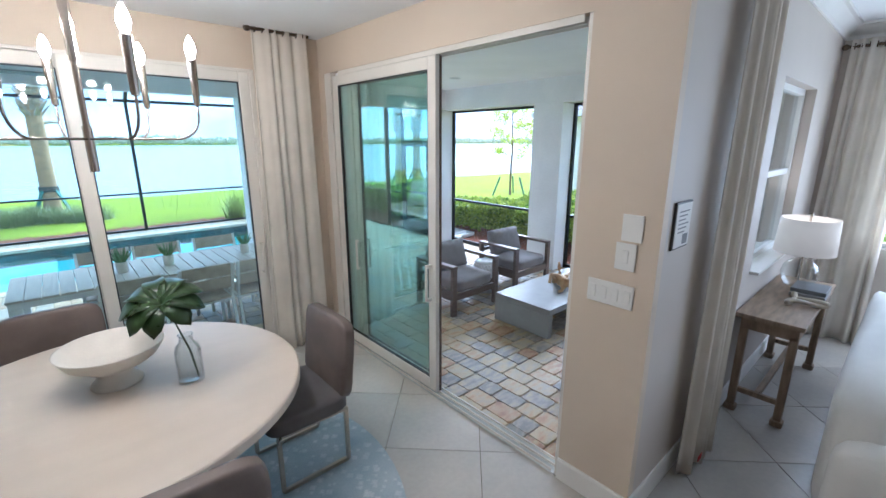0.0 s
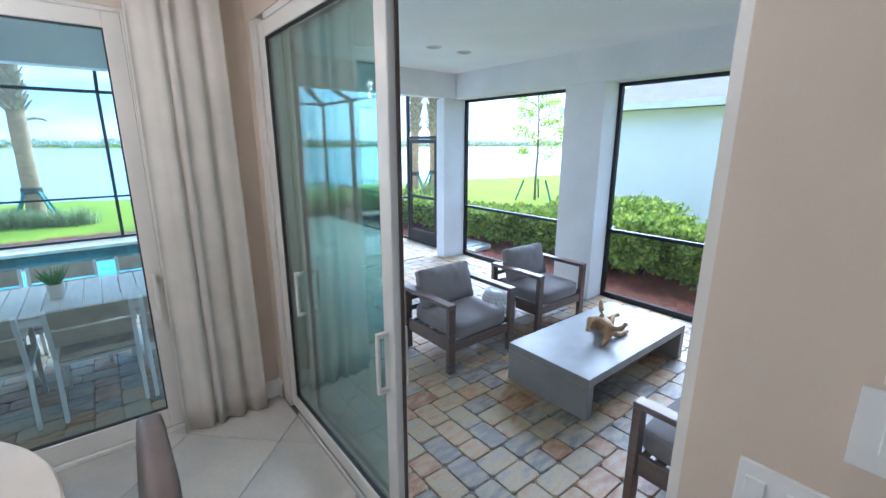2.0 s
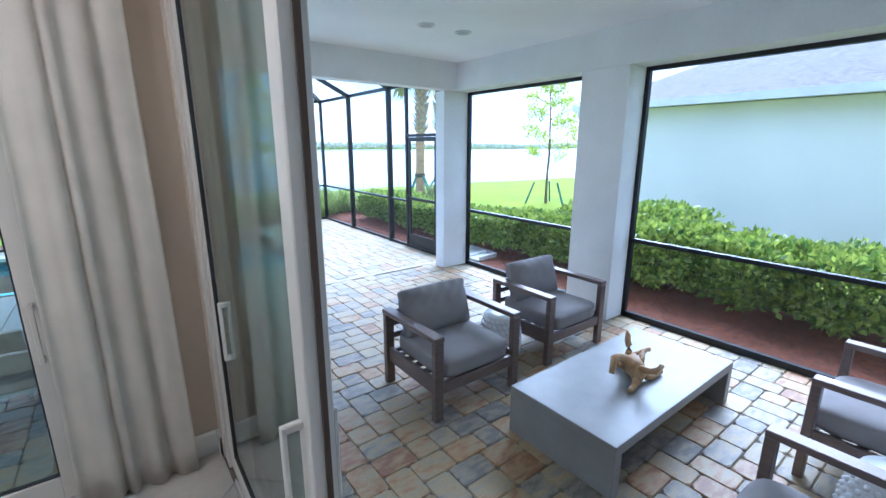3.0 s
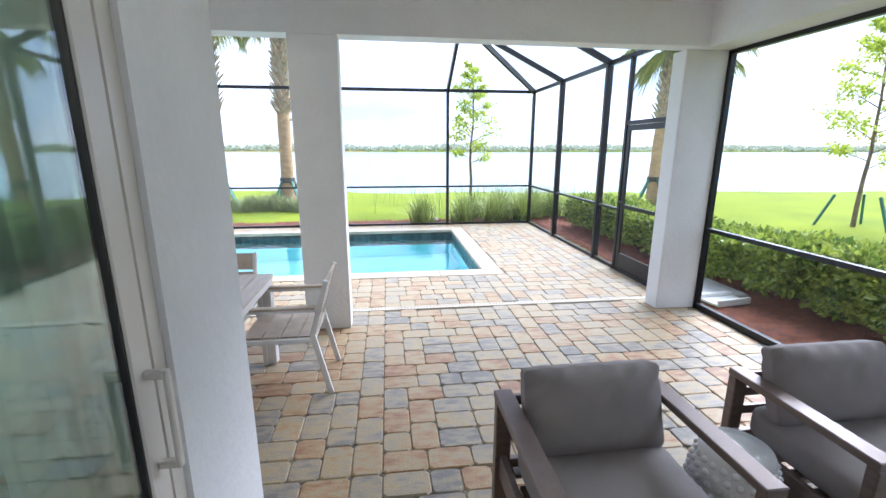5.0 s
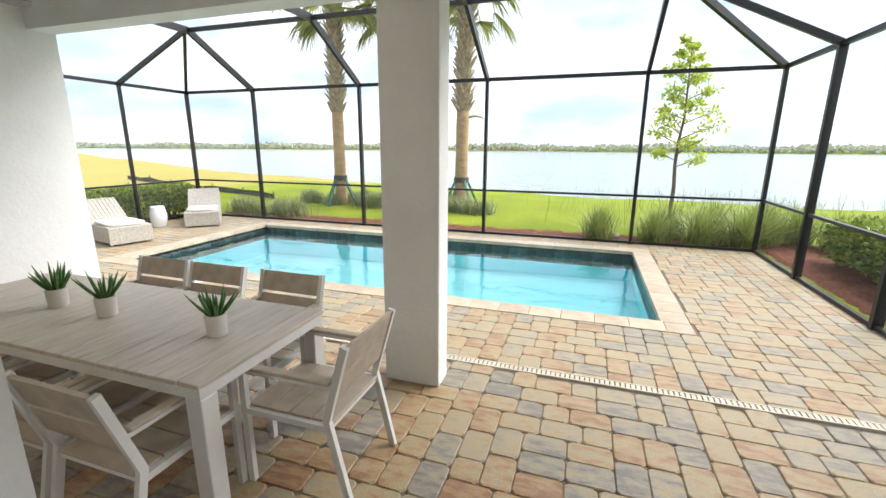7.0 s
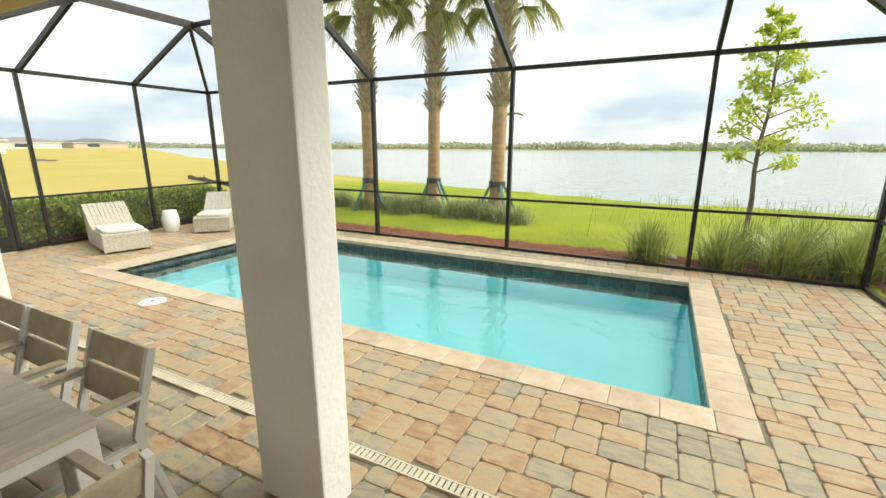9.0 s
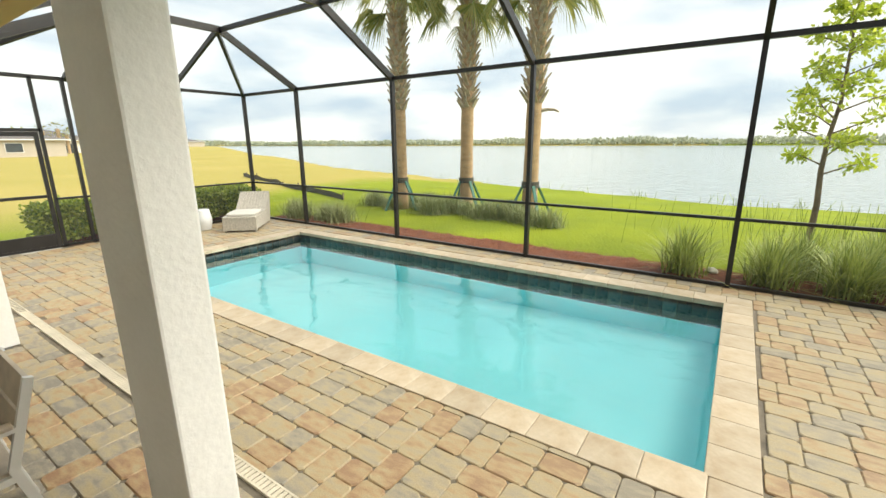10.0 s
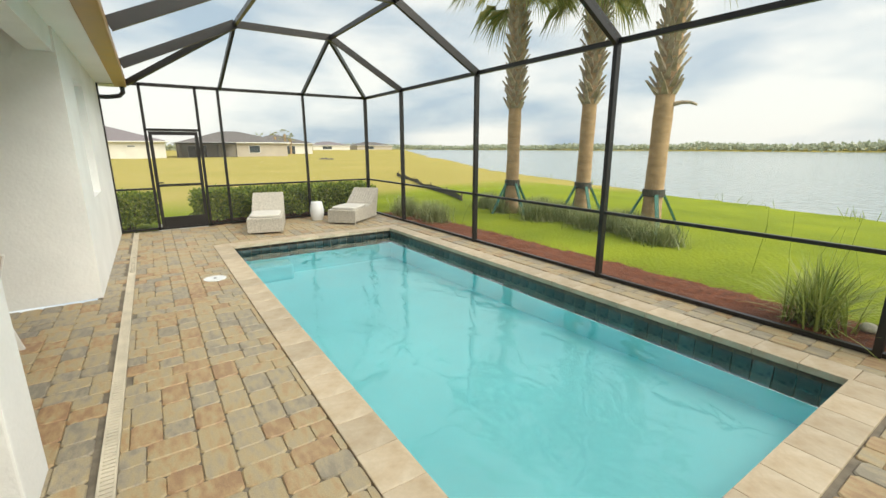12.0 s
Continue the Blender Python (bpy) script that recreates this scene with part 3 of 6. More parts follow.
for x, y, r in ((PX1, PY1, 0), (PX0, PY1, 90), (PX0, PY0, 180), (PX1, PY0, 270)):
    share("coping_stone", cor_mesh, pose(x, y, 0, 0, 0, r), coping)

# ---- screen enclosure ----
CX0, CX1, CY1, ZE, ZR = -5.36, 6.10, 11.713, 2.785, 3.62
RX0, RX1, RY0, RY1 = -3.58, 4.4, 8.6, 10.24
cage = thing("pool_enclosure", "dark bronze aluminium pool enclosure with insect screens", "screen enclosure", kind="structure")
FRONT = [CX0, -3.50, -0.925, 1.648, 4.256, CX1]


def beam(name, a, b, w, h):
    return part(name, bar(bmesh.new(), a, b, w, h), M_BRONZE, cage)


for i, x in enumerate(FRONT):
    beam("post", (x, CY1, 0), (x, CY1, ZE), 0.055, 0.075)
for y in (10.19, 8.53):
    beam("post", (CX1, y, 0), (CX1, y, ZE), 0.09, 0.055)
for y in (10.19, 8.46):
    beam("post", (CX0, y, 0), (CX0, y, ZE), 0.06, 0.05)
for y in (7.13, 8.05):
    beam("gate_post", (CX0, y, 0), (CX0, y, ZE), 0.05, 0.05)
for y in (7.01, 7.93):
    beam("gate_post", (CX1, y, 0), (CX1, y, ZE), 0.05, 0.05)
beam("post", (CX0, 6.5, 0), (CX0, 6.5, ZE), 0.05, 0.05)
beam("post", (CX1, 6.6, 0), (CX1, 6.6, ZE), 0.05, 0.05)
for a, b in (((CX0, CY1), (CX1, CY1)), ((CX0, 6.5), (CX0, CY1)), ((CX1, 6.56), (CX1, CY1))):
    beam("eave_beam", (*a, ZE), (*b, ZE), 0.05, 0.06)
    beam("sole_rail", (*a, 0.025), (*b, 0.025), 0.05, 0.04)
beam("chair_rail", (CX0, CY1, 0.83), (CX1, CY1, 0.83), 0.05, 0.035)
for x, spans in ((CX0, ((6.5, 7.13), (8.05, CY1))), (CX1, ((6.56, 7.01), (7.93, CY1)))):
    for y0, y1 in spans:
        beam("chair_rail", (x, y0, 0.83), (x, y1, 0.83), 0.05, 0.035)
for x, y0, y1 in ((CX0, 7.13, 8.05), (CX1, 7.01, 7.93)):
    beam("transom", (x, y0, 1.96), (x, y1, 1.96), 0.05, 0.05)
# roof: slopes up from all eaves to a flat middle
for x in FRONT[1:5]:
    xr = min(max(x, RX0), RX1)
    beam("rafter", (x, CY1, ZE), (xr, RY1, ZR), 0.055, 0.11)
    beam("roof_beam", (xr, RY1, ZR), (xr, RY0, ZR), 0.055, 0.11)
    beam("rafter", (xr, RY0, ZR), (xr, 6.95, ZE + 0.06), 0.055, 0.14)
for x, xr in ((CX0, RX0), (CX1, RX1)):
    beam("hip_rafter", (x, CY1, ZE), (xr, RY1, ZR), 0.055, 0.09)
    beam("rafter", (x, 10.19, ZE), (xr, RY1, ZR), 0.05, 0.08)
    beam("rafter", (x, 8.50, ZE), (xr, RY0, ZR), 0.05, 0.08)
    beam("hip_rafter", (x, 6.95, ZE), (xr, RY0, ZR), 0.055, 0.1)
for y in (RY0, RY1):
    beam("purlin", (RX0, y, ZR), (RX1, y, ZR), 0.05, 0.07)
for x in (RX0, RX1):
    beam("purlin", (x, RY0, ZR), (x, RY1, ZR), 0.05, 0.07)


def screen(quad, parent):
    return raw("screen_panel", quad, [tuple(range(len(quad)))], M_SCREEN, parent)


for a, b in zip(FRONT, FRONT[1:]):
    screen([(a, CY1, 0.05), (b, CY1, 0.05), (b, CY1, 0.83), (a, CY1, 0.83)], cage)
    screen([(a, CY1, 0.83), (b, CY1, 0.83), (b, CY1, ZE), (a, CY1, ZE)], cage)
for x, ys in ((CX0, (6.5, 7.13, 8.05, 8.46, 10.19, CY1)), (CX1, (6.56, 7.01, 7.93, 8.53, 10.19, CY1))):
    for k, (a, b) in enumerate(zip(ys, ys[1:])):
        screen([(x, a, 2.0 if k == 1 else 0.05), (x, b, 2.0 if k == 1 else 0.05), (x, b, ZE), (x, a, ZE)], cage)
for q in ([(CX0, CY1, ZE), (CX1, CY1, ZE), (RX1, RY1, ZR), (RX0, RY1, ZR)], [(RX0, RY1, ZR), (RX1, RY1, ZR), (RX1, RY0, ZR), (RX0, RY0, ZR)],
          [(RX0, RY0, ZR), (RX1, RY0, ZR), (CX1, 6.95, ZE), (CX0, 6.95, ZE)], [(CX0, 6.95, ZE), (CX0, CY1, ZE), (RX0, RY1, ZR), (RX0, RY0, ZR)], [(CX1, 6.95, ZE), (RX1, RY0, ZR), (RX1, RY1, ZR), (CX1, CY1, ZE)]):
    screen(q, cage)


def screen_door(x, y0, y1, label):
    g = thing("screen_door", label, "screen door", (x, 0, 0), group="screen doors of the pool enclosure")
    part("frame", box(box(box(bmesh.new(), -0.015, 0.015, y0, y0 + 0.06, 0.04, 1.93), -0.015, 0.015, y1 - 0.06, y1, 0.04, 1.93), -0.015, 0.015, y0 + 0.06, y1 - 0.06, 1.86, 1.93), M_BRONZE, g)
    part("kick_plate", one(-0.012, 0.012, y0 + 0.06, y1 - 0.06, 0.04, 0.25, 0.004, 1), M_BRONZE, g)
    part("mid_rail", one(-0.014, 0.014, y0 + 0.06, y1 - 0.06, 0.86, 0.91, 0.004, 1), M_BRONZE, g)
    raw("screen", [(0, y0 + 0.05, 0.25), (0, y1 - 0.05, 0.25), (0, y1 - 0.05, 1.87), (0, y0 + 0.05, 1.87)], [(0, 1, 2, 3)], M_SCREEN, g)
    bm = one(-0.07, -0.05, y1 - 0.14, y1 - 0.02, 0.93, 0.955, 0.006, 1) if x > 0 else one(0.05, 0.07, y0 + 0.02, y0 + 0.14, 0.93, 0.955, 0.006, 1)
    box(bm, -0.06 if x > 0 else 0.014, -0.014 if x > 0 else 0.06, y1 - 0.05 if x > 0 else y0 + 0.03, y1 - 0.03 if x > 0 else y0 + 0.05, 0.93, 0.955)
    part("lever_handle", bm, M_BRONZE, g, "dark lever handle")
    return g


screen_door(CX1, 7.05, 7.89, "closed dark bronze screen door leading to the side garden")
screen_door(CX0, 7.17, 8.01, "closed dark bronze screen door facing the open field")


def lanai_screen(name, y0, y1, label):
    s = thing(name, label, "screen window", (6.19, 0, 0), kind="structure")
    for nm, a, b in (("frame_side", (0, y0 + 0.02, 0.02), (0, y0 + 0.02, 2.505)), ("frame_side", (0, y1 - 0.02, 0.02), (0, y1 - 0.02, 2.505)), ("frame_head", (0, y0, 2.51), (0, y1, 2.51)), ("frame_sill", (0, y0, 0.03), (0, y1, 0.03)), ("mid_rail", (0, y0, 0.84), (0, y1, 0.84))):
        part(nm, bar(bmesh.new(), a, b, 0.05, 0.04 if nm != "frame_sill" else 0.06), M_BLACKAL, s)
    raw("screen", [(0, y0, 0), (0, y1, 0), (0, y1, 2.5), (0, y0, 2.5)], [(0, 1, 2, 3)], M_SCREEN, s)


lanai_screen("screen_window_1", 4.29, 6.40, "black framed floor-length insect screen opening to the hedge")
lanai_screen("screen_window_2", 1.45, 3.77, "black framed floor-length insect screen opening to the hedge")

# channel drain across the deck
drain = thing("channel_drain", "cream slotted plastic channel drain set flush in the pavers", "drain")
part("channel", one(-5.3, 5.86, 6.70, 6.77, -0.06, -0.004), M_DARK, drain)
bm = bmesh.new()
box(bm, -5.3, 5.86, 6.695, 6.706, -0.02, 0.006)
box(bm, -5.3, 5.86, 6.764, 6.775, -0.02, 0.006)
x = -5.2
while x < 5.86:
    box(bm, x, x + 0.025, 6.706, 6.764, -0.012, 0.004)
    x += 0.034 if x > -2 else 0.068
part("grate", bm, M_DRAIN, drain)

# ---- sliding doors and windows ----
M_WHITEAL = mat("white_aluminium", (0.74, 0.74, 0.72), 0.35, 0.1, var=0.04, scale=3, bump=0.02)


def door_panel(parent, name, a, b, plane, along, z0, z1, stile, rail, thick, glass, handle_at=None, side=1):
    """A glazed panel from a to b along 'x' or 'y', standing at plane."""
    p = thing(name, "", "")
    p.parent = parent

    def put(u0, u1, w0, w1, z_0, z_1, bev=0.004):
        return one(u0, u1, w0, w1, z_0, z_1, bev, 1) if along == "x" else one(w0, w1, u0, u1, z_0, z_1, bev, 1)

    h = thick / 2
    part("stile", put(a, a + stile, plane - h, plane + h, z0, z1), M_FRAME, p)
    part("stile", put(b - stile, b, plane - h, plane + h, z0, z1), M_FRAME, p)
    part("rail", put(a + stile, b - stile, plane - h, plane + h, z0, z0 + rail), M_FRAME, p)
    part("rail", put(a + stile, b - stile, plane - h, plane + h, z1 - stile, z1), M_FRAME, p)
    g = part("pane", put(a + stile - 0.004, b - stile + 0.004, plane - 0.003, plane + 0.003, z0 + rail - 0.004, z1 - stile + 0.004, 0), glass, p)
    g.visible_shadow = False
    bm = bmesh.new()
    for u0, u1, z_0, z_1 in ((a + stile, a + stile + 0.008, z0 + rail, z1 - stile), (b - stile - 0.008, b - stile, z0 + rail, z1 - stile), (a + stile + 0.008, b - stile - 0.008, z0 + rail, z0 + rail + 0.008), (a + stile + 0.008, b - stile - 0.008, z1 - stile - 0.008, z1 - stile)):
        if along == "x":
            box(bm, u0, u1, plane - 0.012, plane + 0.012, z_0, z_1)
        else:
            box(bm, plane - 0.012, plane + 0.012, u0, u1, z_0, z_1)
    part("gasket", bm, M_GASKET, p)
    if handle_at is not None:
        bm = bmesh.new()
        for s in (-1, 1):
            w0, w1 = sorted((plane + s * (h + 0.045), plane + s * (h + 0.06)))
            q0, q1 = sorted((plane + s * h, plane + s * (h + 0.05)))
            for (u0, u1, z_0, z_1), deep in (((handle_at - 0.011, handle_at + 0.011, 0.80, 1.09), False), ((handle_at - 0.011, handle_at + 0.011, 0.80, 0.825), True), ((handle_at - 0.011, handle_at + 0.011, 1.065, 1.09), True)):
                r0, r1 = (q0, q1) if deep else (w0, w1)
                if along == "x":
                    box(bm, u0, u1, r0, r1, z_0, z_1, 0.004, 1)
                else:
                    box(bm, r0, r1, u0, u1, z_0, z_1, 0.004, 1)
        part("pull_handle", bm, M_FRAME, p, "cream D-shaped pull handle")
    return p


M_GLASS_EACH = see_through("teal_tinted_glass", (0.79, 0.92, 0.90), 0.8, power=2.3)
d1 = tagged(new("door_1"), "cream framed sliding glass door, slid open, teal tinted", "sliding door", kind="structure")
door_panel(d1, "panel", 2.42, 3.84, 2.285, "y", 0.025, 2.55, 0.085, 0.10, 0.036, M_GLASS_EACH, 2.47)
door_panel(d1, "panel", 2.46, 3.59, 2.335, "y", 0.025, 2.55, 0.085, 0.10, 0.036, M_GLASS_EACH, 3.55)
bm = bmesh.new()
box(bm, 2.255, 2.309, 3.85, 3.96, 0, 2.58)
box(bm, 2.255, 2.365, 1.275, 1.298, 0, 2.58)
box(bm, 2.311, 2.352, 3.60, 3.658, 0.005, 2.544)
part("jamb", bm, M_FRAME, d1)
bm = bmesh.new()
for k in range(3):
    box(bm, 2.257 + k * 0.048, 2.264 + k * 0.048, 1.325, 3.71, 2.545, 2.58)
    box(bm, 2.257 + k * 0.048, 2.263 + k * 0.048, 1.325, 3.71, 0.004, 0.022)
part("head_track", bm, M_FRAME, d1)
part("sill_track", one(2.25, 2.37, 1.30, 3.72, -0.012, 0.004, 0.002, 1), mat("aluminium_sill", (0.55, 0.56, 0.56), 0.35, 0.7, var=0.08), d1, "brushed aluminium sill track")
part("edge_gasket", one(2.302, 2.318, 2.412, 2.419, 0.03, 2.55), mat("brown_weatherstrip", (0.10, 0.065, 0.045), 0.7), d1)

d2 = tagged(new("door_2"), "cream framed sliding glass doors facing the pool, closed", "sliding door", kind="structure")
M_GLASS_N = see_through("blue_tinted_glass", (0.84, 0.93, 0.94), 0.8)
door_panel(d2, "panel", 0.39, 1.62, 4.10, "x", 0.03, 2.55, 0.085, 0.13, 0.045, M_GLASS_N, 1.575)
door_panel(d2, "panel", -0.80, 0.47, 4.155, "x", 0.03, 2.55, 0.085, 0.13, 0.045, M_GLASS_N)
door_panel(d2, "panel", -2.0, -0.72, 4.10, "x", 0.03, 2.55, 0.085, 0.13, 0.045, M_GLASS_N)
part("jamb", one(1.62, 1.66, 4.07, 4.26, 0, 2.57, 0.003, 1), M_FRAME, d2)
part("head", one(-2.0, 1.62, 4.07, 4.26, 2.55, 2.57), M_FRAME, d2)
part("sill_track", one(-2.0, 1.66, 4.062, 4.27, -0.012, 0.026, 0.004, 1), M_FRAME, d2)


def sash_window(name, a, b, z0, z1, plane, along, label, thick=0.07):
    w = tagged(new(name), label, "window", kind="structure")

    def put(u0, u1, w0, w1, z_0, z_1):
        return one(u0, u1, w0, w1, z_0, z_1, 0.003, 1) if along == "x" else one(w0, w1, u0, u1, z_0, z_1, 0.003, 1)

    h = thick / 2
    mid = (z0 + z1) / 2
    part("window_frame", put(a, a + 0.05, plane - h, plane + h, z0, z1), M_WHITEAL, w)
    part("window_frame", put(b - 0.05, b, plane - h, plane + h, z0, z1), M_WHITEAL, w)
    part("window_frame", put(a + 0.05, b - 0.05, plane - h, plane + h, z1 - 0.05, z1), M_WHITEAL, w)
    part("window_frame", put(a + 0.05, b - 0.05, plane - h, plane + h, z0, z0 + 0.05), M_WHITEAL, w)
    part("meeting_rail", put(a + 0.05, b - 0.05, plane - 0.025, plane + 0.025, mid - 0.025, mid + 0.025), M_WHITEAL, w)
    for z_0, z_1 in ((z0 + 0.05, mid - 0.025), (mid + 0.025, z1 - 0.05)):
        part("pane", put(a + 0.05, b - 0.05, plane - 0.003, plane + 0.003, z_0, z_1), M_WINGLASS, w).visible_shadow = False
    return w


sash_window("window_1", 4.02, 5.2, 1.05, 2.42, 0.96, "x", "white framed sash window between living room and lanai")
sash_window("window_2", -3.4, 0.42, 0.98, 2.5, 6.2, "y", "white framed window with a view of green shrubs")
sash_window("window_3", -2.85, -1.9, 1.02, 2.42, 6.37, "x", "white framed sash window in the stucco wall")
setting(part("window_ledge", one(4.0, 5.22, 0.79, 0.93, 1.03, 1.053, 0.004, 1), M_TRIM))


# ---- mouldings ----
def run(name, profile, path, material, inward):
    """Sweeps an (out, up) profile along straight runs: path of (a, b, outward normal)."""
    bm = bmesh.new()
    for a, b, nrm in path:
        a, b, nrm = Vector(a), Vector(b), Vector(nrm)
        rows = [[bm.verts.new(p + nrm * o + Vector((0, 0, u))) for o, u in profile] for p in (a, b)]
        for k in range(len(profile) - 1):
            bm.faces.new((rows[0][k], rows[1][k], rows[1][k + 1], rows[0][k + 1]))
    return setting(part(name, bm, material))


crown = [(0.0, -0.13), (0.015, -0.13), (0.02, -0.10), (0.045, -0.075), (0.075, -0.04), (0.085, -0.025), (0.11, -0.02), (0.115, 0.0)]
run("crown_moulding", crown, [((-4, 4.06, Z_I), (2.25, 4.06, Z_I), (0, -1, 0)), ((2.25, 4.06, Z_I), (2.25, 0.85, Z_I), (-1, 0, 0)), ((2.25, 0.85, Z_I), (6.1, 0.85, Z_I), (0, -1, 0)), ((6.1, 0.85, Z_I), (6.1, -4.2, Z_I), (-1, 0, 0))], M_TRIM, 0)
skirt = [(0.0, 0.14), (0.008, 0.14), (0.014, 0.125), (0.014, 0.0)]
run("baseboard", skirt, [((1.66, 4.06, 0), (2.236, 4.06, 0), (0, -1, 0)), ((2.25, 4.06, 0), (2.25, 3.96, 0), (-1, 0, 0)), ((2.25, 1.275, 0), (2.25, 0.836, 0), (-1, 0, 0)), ((2.236, 0.85, 0), (6.1, 0.85, 0), (0, -1, 0)), ((6.1, 0.85, 0), (6.1, -4.2, 0), (-1, 0, 0)), ((-4, 4.06, 0), (-2, 4.06, 0), (0, -1, 0))], M_TRIM, 0)
# tray in the dining ceiling
setting(part("ceiling_tray_trim", box(box(bmesh.new(), -2.6, 1.55, 3.30, 3.42, Z_I - 0.05, Z_I - 0.002, 0.015, 2), 1.43, 1.55, -1.5, 3.30, Z_I - 0.05, Z_I - 0.002, 0.015, 2), M_TRIM))


# ---- curtains ----
M_CURTAIN = mat("white_linen", (0.86, 0.80, 0.71), 0.85, var=0.06, scale=6, bump=0.3, bscale=300, dist=0.001)
cn, cl = M_CURTAIN.node_tree.nodes, M_CURTAIN.node_tree.links
c_tl, c_mx = cn.new("ShaderNodeBsdfTranslucent"), cn.new("ShaderNodeMixShader")
c_tl.inputs["Color"].default_value = (0.84, 0.79, 0.71, 1)
c_mx.inputs["Fac"].default_value = 0.4
cl.new(cn["Principled BSDF"].outputs["BSDF"], c_mx.inputs[1])
cl.new(c_tl.outputs["BSDF"], c_mx.inputs[2])
cl.new(c_mx.outputs["Shader"], cn["Material Output"].inputs["Surface"])
M_ROD = mat("brushed_bronze", (0.12, 0.09, 0.065), 0.35, 0.8, var=0.1)


def curtain(label, a, b, z0, z1, folds, depth, seed, rod=None, tag=False):
    """A pleated drape from a to b (x, y), hung from grommets."""
    c = thing("curtain", label, "curtain")
    rr = random.Random(seed)
    a, b = Vector((*a, 0)), Vector((*b, 0))
    d = b - a
    nrm = Vector((-d.y, d.x, 0)).normalized()
    n, rows = folds * 10, 16
    bm = bmesh.new()
    grid = []
    ph = [rr.uniform(-0.35, 0.35) for _ in range(folds + 2)]
    for j in range(rows + 1):
        v = j / rows
        row = []
        for i in range(n + 1):
            u = i / n
            f = min(max(u * folds + 0.28 * math.sin(u * 7.3 + seed) + 0.16 * math.sin(u * 17.0 + 2 * seed), 0.0), folds + 0.9)
            sway = ph[int(f)] * (1 - v) * 0.5
            amp = depth * (0.55 + 0.45 * (1 - v)) * (1 + 0.4 * ph[int(f)])
            spread = 1 + 0.12 * (1 - v)
            w = math.sin(2 * math.pi * f + sway)
            w = math.copysign(abs(w) ** 0.75, w)
            p = a + d * (0.5 + (u - 0.5) * spread) + nrm * (w * amp) + Vector((0, 0, z0 + (z1 - z0) * v))
            row.append(bm.verts.new(p))
        grid.append(row)
    for j in range(rows):
        for i in range(n):
            bm.faces.new((grid[j][i], grid[j][i + 1], grid[j + 1][i + 1], grid[j + 1][i]))
    ob = part("drape", bm, M_CURTAIN, c, smooth=True)
    sol = ob.modifiers.new("cloth", "SOLIDIFY")
    sol.thickness = 0.004
    for i in range(folds * 2):
        p = a + d * ((i + 0.5) / (folds * 2))
        bm = bmesh.new()
        r = 0.024
        pts = [p + nrm * (0.0) + Vector((0, 0, z1 - 0.06)) + (nrm * math.cos(t * math.pi / 5) + Vector((0, 0, 1)) * math.sin(t * math.pi / 5)) * r for t in range(11)]
        tube(bm, pts, 0.006, 6)
        part("grommet", bm, M_ROD, c, "dark metal grommet")
    if tag:
        m = a + d * 0.3 - nrm * (depth + 0.012)
        part("care_tag", one(m.x - 0.03, m.x + 0.03, m.y - 0.004, m.y, 0.10, 0.135), mat("red_tag", (0.5, 0.03, 0.03), 0.6), c, "small red fabric tag")
    return c


def rod(a, b, z, finial):
    r = thing("curtain_rod", "bronze metal curtain rod with ball end above the drapes", "curtain rod")
    bm = bmesh.new()
    tube(bm, [(*a, z), (*b, z)], 0.014, 12)
    part("pole", bm, M_ROD, r)
    bm = bmesh.new()
    bmesh.ops.create_uvsphere(bm, u_segments=12, v_segments=8, radius=0.028, matrix=Matrix.Translation((*finial, z)))
    part("finial", bm, M_ROD, r)


curtain("long white linen curtain gathered beside the glass doors", (1.63, 3.955), (2.09, 3.955), 0.015, 2.93, 4, 0.03, 3)
rod((1.62, 3.955), (2.12, 3.955), 2.87, (1.60, 3.955))
curtain("long white linen curtain with a red tag at the wall corner", (2.80, 0.76), (3.20, 0.74), 0.02, 3.0, 4, 0.03, 8, tag=True)
curtain("long white linen curtain gathered beside the far window", (5.95, 0.78), (5.97, 0.28), 0.015, 2.9, 5, 0.04, 5)
rod((5.96, 0.82), (5.96, -1.7), 2.84, (5.96, 0.82))

# ---- switches and the wall sign ----
M_PLATE = mat("white_switch_plastic", (0.76, 0.75, 0.72), 0.3, var=0.02, bump=0.0)


def switch_plate(label, y0, y1, z0, z1, rockers):
    s = thing("light_switch", label, "light switch", (2.25, 0, 0))
    part("plate", one(-0.009, 0.0, y0, y1, z0, z1, 0.003, 2), M_PLATE, s)
    w = (y1 - y0) / max(1, rockers)
    for k in range(rockers):
        c = y0 + w * (k + 0.5)
        part("rocker", one(-0.013, -0.008, c - 0.0165, c + 0.0165, (z0 + z1) / 2 - 0.033, (z0 + z1) / 2 + 0.033, 0.002, 1), M_PLATE, s)


switch_plate("white four-gang rocker switch on the beige wall", 0.94, 1.18, 1.19, 1.31, 4)
switch_plate("white single rocker switch on the beige wall", 0.95, 1.05, 1.385, 1.52, 1)
switch_plate("white blank control plate on the beige wall", 0.93, 1.03, 1.53, 1.66, 0)
sg = thing("wall_sign", "small framed printed notice on the wall", "sign", (0, 0.85, 0))
part("frame", one(2.36, 2.56, -0.012, 0.0, 1.49, 1.72, 0.003, 1), mat("dark_frame", (0.05, 0.045, 0.04), 0.4), sg)
part("sheet", one(2.37, 2.55, -0.0145, -0.012, 1.50, 1.71), mat("white_sheet", (0.7, 0.68, 0.64), 0.6, var=0.02), sg)
bm = bmesh.new()
for k in range(6):
    box(bm, 2.40, 2.52 - 0.02 * (k % 3), -0.016, -0.0145, 1.67 - k * 0.02, 1.676 - k * 0.02)
box(bm, 2.47, 2.53, -0.016, -0.0145, 1.51, 1.56)
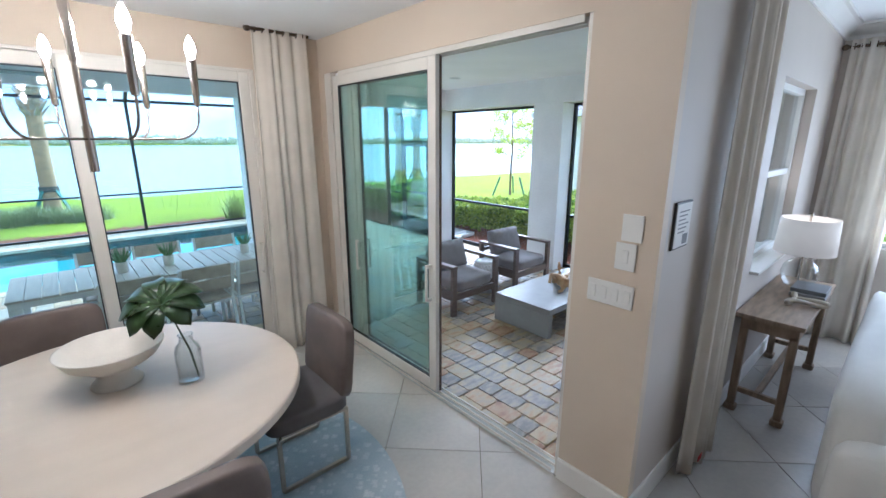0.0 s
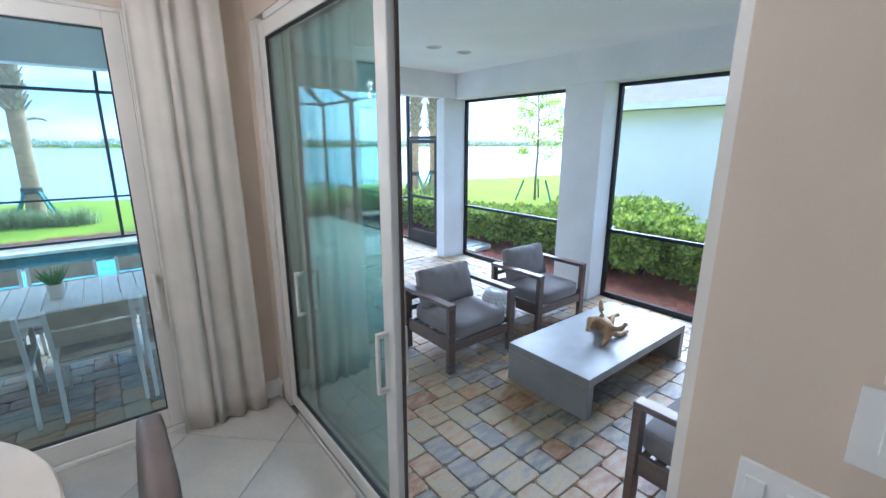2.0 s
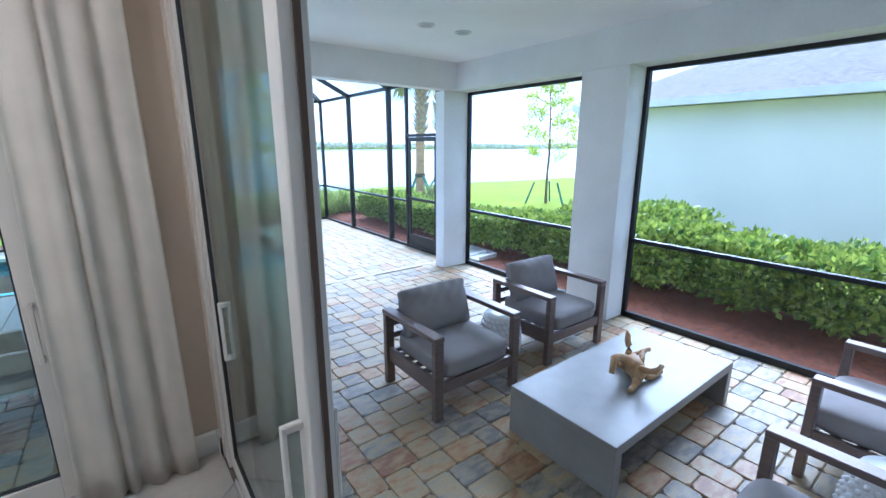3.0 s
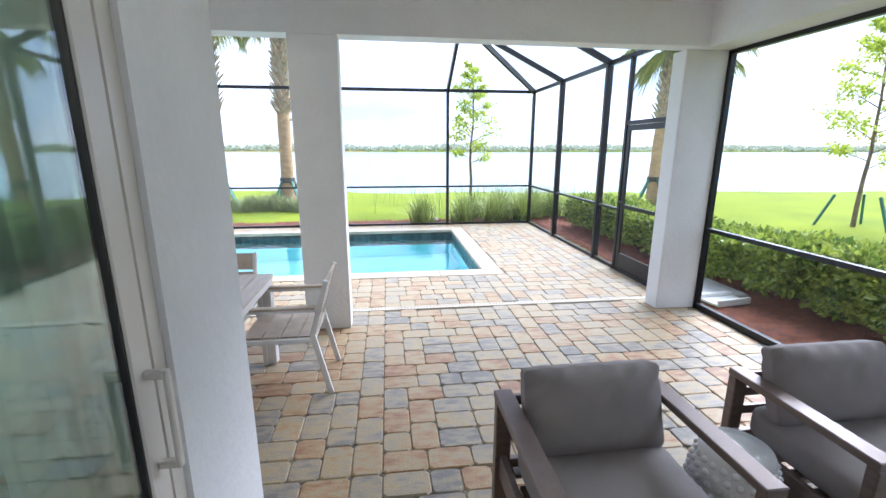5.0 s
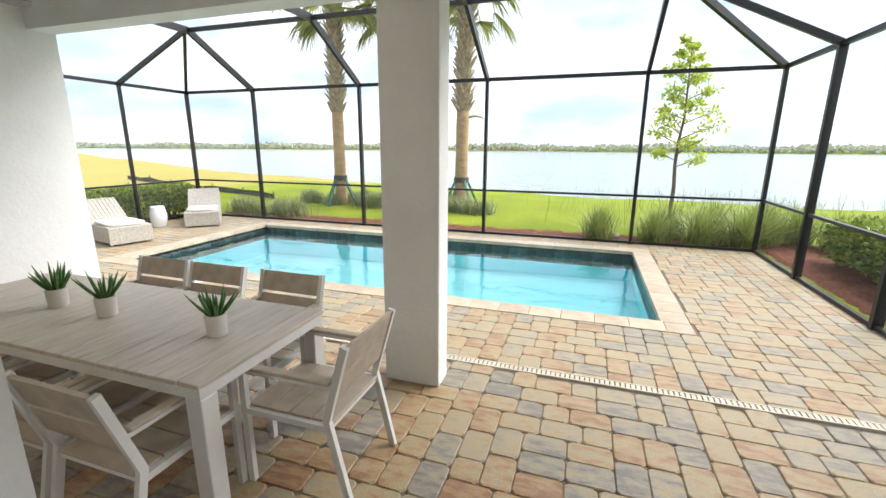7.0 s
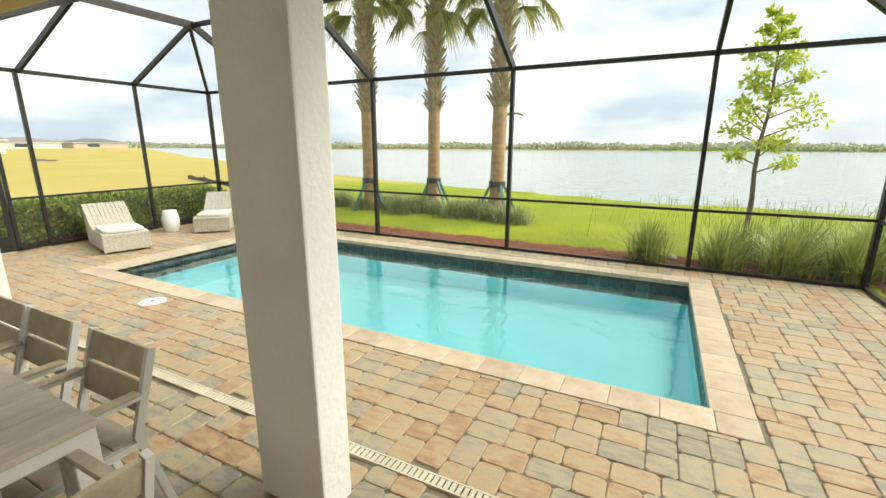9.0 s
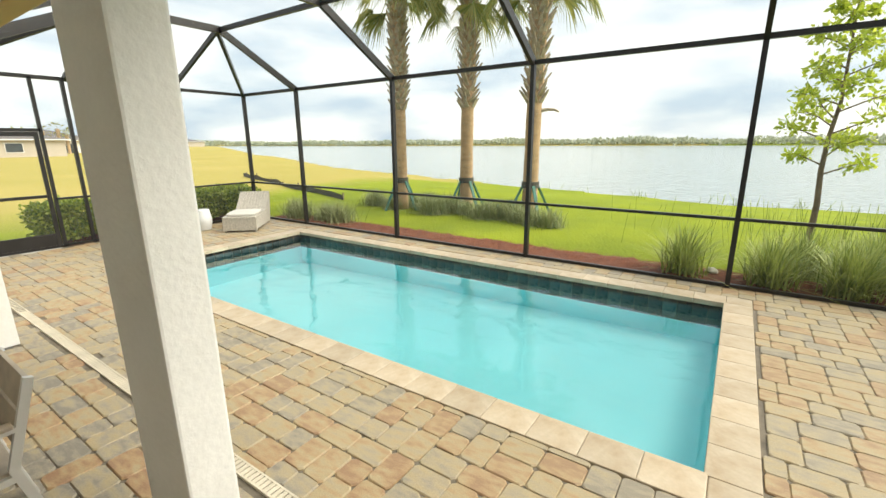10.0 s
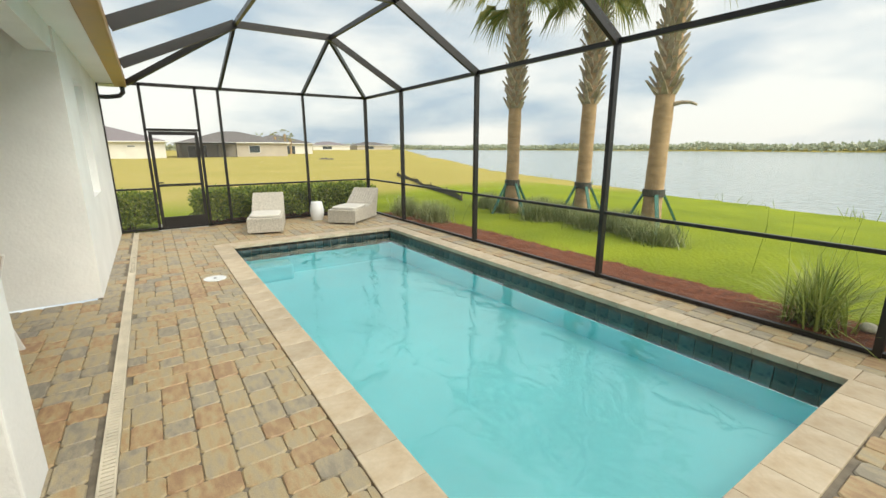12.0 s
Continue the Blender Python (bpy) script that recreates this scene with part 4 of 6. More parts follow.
part("print", bm, mat("grey_print", (0.25, 0.25, 0.25), 0.7), sg)

# ---- dining table and what stands on it ----
M_TABLETOP = mat("pale_limed_oak", (0.62, 0.54, 0.45), 0.35, var=0.03, scale=2, bump=0.05, bscale=60, stretch=(1, 4, 1), second=(0.585, 0.505, 0.42))
TX, TY, TZ = 0.31, 2.55, 0.80
BX, BY, VX, VY = 0.33, 2.67, 0.615, 2.43
t = thing("dining_table", "round pale limed-oak dining table on a pedestal", "table", (TX, TY, 0))
bm = bmesh.new()
lathe(bm, [(0.76, 0.742), (0.842, 0.744), (0.852, 0.752), (0.852, 0.792), (0.845, 0.799), (0.837, 0.80)], 96)
part("tabletop", bm, M_TABLETOP, t, smooth=False)
bm = bmesh.new()
lathe(bm, [(0.36, 0.012), (0.36, 0.05), (0.16, 0.09), (0.12, 0.34), (0.16, 0.68), (0.34, 0.742)], 40)
part("pedestal", bm, M_TABLETOP, t, smooth=True)

M_CERAMIC = mat("matt_white_ceramic", (0.70, 0.66, 0.60), 0.5, var=0.04, scale=8, bump=0.08)
t = thing("pedestal_bowl", "matt white ceramic footed bowl standing on the dining table", "bowl", (BX, BY, TZ))
bm = bmesh.new()
lathe(bm, [(0.12, 0.0), (0.12, 0.008), (0.085, 0.05), (0.075, 0.085), (0.14, 0.105), (0.21, 0.15), (0.245, 0.205), (0.25, 0.215), (0.24, 0.215), (0.20, 0.165), (0.13, 0.125), (0.02, 0.11)], 48)
t.scale = (0.92, 0.92, 0.95)
part("bowl", bm, M_CERAMIC, t, smooth=True)

t = thing("glass_vase", "clear glass bottle vase with a little water on the table", "vase", (VX, VY, TZ))
bm = bmesh.new()
lathe(bm, [(0.05, 0.0), (0.058, 0.004), (0.06, 0.02), (0.06, 0.17), (0.05, 0.20), (0.032, 0.22), (0.032, 0.25), (0.036, 0.255), (0.030, 0.255), (0.028, 0.22), (0.046, 0.198), (0.055, 0.17), (0.055, 0.02), (0.04, 0.012)], 32)
part("glass", bm, M_CLEARGLASS, t, smooth=True)
M_FATSIA = mat("dark_glossy_leaf", (0.035, 0.07, 0.022), 0.3, var=0.2, scale=20, bump=0.1)
t = thing("fatsia_leaf", "large dark green lobed leaf on a long stalk in the vase", "leaf", (VX, VY, TZ + 0.02))
bm = bmesh.new()
tip = Vector((-0.07, 0.05, 0.40))
tube(bm, [(0.03, -0.02, 0.0), (0.01, -0.005, 0.15), (-0.03, 0.02, 0.3), tuple(tip)], [0.005, 0.005, 0.004, 0.004], 8)
part("stalk", bm, mat("green_brown_stalk", (0.06, 0.075, 0.03), 0.5), t)
bm = bmesh.new()
tilt = Matrix.Rotation(radians(28), 3, "X") @ Matrix.Rotation(radians(-14), 3, "Y")
for k in range(9):
    ang = radians(-150 + k * 37.5) + math.pi / 2
    ln = 0.235 - 0.018 * abs(k - 4)
    dirv, sidev = Vector((math.cos(ang), math.sin(ang), 0)), Vector((-math.sin(ang), math.cos(ang), 0))
    rowsv = []
    for s in range(9):
        u = s / 8
        wdt = 0.040 * (0.5 + 1.5 * u if u < 0.5 else (1.25 if u < 0.75 else 1.25 * (1 - ((u - 0.75) / 0.25) ** 2))) + 0.001
        c = dirv * (u * ln) + Vector((0, 0, 0.04 * math.sin(u * 2.4) - 0.09 * u * u))
        rowsv.append([bm.verts.new(tilt @ (c + sidev * w + Vector((0, 0, 0.012 * abs(w) / 0.05))) + tip) for w in (-wdt, 0, wdt)])
    for r0, r1 in zip(rowsv, rowsv[1:]):
        for q in range(2):
            bm.faces.new((r0[q], r0[q + 1], r1[q + 1], r1[q]))
lf = part("blade", bm, M_FATSIA, t, smooth=True)
lf.modifiers.new("thick", "SOLIDIFY").thickness = 0.0012

M_LEATHER = mat("taupe_leather", (0.165, 0.125, 0.105), 0.5, var=0.12, scale=8, bump=0.25, bscale=220, dist=0.001)
M_GREYFAB = mat("grey_upholstery", (0.15, 0.135, 0.13), 0.8, var=0.1, scale=6, bump=0.3, bscale=260, dist=0.001)
M_STEEL = mat("brushed_champagne_steel", (0.52, 0.46, 0.38), 0.3, 0.85, var=0.08, bump=0.03)


def dining_chair(label, at, turn):
    c = thing("dining_chair", label, "chair", (*at, 0.014), turn, "chairs round the dining table")
    soft_box(b1 := bmesh.new(), 0, -0.02, 0.44, 0.52, 0.50, 0.12, 0.2, 8)
    part("seat", b1, M_GREYFAB, c, smooth=True)
    b2 = bmesh.new()
    soft_box(b2, 0, 0, 0, 0.53, 0.50, 0.085, 0.15, 8, m=pose(0, 0.225, 0.69, 84))
    part("backrest", b2, M_LEATHER, c, "taupe leather back", smooth=True)
    for s in (-1, 1):
        b = bmesh.new()
        x = s * 0.215
        for p, q in (((x, -0.21, 0.0), (x, 0.21, 0.0)), ((x, -0.21, 0.0), (x, -0.21, 0.37)), ((x, 0.21, 0.0), (x, 0.21, 0.37)), ((x, -0.21, 0.36), (x, 0.21, 0.36))):
            o = Vector((0, 0, 0.012))
            bar(b, Vector(p) + o, Vector(q) + o, 0.022, 0.022)
        part("sled_leg", b, M_STEEL, c, "brushed metal sled leg")
    return c


dining_chair("taupe upholstered dining chair with metal sled legs by the doors", (1.16, 2.46), -90)
dining_chair("taupe leather dining chair pushed in, back to the room", (0.40, 1.72), 176)
dining_chair("taupe leather dining chair on the window side of the table", (0.10, 3.40), 2)
dining_chair("taupe upholstered dining chair on the far side of the table", (-0.62, 2.55), 90)

M_RUG = mat("blue_grey_faded_rug", (0.50, 0.52, 0.52), 0.95, var=0.25, scale=5, bump=0.6, bscale=120, second=(0.34, 0.40, 0.44), dist=0.004)
rn, rl = M_RUG.node_tree.nodes, M_RUG.node_tree.links
r_base = rn["Principled BSDF"].inputs["Base Color"].links[0].from_socket
r_tex, r_mix, r_co, r_rng = rn.new("ShaderNodeTexVoronoi"), rn.new("ShaderNodeMixRGB"), rn.new("ShaderNodeTexCoord"), rn.new("ShaderNodeMapRange")
r_tex.distance = "MANHATTAN"
r_tex.inputs["Scale"].default_value = 16.0
r_rng.inputs["From Min"].default_value, r_rng.inputs["From Max"].default_value, r_rng.inputs["To Max"].default_value = 0.35, 0.6, 0.6
r_mix.inputs[2].default_value = (0.27, 0.33, 0.37, 1)
rl.new(r_co.outputs["Object"], r_tex.inputs["Vector"])
rl.new(r_tex.outputs["Distance"], r_rng.inputs["Value"])
rl.new(r_rng.outputs["Result"], r_mix.inputs[0])
rl.new(r_base, r_mix.inputs[1])
rl.new(r_mix.outputs["Color"], rn["Principled BSDF"].inputs["Base Color"])
bm = bmesh.new()
lathe(bm, [(1.36, 0.001), (1.372, 0.006), (1.325, 0.012), (1.30, 0.0135)], 72, (0.24, 2.38, 0))
r_ = part("rug", bm, M_RUG)
tagged(r_, "round faded blue-grey patterned rug under the dining table", "rug")

# chandelier over the table: stem, curved arms with candle sleeves and glowing bulbs
M_NICKEL = mat("polished_nickel", (0.50, 0.44, 0.38), 0.16, 0.95, var=0.1, bump=0.02)
M_BULB = glow("warm_bulb", (1.0, 0.86, 0.66), 30)
CHX, CHY, CHZ = 0.39, 2.44, 2.0
t = thing("chandelier", "polished nickel chandelier with lit candle bulbs above the table", "chandelier", (CHX, CHY, CHZ))
bm = bmesh.new()
tube(bm, [(0, 0, -0.134), (0, 0, 0.05)], 0.017, 14)
tube(bm, [(0, 0, 0.05), (0, 0, 0.30)], 0.012, 14)
tube(bm, [(0, 0, 0.30), (0, 0, 1.03)], 0.019, 14)
lathe(bm, [(0.06, 1.02), (0.06, 1.05)], 24)
part("stem", bm, M_NICKEL, t)
for k, turn_ in enumerate((0, 50, 100, 150, 196, 238, 288)):
    ang = radians(turn_)
    R, up = 0.42, 0.35
    d = Vector((math.cos(ang), math.sin(ang), 0))
    bm = bmesh.new()
    pts = [(0, 0, 0)]
    pts += [tuple(d * (R - 0.10))]
    for s in range(1, 7):
        a = s * math.pi / 12
        pts.append(tuple(d * (R - 0.10 + 0.10 * math.sin(a)) + Vector((0, 0, 0.10 - 0.10 * math.cos(a)))))
    pts.append(tuple(d * R + Vector((0, 0, up - 0.14))))
    tube(bm, pts, 0.0055, 8)
    arm = part("arm", bm, M_NICKEL, t, smooth=True)
    bm = bmesh.new()
    tube(bm, [tuple(d * R + Vector((0, 0, up - 0.20))), tuple(d * R + Vector((0, 0, up)))], [0.014, 0.019], 14)
    part("sleeve", bm, M_NICKEL, arm)
    bm = bmesh.new()
    lathe(bm, [(0.010, 0.0), (0.017, 0.02), (0.023, 0.042), (0.018, 0.07), (0.004, 0.10)], 14, tuple(d * R + Vector((0, 0, up))))
    part("bulb", bm, M_BULB, arm, "glowing candle bulb", smooth=True)
    point_lamp("chandelier_light", (CHX + d.x * R, CHY + d.y * R, CHZ + up + 0.15), 2.1, (1.0, 0.76, 0.52), 0.03)

# ---- living room corner ----
M_OAKDARK = mat("weathered_oak", (0.33, 0.24, 0.16), 0.55, var=0.2, scale=6, bump=0.3, bscale=70, stretch=(1, 5, 1))
t = thing("console_table", "weathered oak console table with stretchers under the window", "table", (3.86, 0.64, 0))
CL, CD, CH = 1.25, 0.34, 0.80
part("tabletop", one(-0.1, CL, -CD / 2 - 0.03, CD / 2 + 0.03, CH - 0.035, CH, 0.006, 2), M_OAKDARK, t)
part("apron", one(-0.04, CL - 0.06, -CD / 2, CD / 2, CH - 0.13, CH - 0.035, 0.004, 1), M_OAKDARK, t)
for x in (-0.04, CL - 0.09):
    for y in (-CD / 2, CD / 2 - 0.05):
        b = one(x, x + 0.05, y, y + 0.05, 0.0, CH - 0.1, 0.006, 1)
        box(b, x - 0.012, x + 0.062, y - 0.012, y + 0.062, 0.0, 0.05, 0.008, 1)
        part("leg", b, M_OAKDARK, t)
    part("stretcher", one(x + 0.01, x + 0.04, -CD / 2 + 0.05, CD / 2 - 0.05, 0.16, 0.20, 0.004, 1), M_OAKDARK, t)
part("stretcher", one(0.01, CL - 0.09, -0.02, 0.02, 0.16, 0.195, 0.004, 1), M_OAKDARK, t)

lamp_at = (4.78, 0.66, CH)
t = thing("table_lamp", "glass globe table lamp with a lit white drum shade", "lamp", lamp_at)
bm = bmesh.new()
lathe(bm, [(0.05, 0.0), (0.09, 0.02), (0.125, 0.08), (0.13, 0.13), (0.115, 0.19), (0.07, 0.235), (0.03, 0.25)], 28)
part("globe", bm, M_CLEARGLASS, t, smooth=True)
bm = bmesh.new()
tube(bm, [(0, 0, 0.0), (0, 0, 0.60)], 0.008, 10)
tube(bm, [(0, 0, 0.60), (0, 0, 0.63)], 0.012, 10)
part("rod", bm, M_NICKEL, t)
bm = bmesh.new()
lathe(bm, [(0.208, 0.30), (0.195, 0.585), (0.19, 0.585), (0.203, 0.30)], 40)
M_SHADE = mat("white_lampshade", (0.66, 0.58, 0.49), 0.8, var=0.03, bump=0.15, bscale=300, dist=0.001)
M_SHADE.node_tree.nodes["Principled BSDF"].inputs["Emission Color"].default_value = (1.0, 0.84, 0.66, 1)
M_SHADE.node_tree.nodes["Principled BSDF"].inputs["Emission Strength"].default_value = 0.06
part("shade", bm, M_SHADE, t, "glowing white drum shade", smooth=True)
point_lamp("table_lamp_light", (4.78, 0.66, CH + 0.45), 2.2, (1.0, 0.84, 0.66), 0.05)
t = thing("book_stack", "flat grey books on the console table", "books", (4.62, 0.55, CH))
for k, (c, w) in enumerate((((0.30, 0.29, 0.28), 0.30), ((0.17, 0.18, 0.19), 0.27))):
    part("book", one(-w / 2, w / 2, -0.11, 0.11, k * 0.034, k * 0.034 + 0.032, 0.003, 1), mat("book_cover", c, 0.5), t)
bm = bmesh.new()
pts = [Vector((0.10 * math.sin(a) + 0.05 * math.sin(2 * a), 0.10 * math.cos(a) - 0.05 * math.cos(2 * a), 0.030 + 0.014 * math.sin(3 * a))) for a in [k * 2 * math.pi / 40 for k in range(41)]]
tube(bm, pts, 0.016, 8)
k_ = part("rope_knot", bm, mat("cream_rope", (0.62, 0.56, 0.46), 0.9, var=0.15, bump=0.6, bscale=120), smooth=True)
k_.matrix_basis = pose(4.30, 0.55, CH + 0.0)
tagged(k_, "cream rope knot ornament lying on the console table", "ornament")

M_SOFA = mat("white_slipcover", (0.72, 0.71, 0.68), 0.85, var=0.05, scale=4, bump=0.3, bscale=240, dist=0.001)
t = thing("sofa", "white slipcovered sofa with rolled arms", "sofa", (4.05, -0.31, 0))
t.scale = (1.25, 1.0, 0.95)
for nm, q in (("base", (0, 0, 0.22, 1.9, 0.9, 0.40)), ("seat_cushion", (-0.42, -0.02, 0.46, 0.82, 0.72, 0.17)), ("seat_cushion", (0.42, -0.02, 0.46, 0.82, 0.72, 0.17)), ("arm", (-0.93, 0, 0.36, 0.24, 0.95, 0.62)), ("arm", (0.93, 0, 0.36, 0.24, 0.95, 0.62)), ("backrest", (0, 0.40, 0.50, 1.9, 0.26, 0.76))):
    b = bmesh.new()
    soft_box(b, *q, 0.25, 8)
    part(nm, b, M_SOFA, t, smooth=True)

# ---- lanai furniture ----
M_TAUPEAL = mat("weathered_taupe_aluminium", (0.20, 0.155, 0.135), 0.36, 0.35, var=0.12, scale=6, bump=0.06, bscale=120, stretch=(1, 1, 6))
M_CUSHION = mat("grey_outdoor_cushion", (0.265, 0.24, 0.235), 0.85, var=0.08, scale=5, bump=0.3, bscale=240, dist=0.001)


def lounge_chair(label, at, turn):
    c = thing("lounge_chair", label, "armchair", (*at, 0), turn, "lounge chairs round the coffee table")
    W, D, H = 0.78, 0.67, 0.605
    for s in (-1, 1):
        x = s * (W / 2 - 0.035)
        part("armrest", one(x - 0.04, x + 0.04, -D / 2, D / 2, H - 0.035, H, 0.004, 1), M_TAUPEAL, c)
        part("front_leg", one(x - 0.035, x + 0.035, -D / 2, -D / 2 + 0.045, 0, H - 0.035, 0.004, 1), M_TAUPEAL, c)
        part("back_leg", one(x - 0.035, x + 0.035, D / 2 - 0.045, D / 2, 0, H - 0.035, 0.004, 1), M_TAUPEAL, c)
        part("side_rail", one(x - 0.015, x + 0.015, -D / 2 + 0.045, D / 2 - 0.045, 0.185, 0.30, 0.003, 1), M_TAUPEAL, c)
    part("front_rail", one(-W / 2 + 0.07, W / 2 - 0.07, -D / 2 + 0.008, -D / 2 + 0.04, 0.19, 0.27, 0.003, 1), M_TAUPEAL, c)
    part("back_rail", one(-W / 2 + 0.07, W / 2 - 0.07, D / 2 - 0.04, D / 2 - 0.008, 0.19, 0.27, 0.003, 1), M_TAUPEAL, c)
    for k in range(5):
        y = -D / 2 + 0.10 + k * 0.11
        part("seat_slat", one(-W / 2 + 0.07, W / 2 - 0.07, y, y + 0.05, 0.245, 0.262), M_TAUPEAL, c)
    for z in (0.36, 0.46, 0.54):
        part("back_slat", one(-W / 2 + 0.07, W / 2 - 0.07, D / 2 - 0.03, D / 2 - 0.012, z, z + 0.045), M_TAUPEAL, c)
    b = bmesh.new()
    soft_box(b, 0, -0.015, 0.345, W - 0.155, D - 0.03, 0.16, 0.25, 14, 0.12)
    part("seat_cushion", b, M_CUSHION, c, "plump grey seat cushion", smooth=True)
    b = bmesh.new()
    soft_box(b, 0, 0, 0, W - 0.18, 0.36, 0.17, 0.7, 20, 0.62, m=pose(0, 0.20, 0.575, 72))
    part("back_cushion", b, M_CUSHION, c, "plump grey back cushion", smooth=True)
    return c


lounge_chair("taupe metal lounge chair with grey cushions, its back to the pool", (3.82, 3.795), 0)
lounge_chair("taupe metal lounge chair with grey cushions, beside the garden screen", (5.01, 3.85), 0)
lounge_chair("taupe metal lounge chair with grey cushions before the house wall", (3.74, 1.56), 180)
lounge_chair("taupe metal lounge chair with grey cushions near the garden screen", (5.15, 1.56), 180)

M_CONCRETE = mat("smooth_grey_concrete", (0.30, 0.295, 0.285), 0.42, var=0.08, scale=5, bump=0.15, bscale=120)
t = thing("coffee_table", "grey concrete waterfall coffee table on the pavers", "table", (4.52, 2.765, 0))
TW, TD, TH, TT = 1.48, 0.73, 0.32, 0.065
part("tabletop", one(-TW / 2, TW / 2, -TD / 2, TD / 2, TH - TT, TH, 0.006, 2), M_CONCRETE, t)
part("side_slab", one(-TW / 2, -TW / 2 + TT, -TD / 2, TD / 2, 0, TH - TT, 0.004, 1), M_CONCRETE, t)
part("side_slab", one(TW / 2 - TT, TW / 2, -TD / 2, TD / 2, 0, TH - TT, 0.004, 1), M_CONCRETE, t)

# driftwood ornament: a knotted root stock with a few stout twisting arms
M_DRIFT = mat("golden_driftwood", (0.40, 0.22, 0.09), 0.6, var=0.3, scale=14, bump=0.8, bscale=60, second=(0.56, 0.39, 0.21), dist=0.006)
t = thing("driftwood", "gnarled golden driftwood piece on the concrete coffee table", "ornament", (4.50, 2.72, TH), 40)
t.scale = (1.2, 1.2, 1.4)
bm = bmesh.new()
tube(bm, [(-0.12, 0.01, 0.035), (-0.06, -0.01, 0.055), (0.0, 0.015, 0.06), (0.06, 0.0, 0.05), (0.11, -0.02, 0.032)], [0.024, 0.045, 0.052, 0.044, 0.022], 12)
part("root_stock", bm, M_DRIFT, t, smooth=True)
rr = random.Random(9)
for a, el, ln, r0 in ((0.3, 0.35, 0.26, 0.028), (2.2, 1.15, 0.25, 0.030), (2.9, 0.3, 0.22, 0.026), (4.1, 0.15, 0.20, 0.024), (5.2, 0.55, 0.20, 0.022), (1.1, 0.8, 0.17, 0.022), (3.5, 0.9, 0.19, 0.024), (0.0, 1.0, 0.14, 0.018), (1.7, 0.1, 0.18, 0.022)):
    p = Vector((math.cos(a) * 0.05, math.sin(a) * 0.02, 0.05))
    pts, rad = [p.copy()], [r0]
    for s in range(1, 8):
        a += rr.uniform(-0.55, 0.55)
        el += rr.uniform(-0.55, 0.45)
        p = p + Vector((math.cos(a) * math.cos(el), math.sin(a) * math.cos(el), math.sin(el))) * (ln / 7)
        p.z = max(0.016, p.z)
        pts.append(p.copy())
        rad.append(r0 * (1 - 0.075 * s) * rr.uniform(0.8, 1.2))
    b = bmesh.new()
    tube(b, pts, rad, 9)
    part("branch", b, M_DRIFT, t, smooth=True)

M_STOOL = mat("white_glazed_ceramic", (0.76, 0.77, 0.78), 0.22, var=0.03, bump=0.03)


def garden_stool(label, at, r, h, studs):
    c = thing("garden_stool", label, "stool", (*at, 0))
    b = bmesh.new()
    prof = [(r * 0.78, 0.0), (r * 0.80, 0.02)] + [(r * (0.80 + 0.2 * math.sin(math.pi * k / 12)), 0.02 + (h - 0.05) * k / 12) for k in range(1, 12)] + [(r * 0.82, h - 0.02), (r * 0.76, h), (r * 0.4, h + 0.004)]
    lathe(b, prof, 40)
    part("body", b, M_STOOL, c, smooth=True)
    if studs:
        b = bmesh.new()
        for row in range(9):
            z = 0.05 + row * (h - 0.10) / 8
            rad = r * (0.80 + 0.2 * math.sin(math.pi * (z - 0.02) / (h - 0.05)))
            for k in range(22):
                a = (k + 0.5 * (row % 2)) * 2 * math.pi / 22
                bmesh.ops.create_uvsphere(b, u_segments=6, v_segments=4, radius=0.016, matrix=Matrix.Translation((rad * math.cos(a), rad * math.sin(a), z)))
        tagged(part("studs", b, M_STOOL, c, "rows of raised glazed studs", smooth=True), kind="stuff")
    return c


garden_stool("white studded ceramic garden stool between the lounge chairs", (4.41, 3.86), 0.17, 0.43, True)
garden_stool("white studded ceramic garden stool between the lounge chairs", (4.45, 1.50), 0.17, 0.43, True)
garden_stool("plain white ceramic garden stool between the poolside loungers", (-4.78, 10.16), 0.155, 0.42, False)

M_CAN = mat("white_can_trim", (0.7, 0.7, 0.7), 0.4, var=0.02)
for x, y in ((4.46, 5.0), (4.90, 5.0)):
    c = thing("recessed_light", "round white recessed ceiling light, switched off", "ceiling light", (x, y, Z_C), group="recessed lights in the lanai ceiling")
    b = bmesh.new()
    lathe(b, [(0.085, -0.001), (0.088, -0.008), (0.065, -0.010), (0.062, -0.002)], 28)
    part("trim_ring", b, M_CAN, c)
    b = bmesh.new()
    lathe(b, [(0.062, -0.001), (0.061, -0.0035)], 28)
    part("lens", b, mat("frosted_lens", (0.45, 0.45, 0.44), 0.5, var=0.02), c)

# ---- outdoor dining set ----
M_WHITEFR = mat("white_powder_coat", (0.74, 0.73, 0.71), 0.4, 0.05, var=0.03, bump=0.03)
M_POLY = mat("weathered_taupe_slat", (0.52, 0.44, 0.35), 0.6, var=0.12, scale=5, bump=0.3, bscale=70, stretch=(2, 2, 2))
M_SLAT = mat("pale_driftwood_slat", (0.58, 0.515, 0.435), 0.45, var=0.10, scale=4, bump=0.3, bscale=80, stretch=(8, 1, 1))
OX0, OX1, OY0, OY1, OZ = -0.21, 2.10, 4.89, 5.75, 0.71
t = thing("patio_table", "white metal patio table with pale slatted wood top", "table")
n = 20
for k in range(n):
    w = (OX1 - OX0) / n
    x = OX0 + k * w
    part("slat", one(x + 0.003, x + w - 0.003, OY0, OY1, OZ - 0.022, OZ, 0.003, 1), M_SLAT, t)
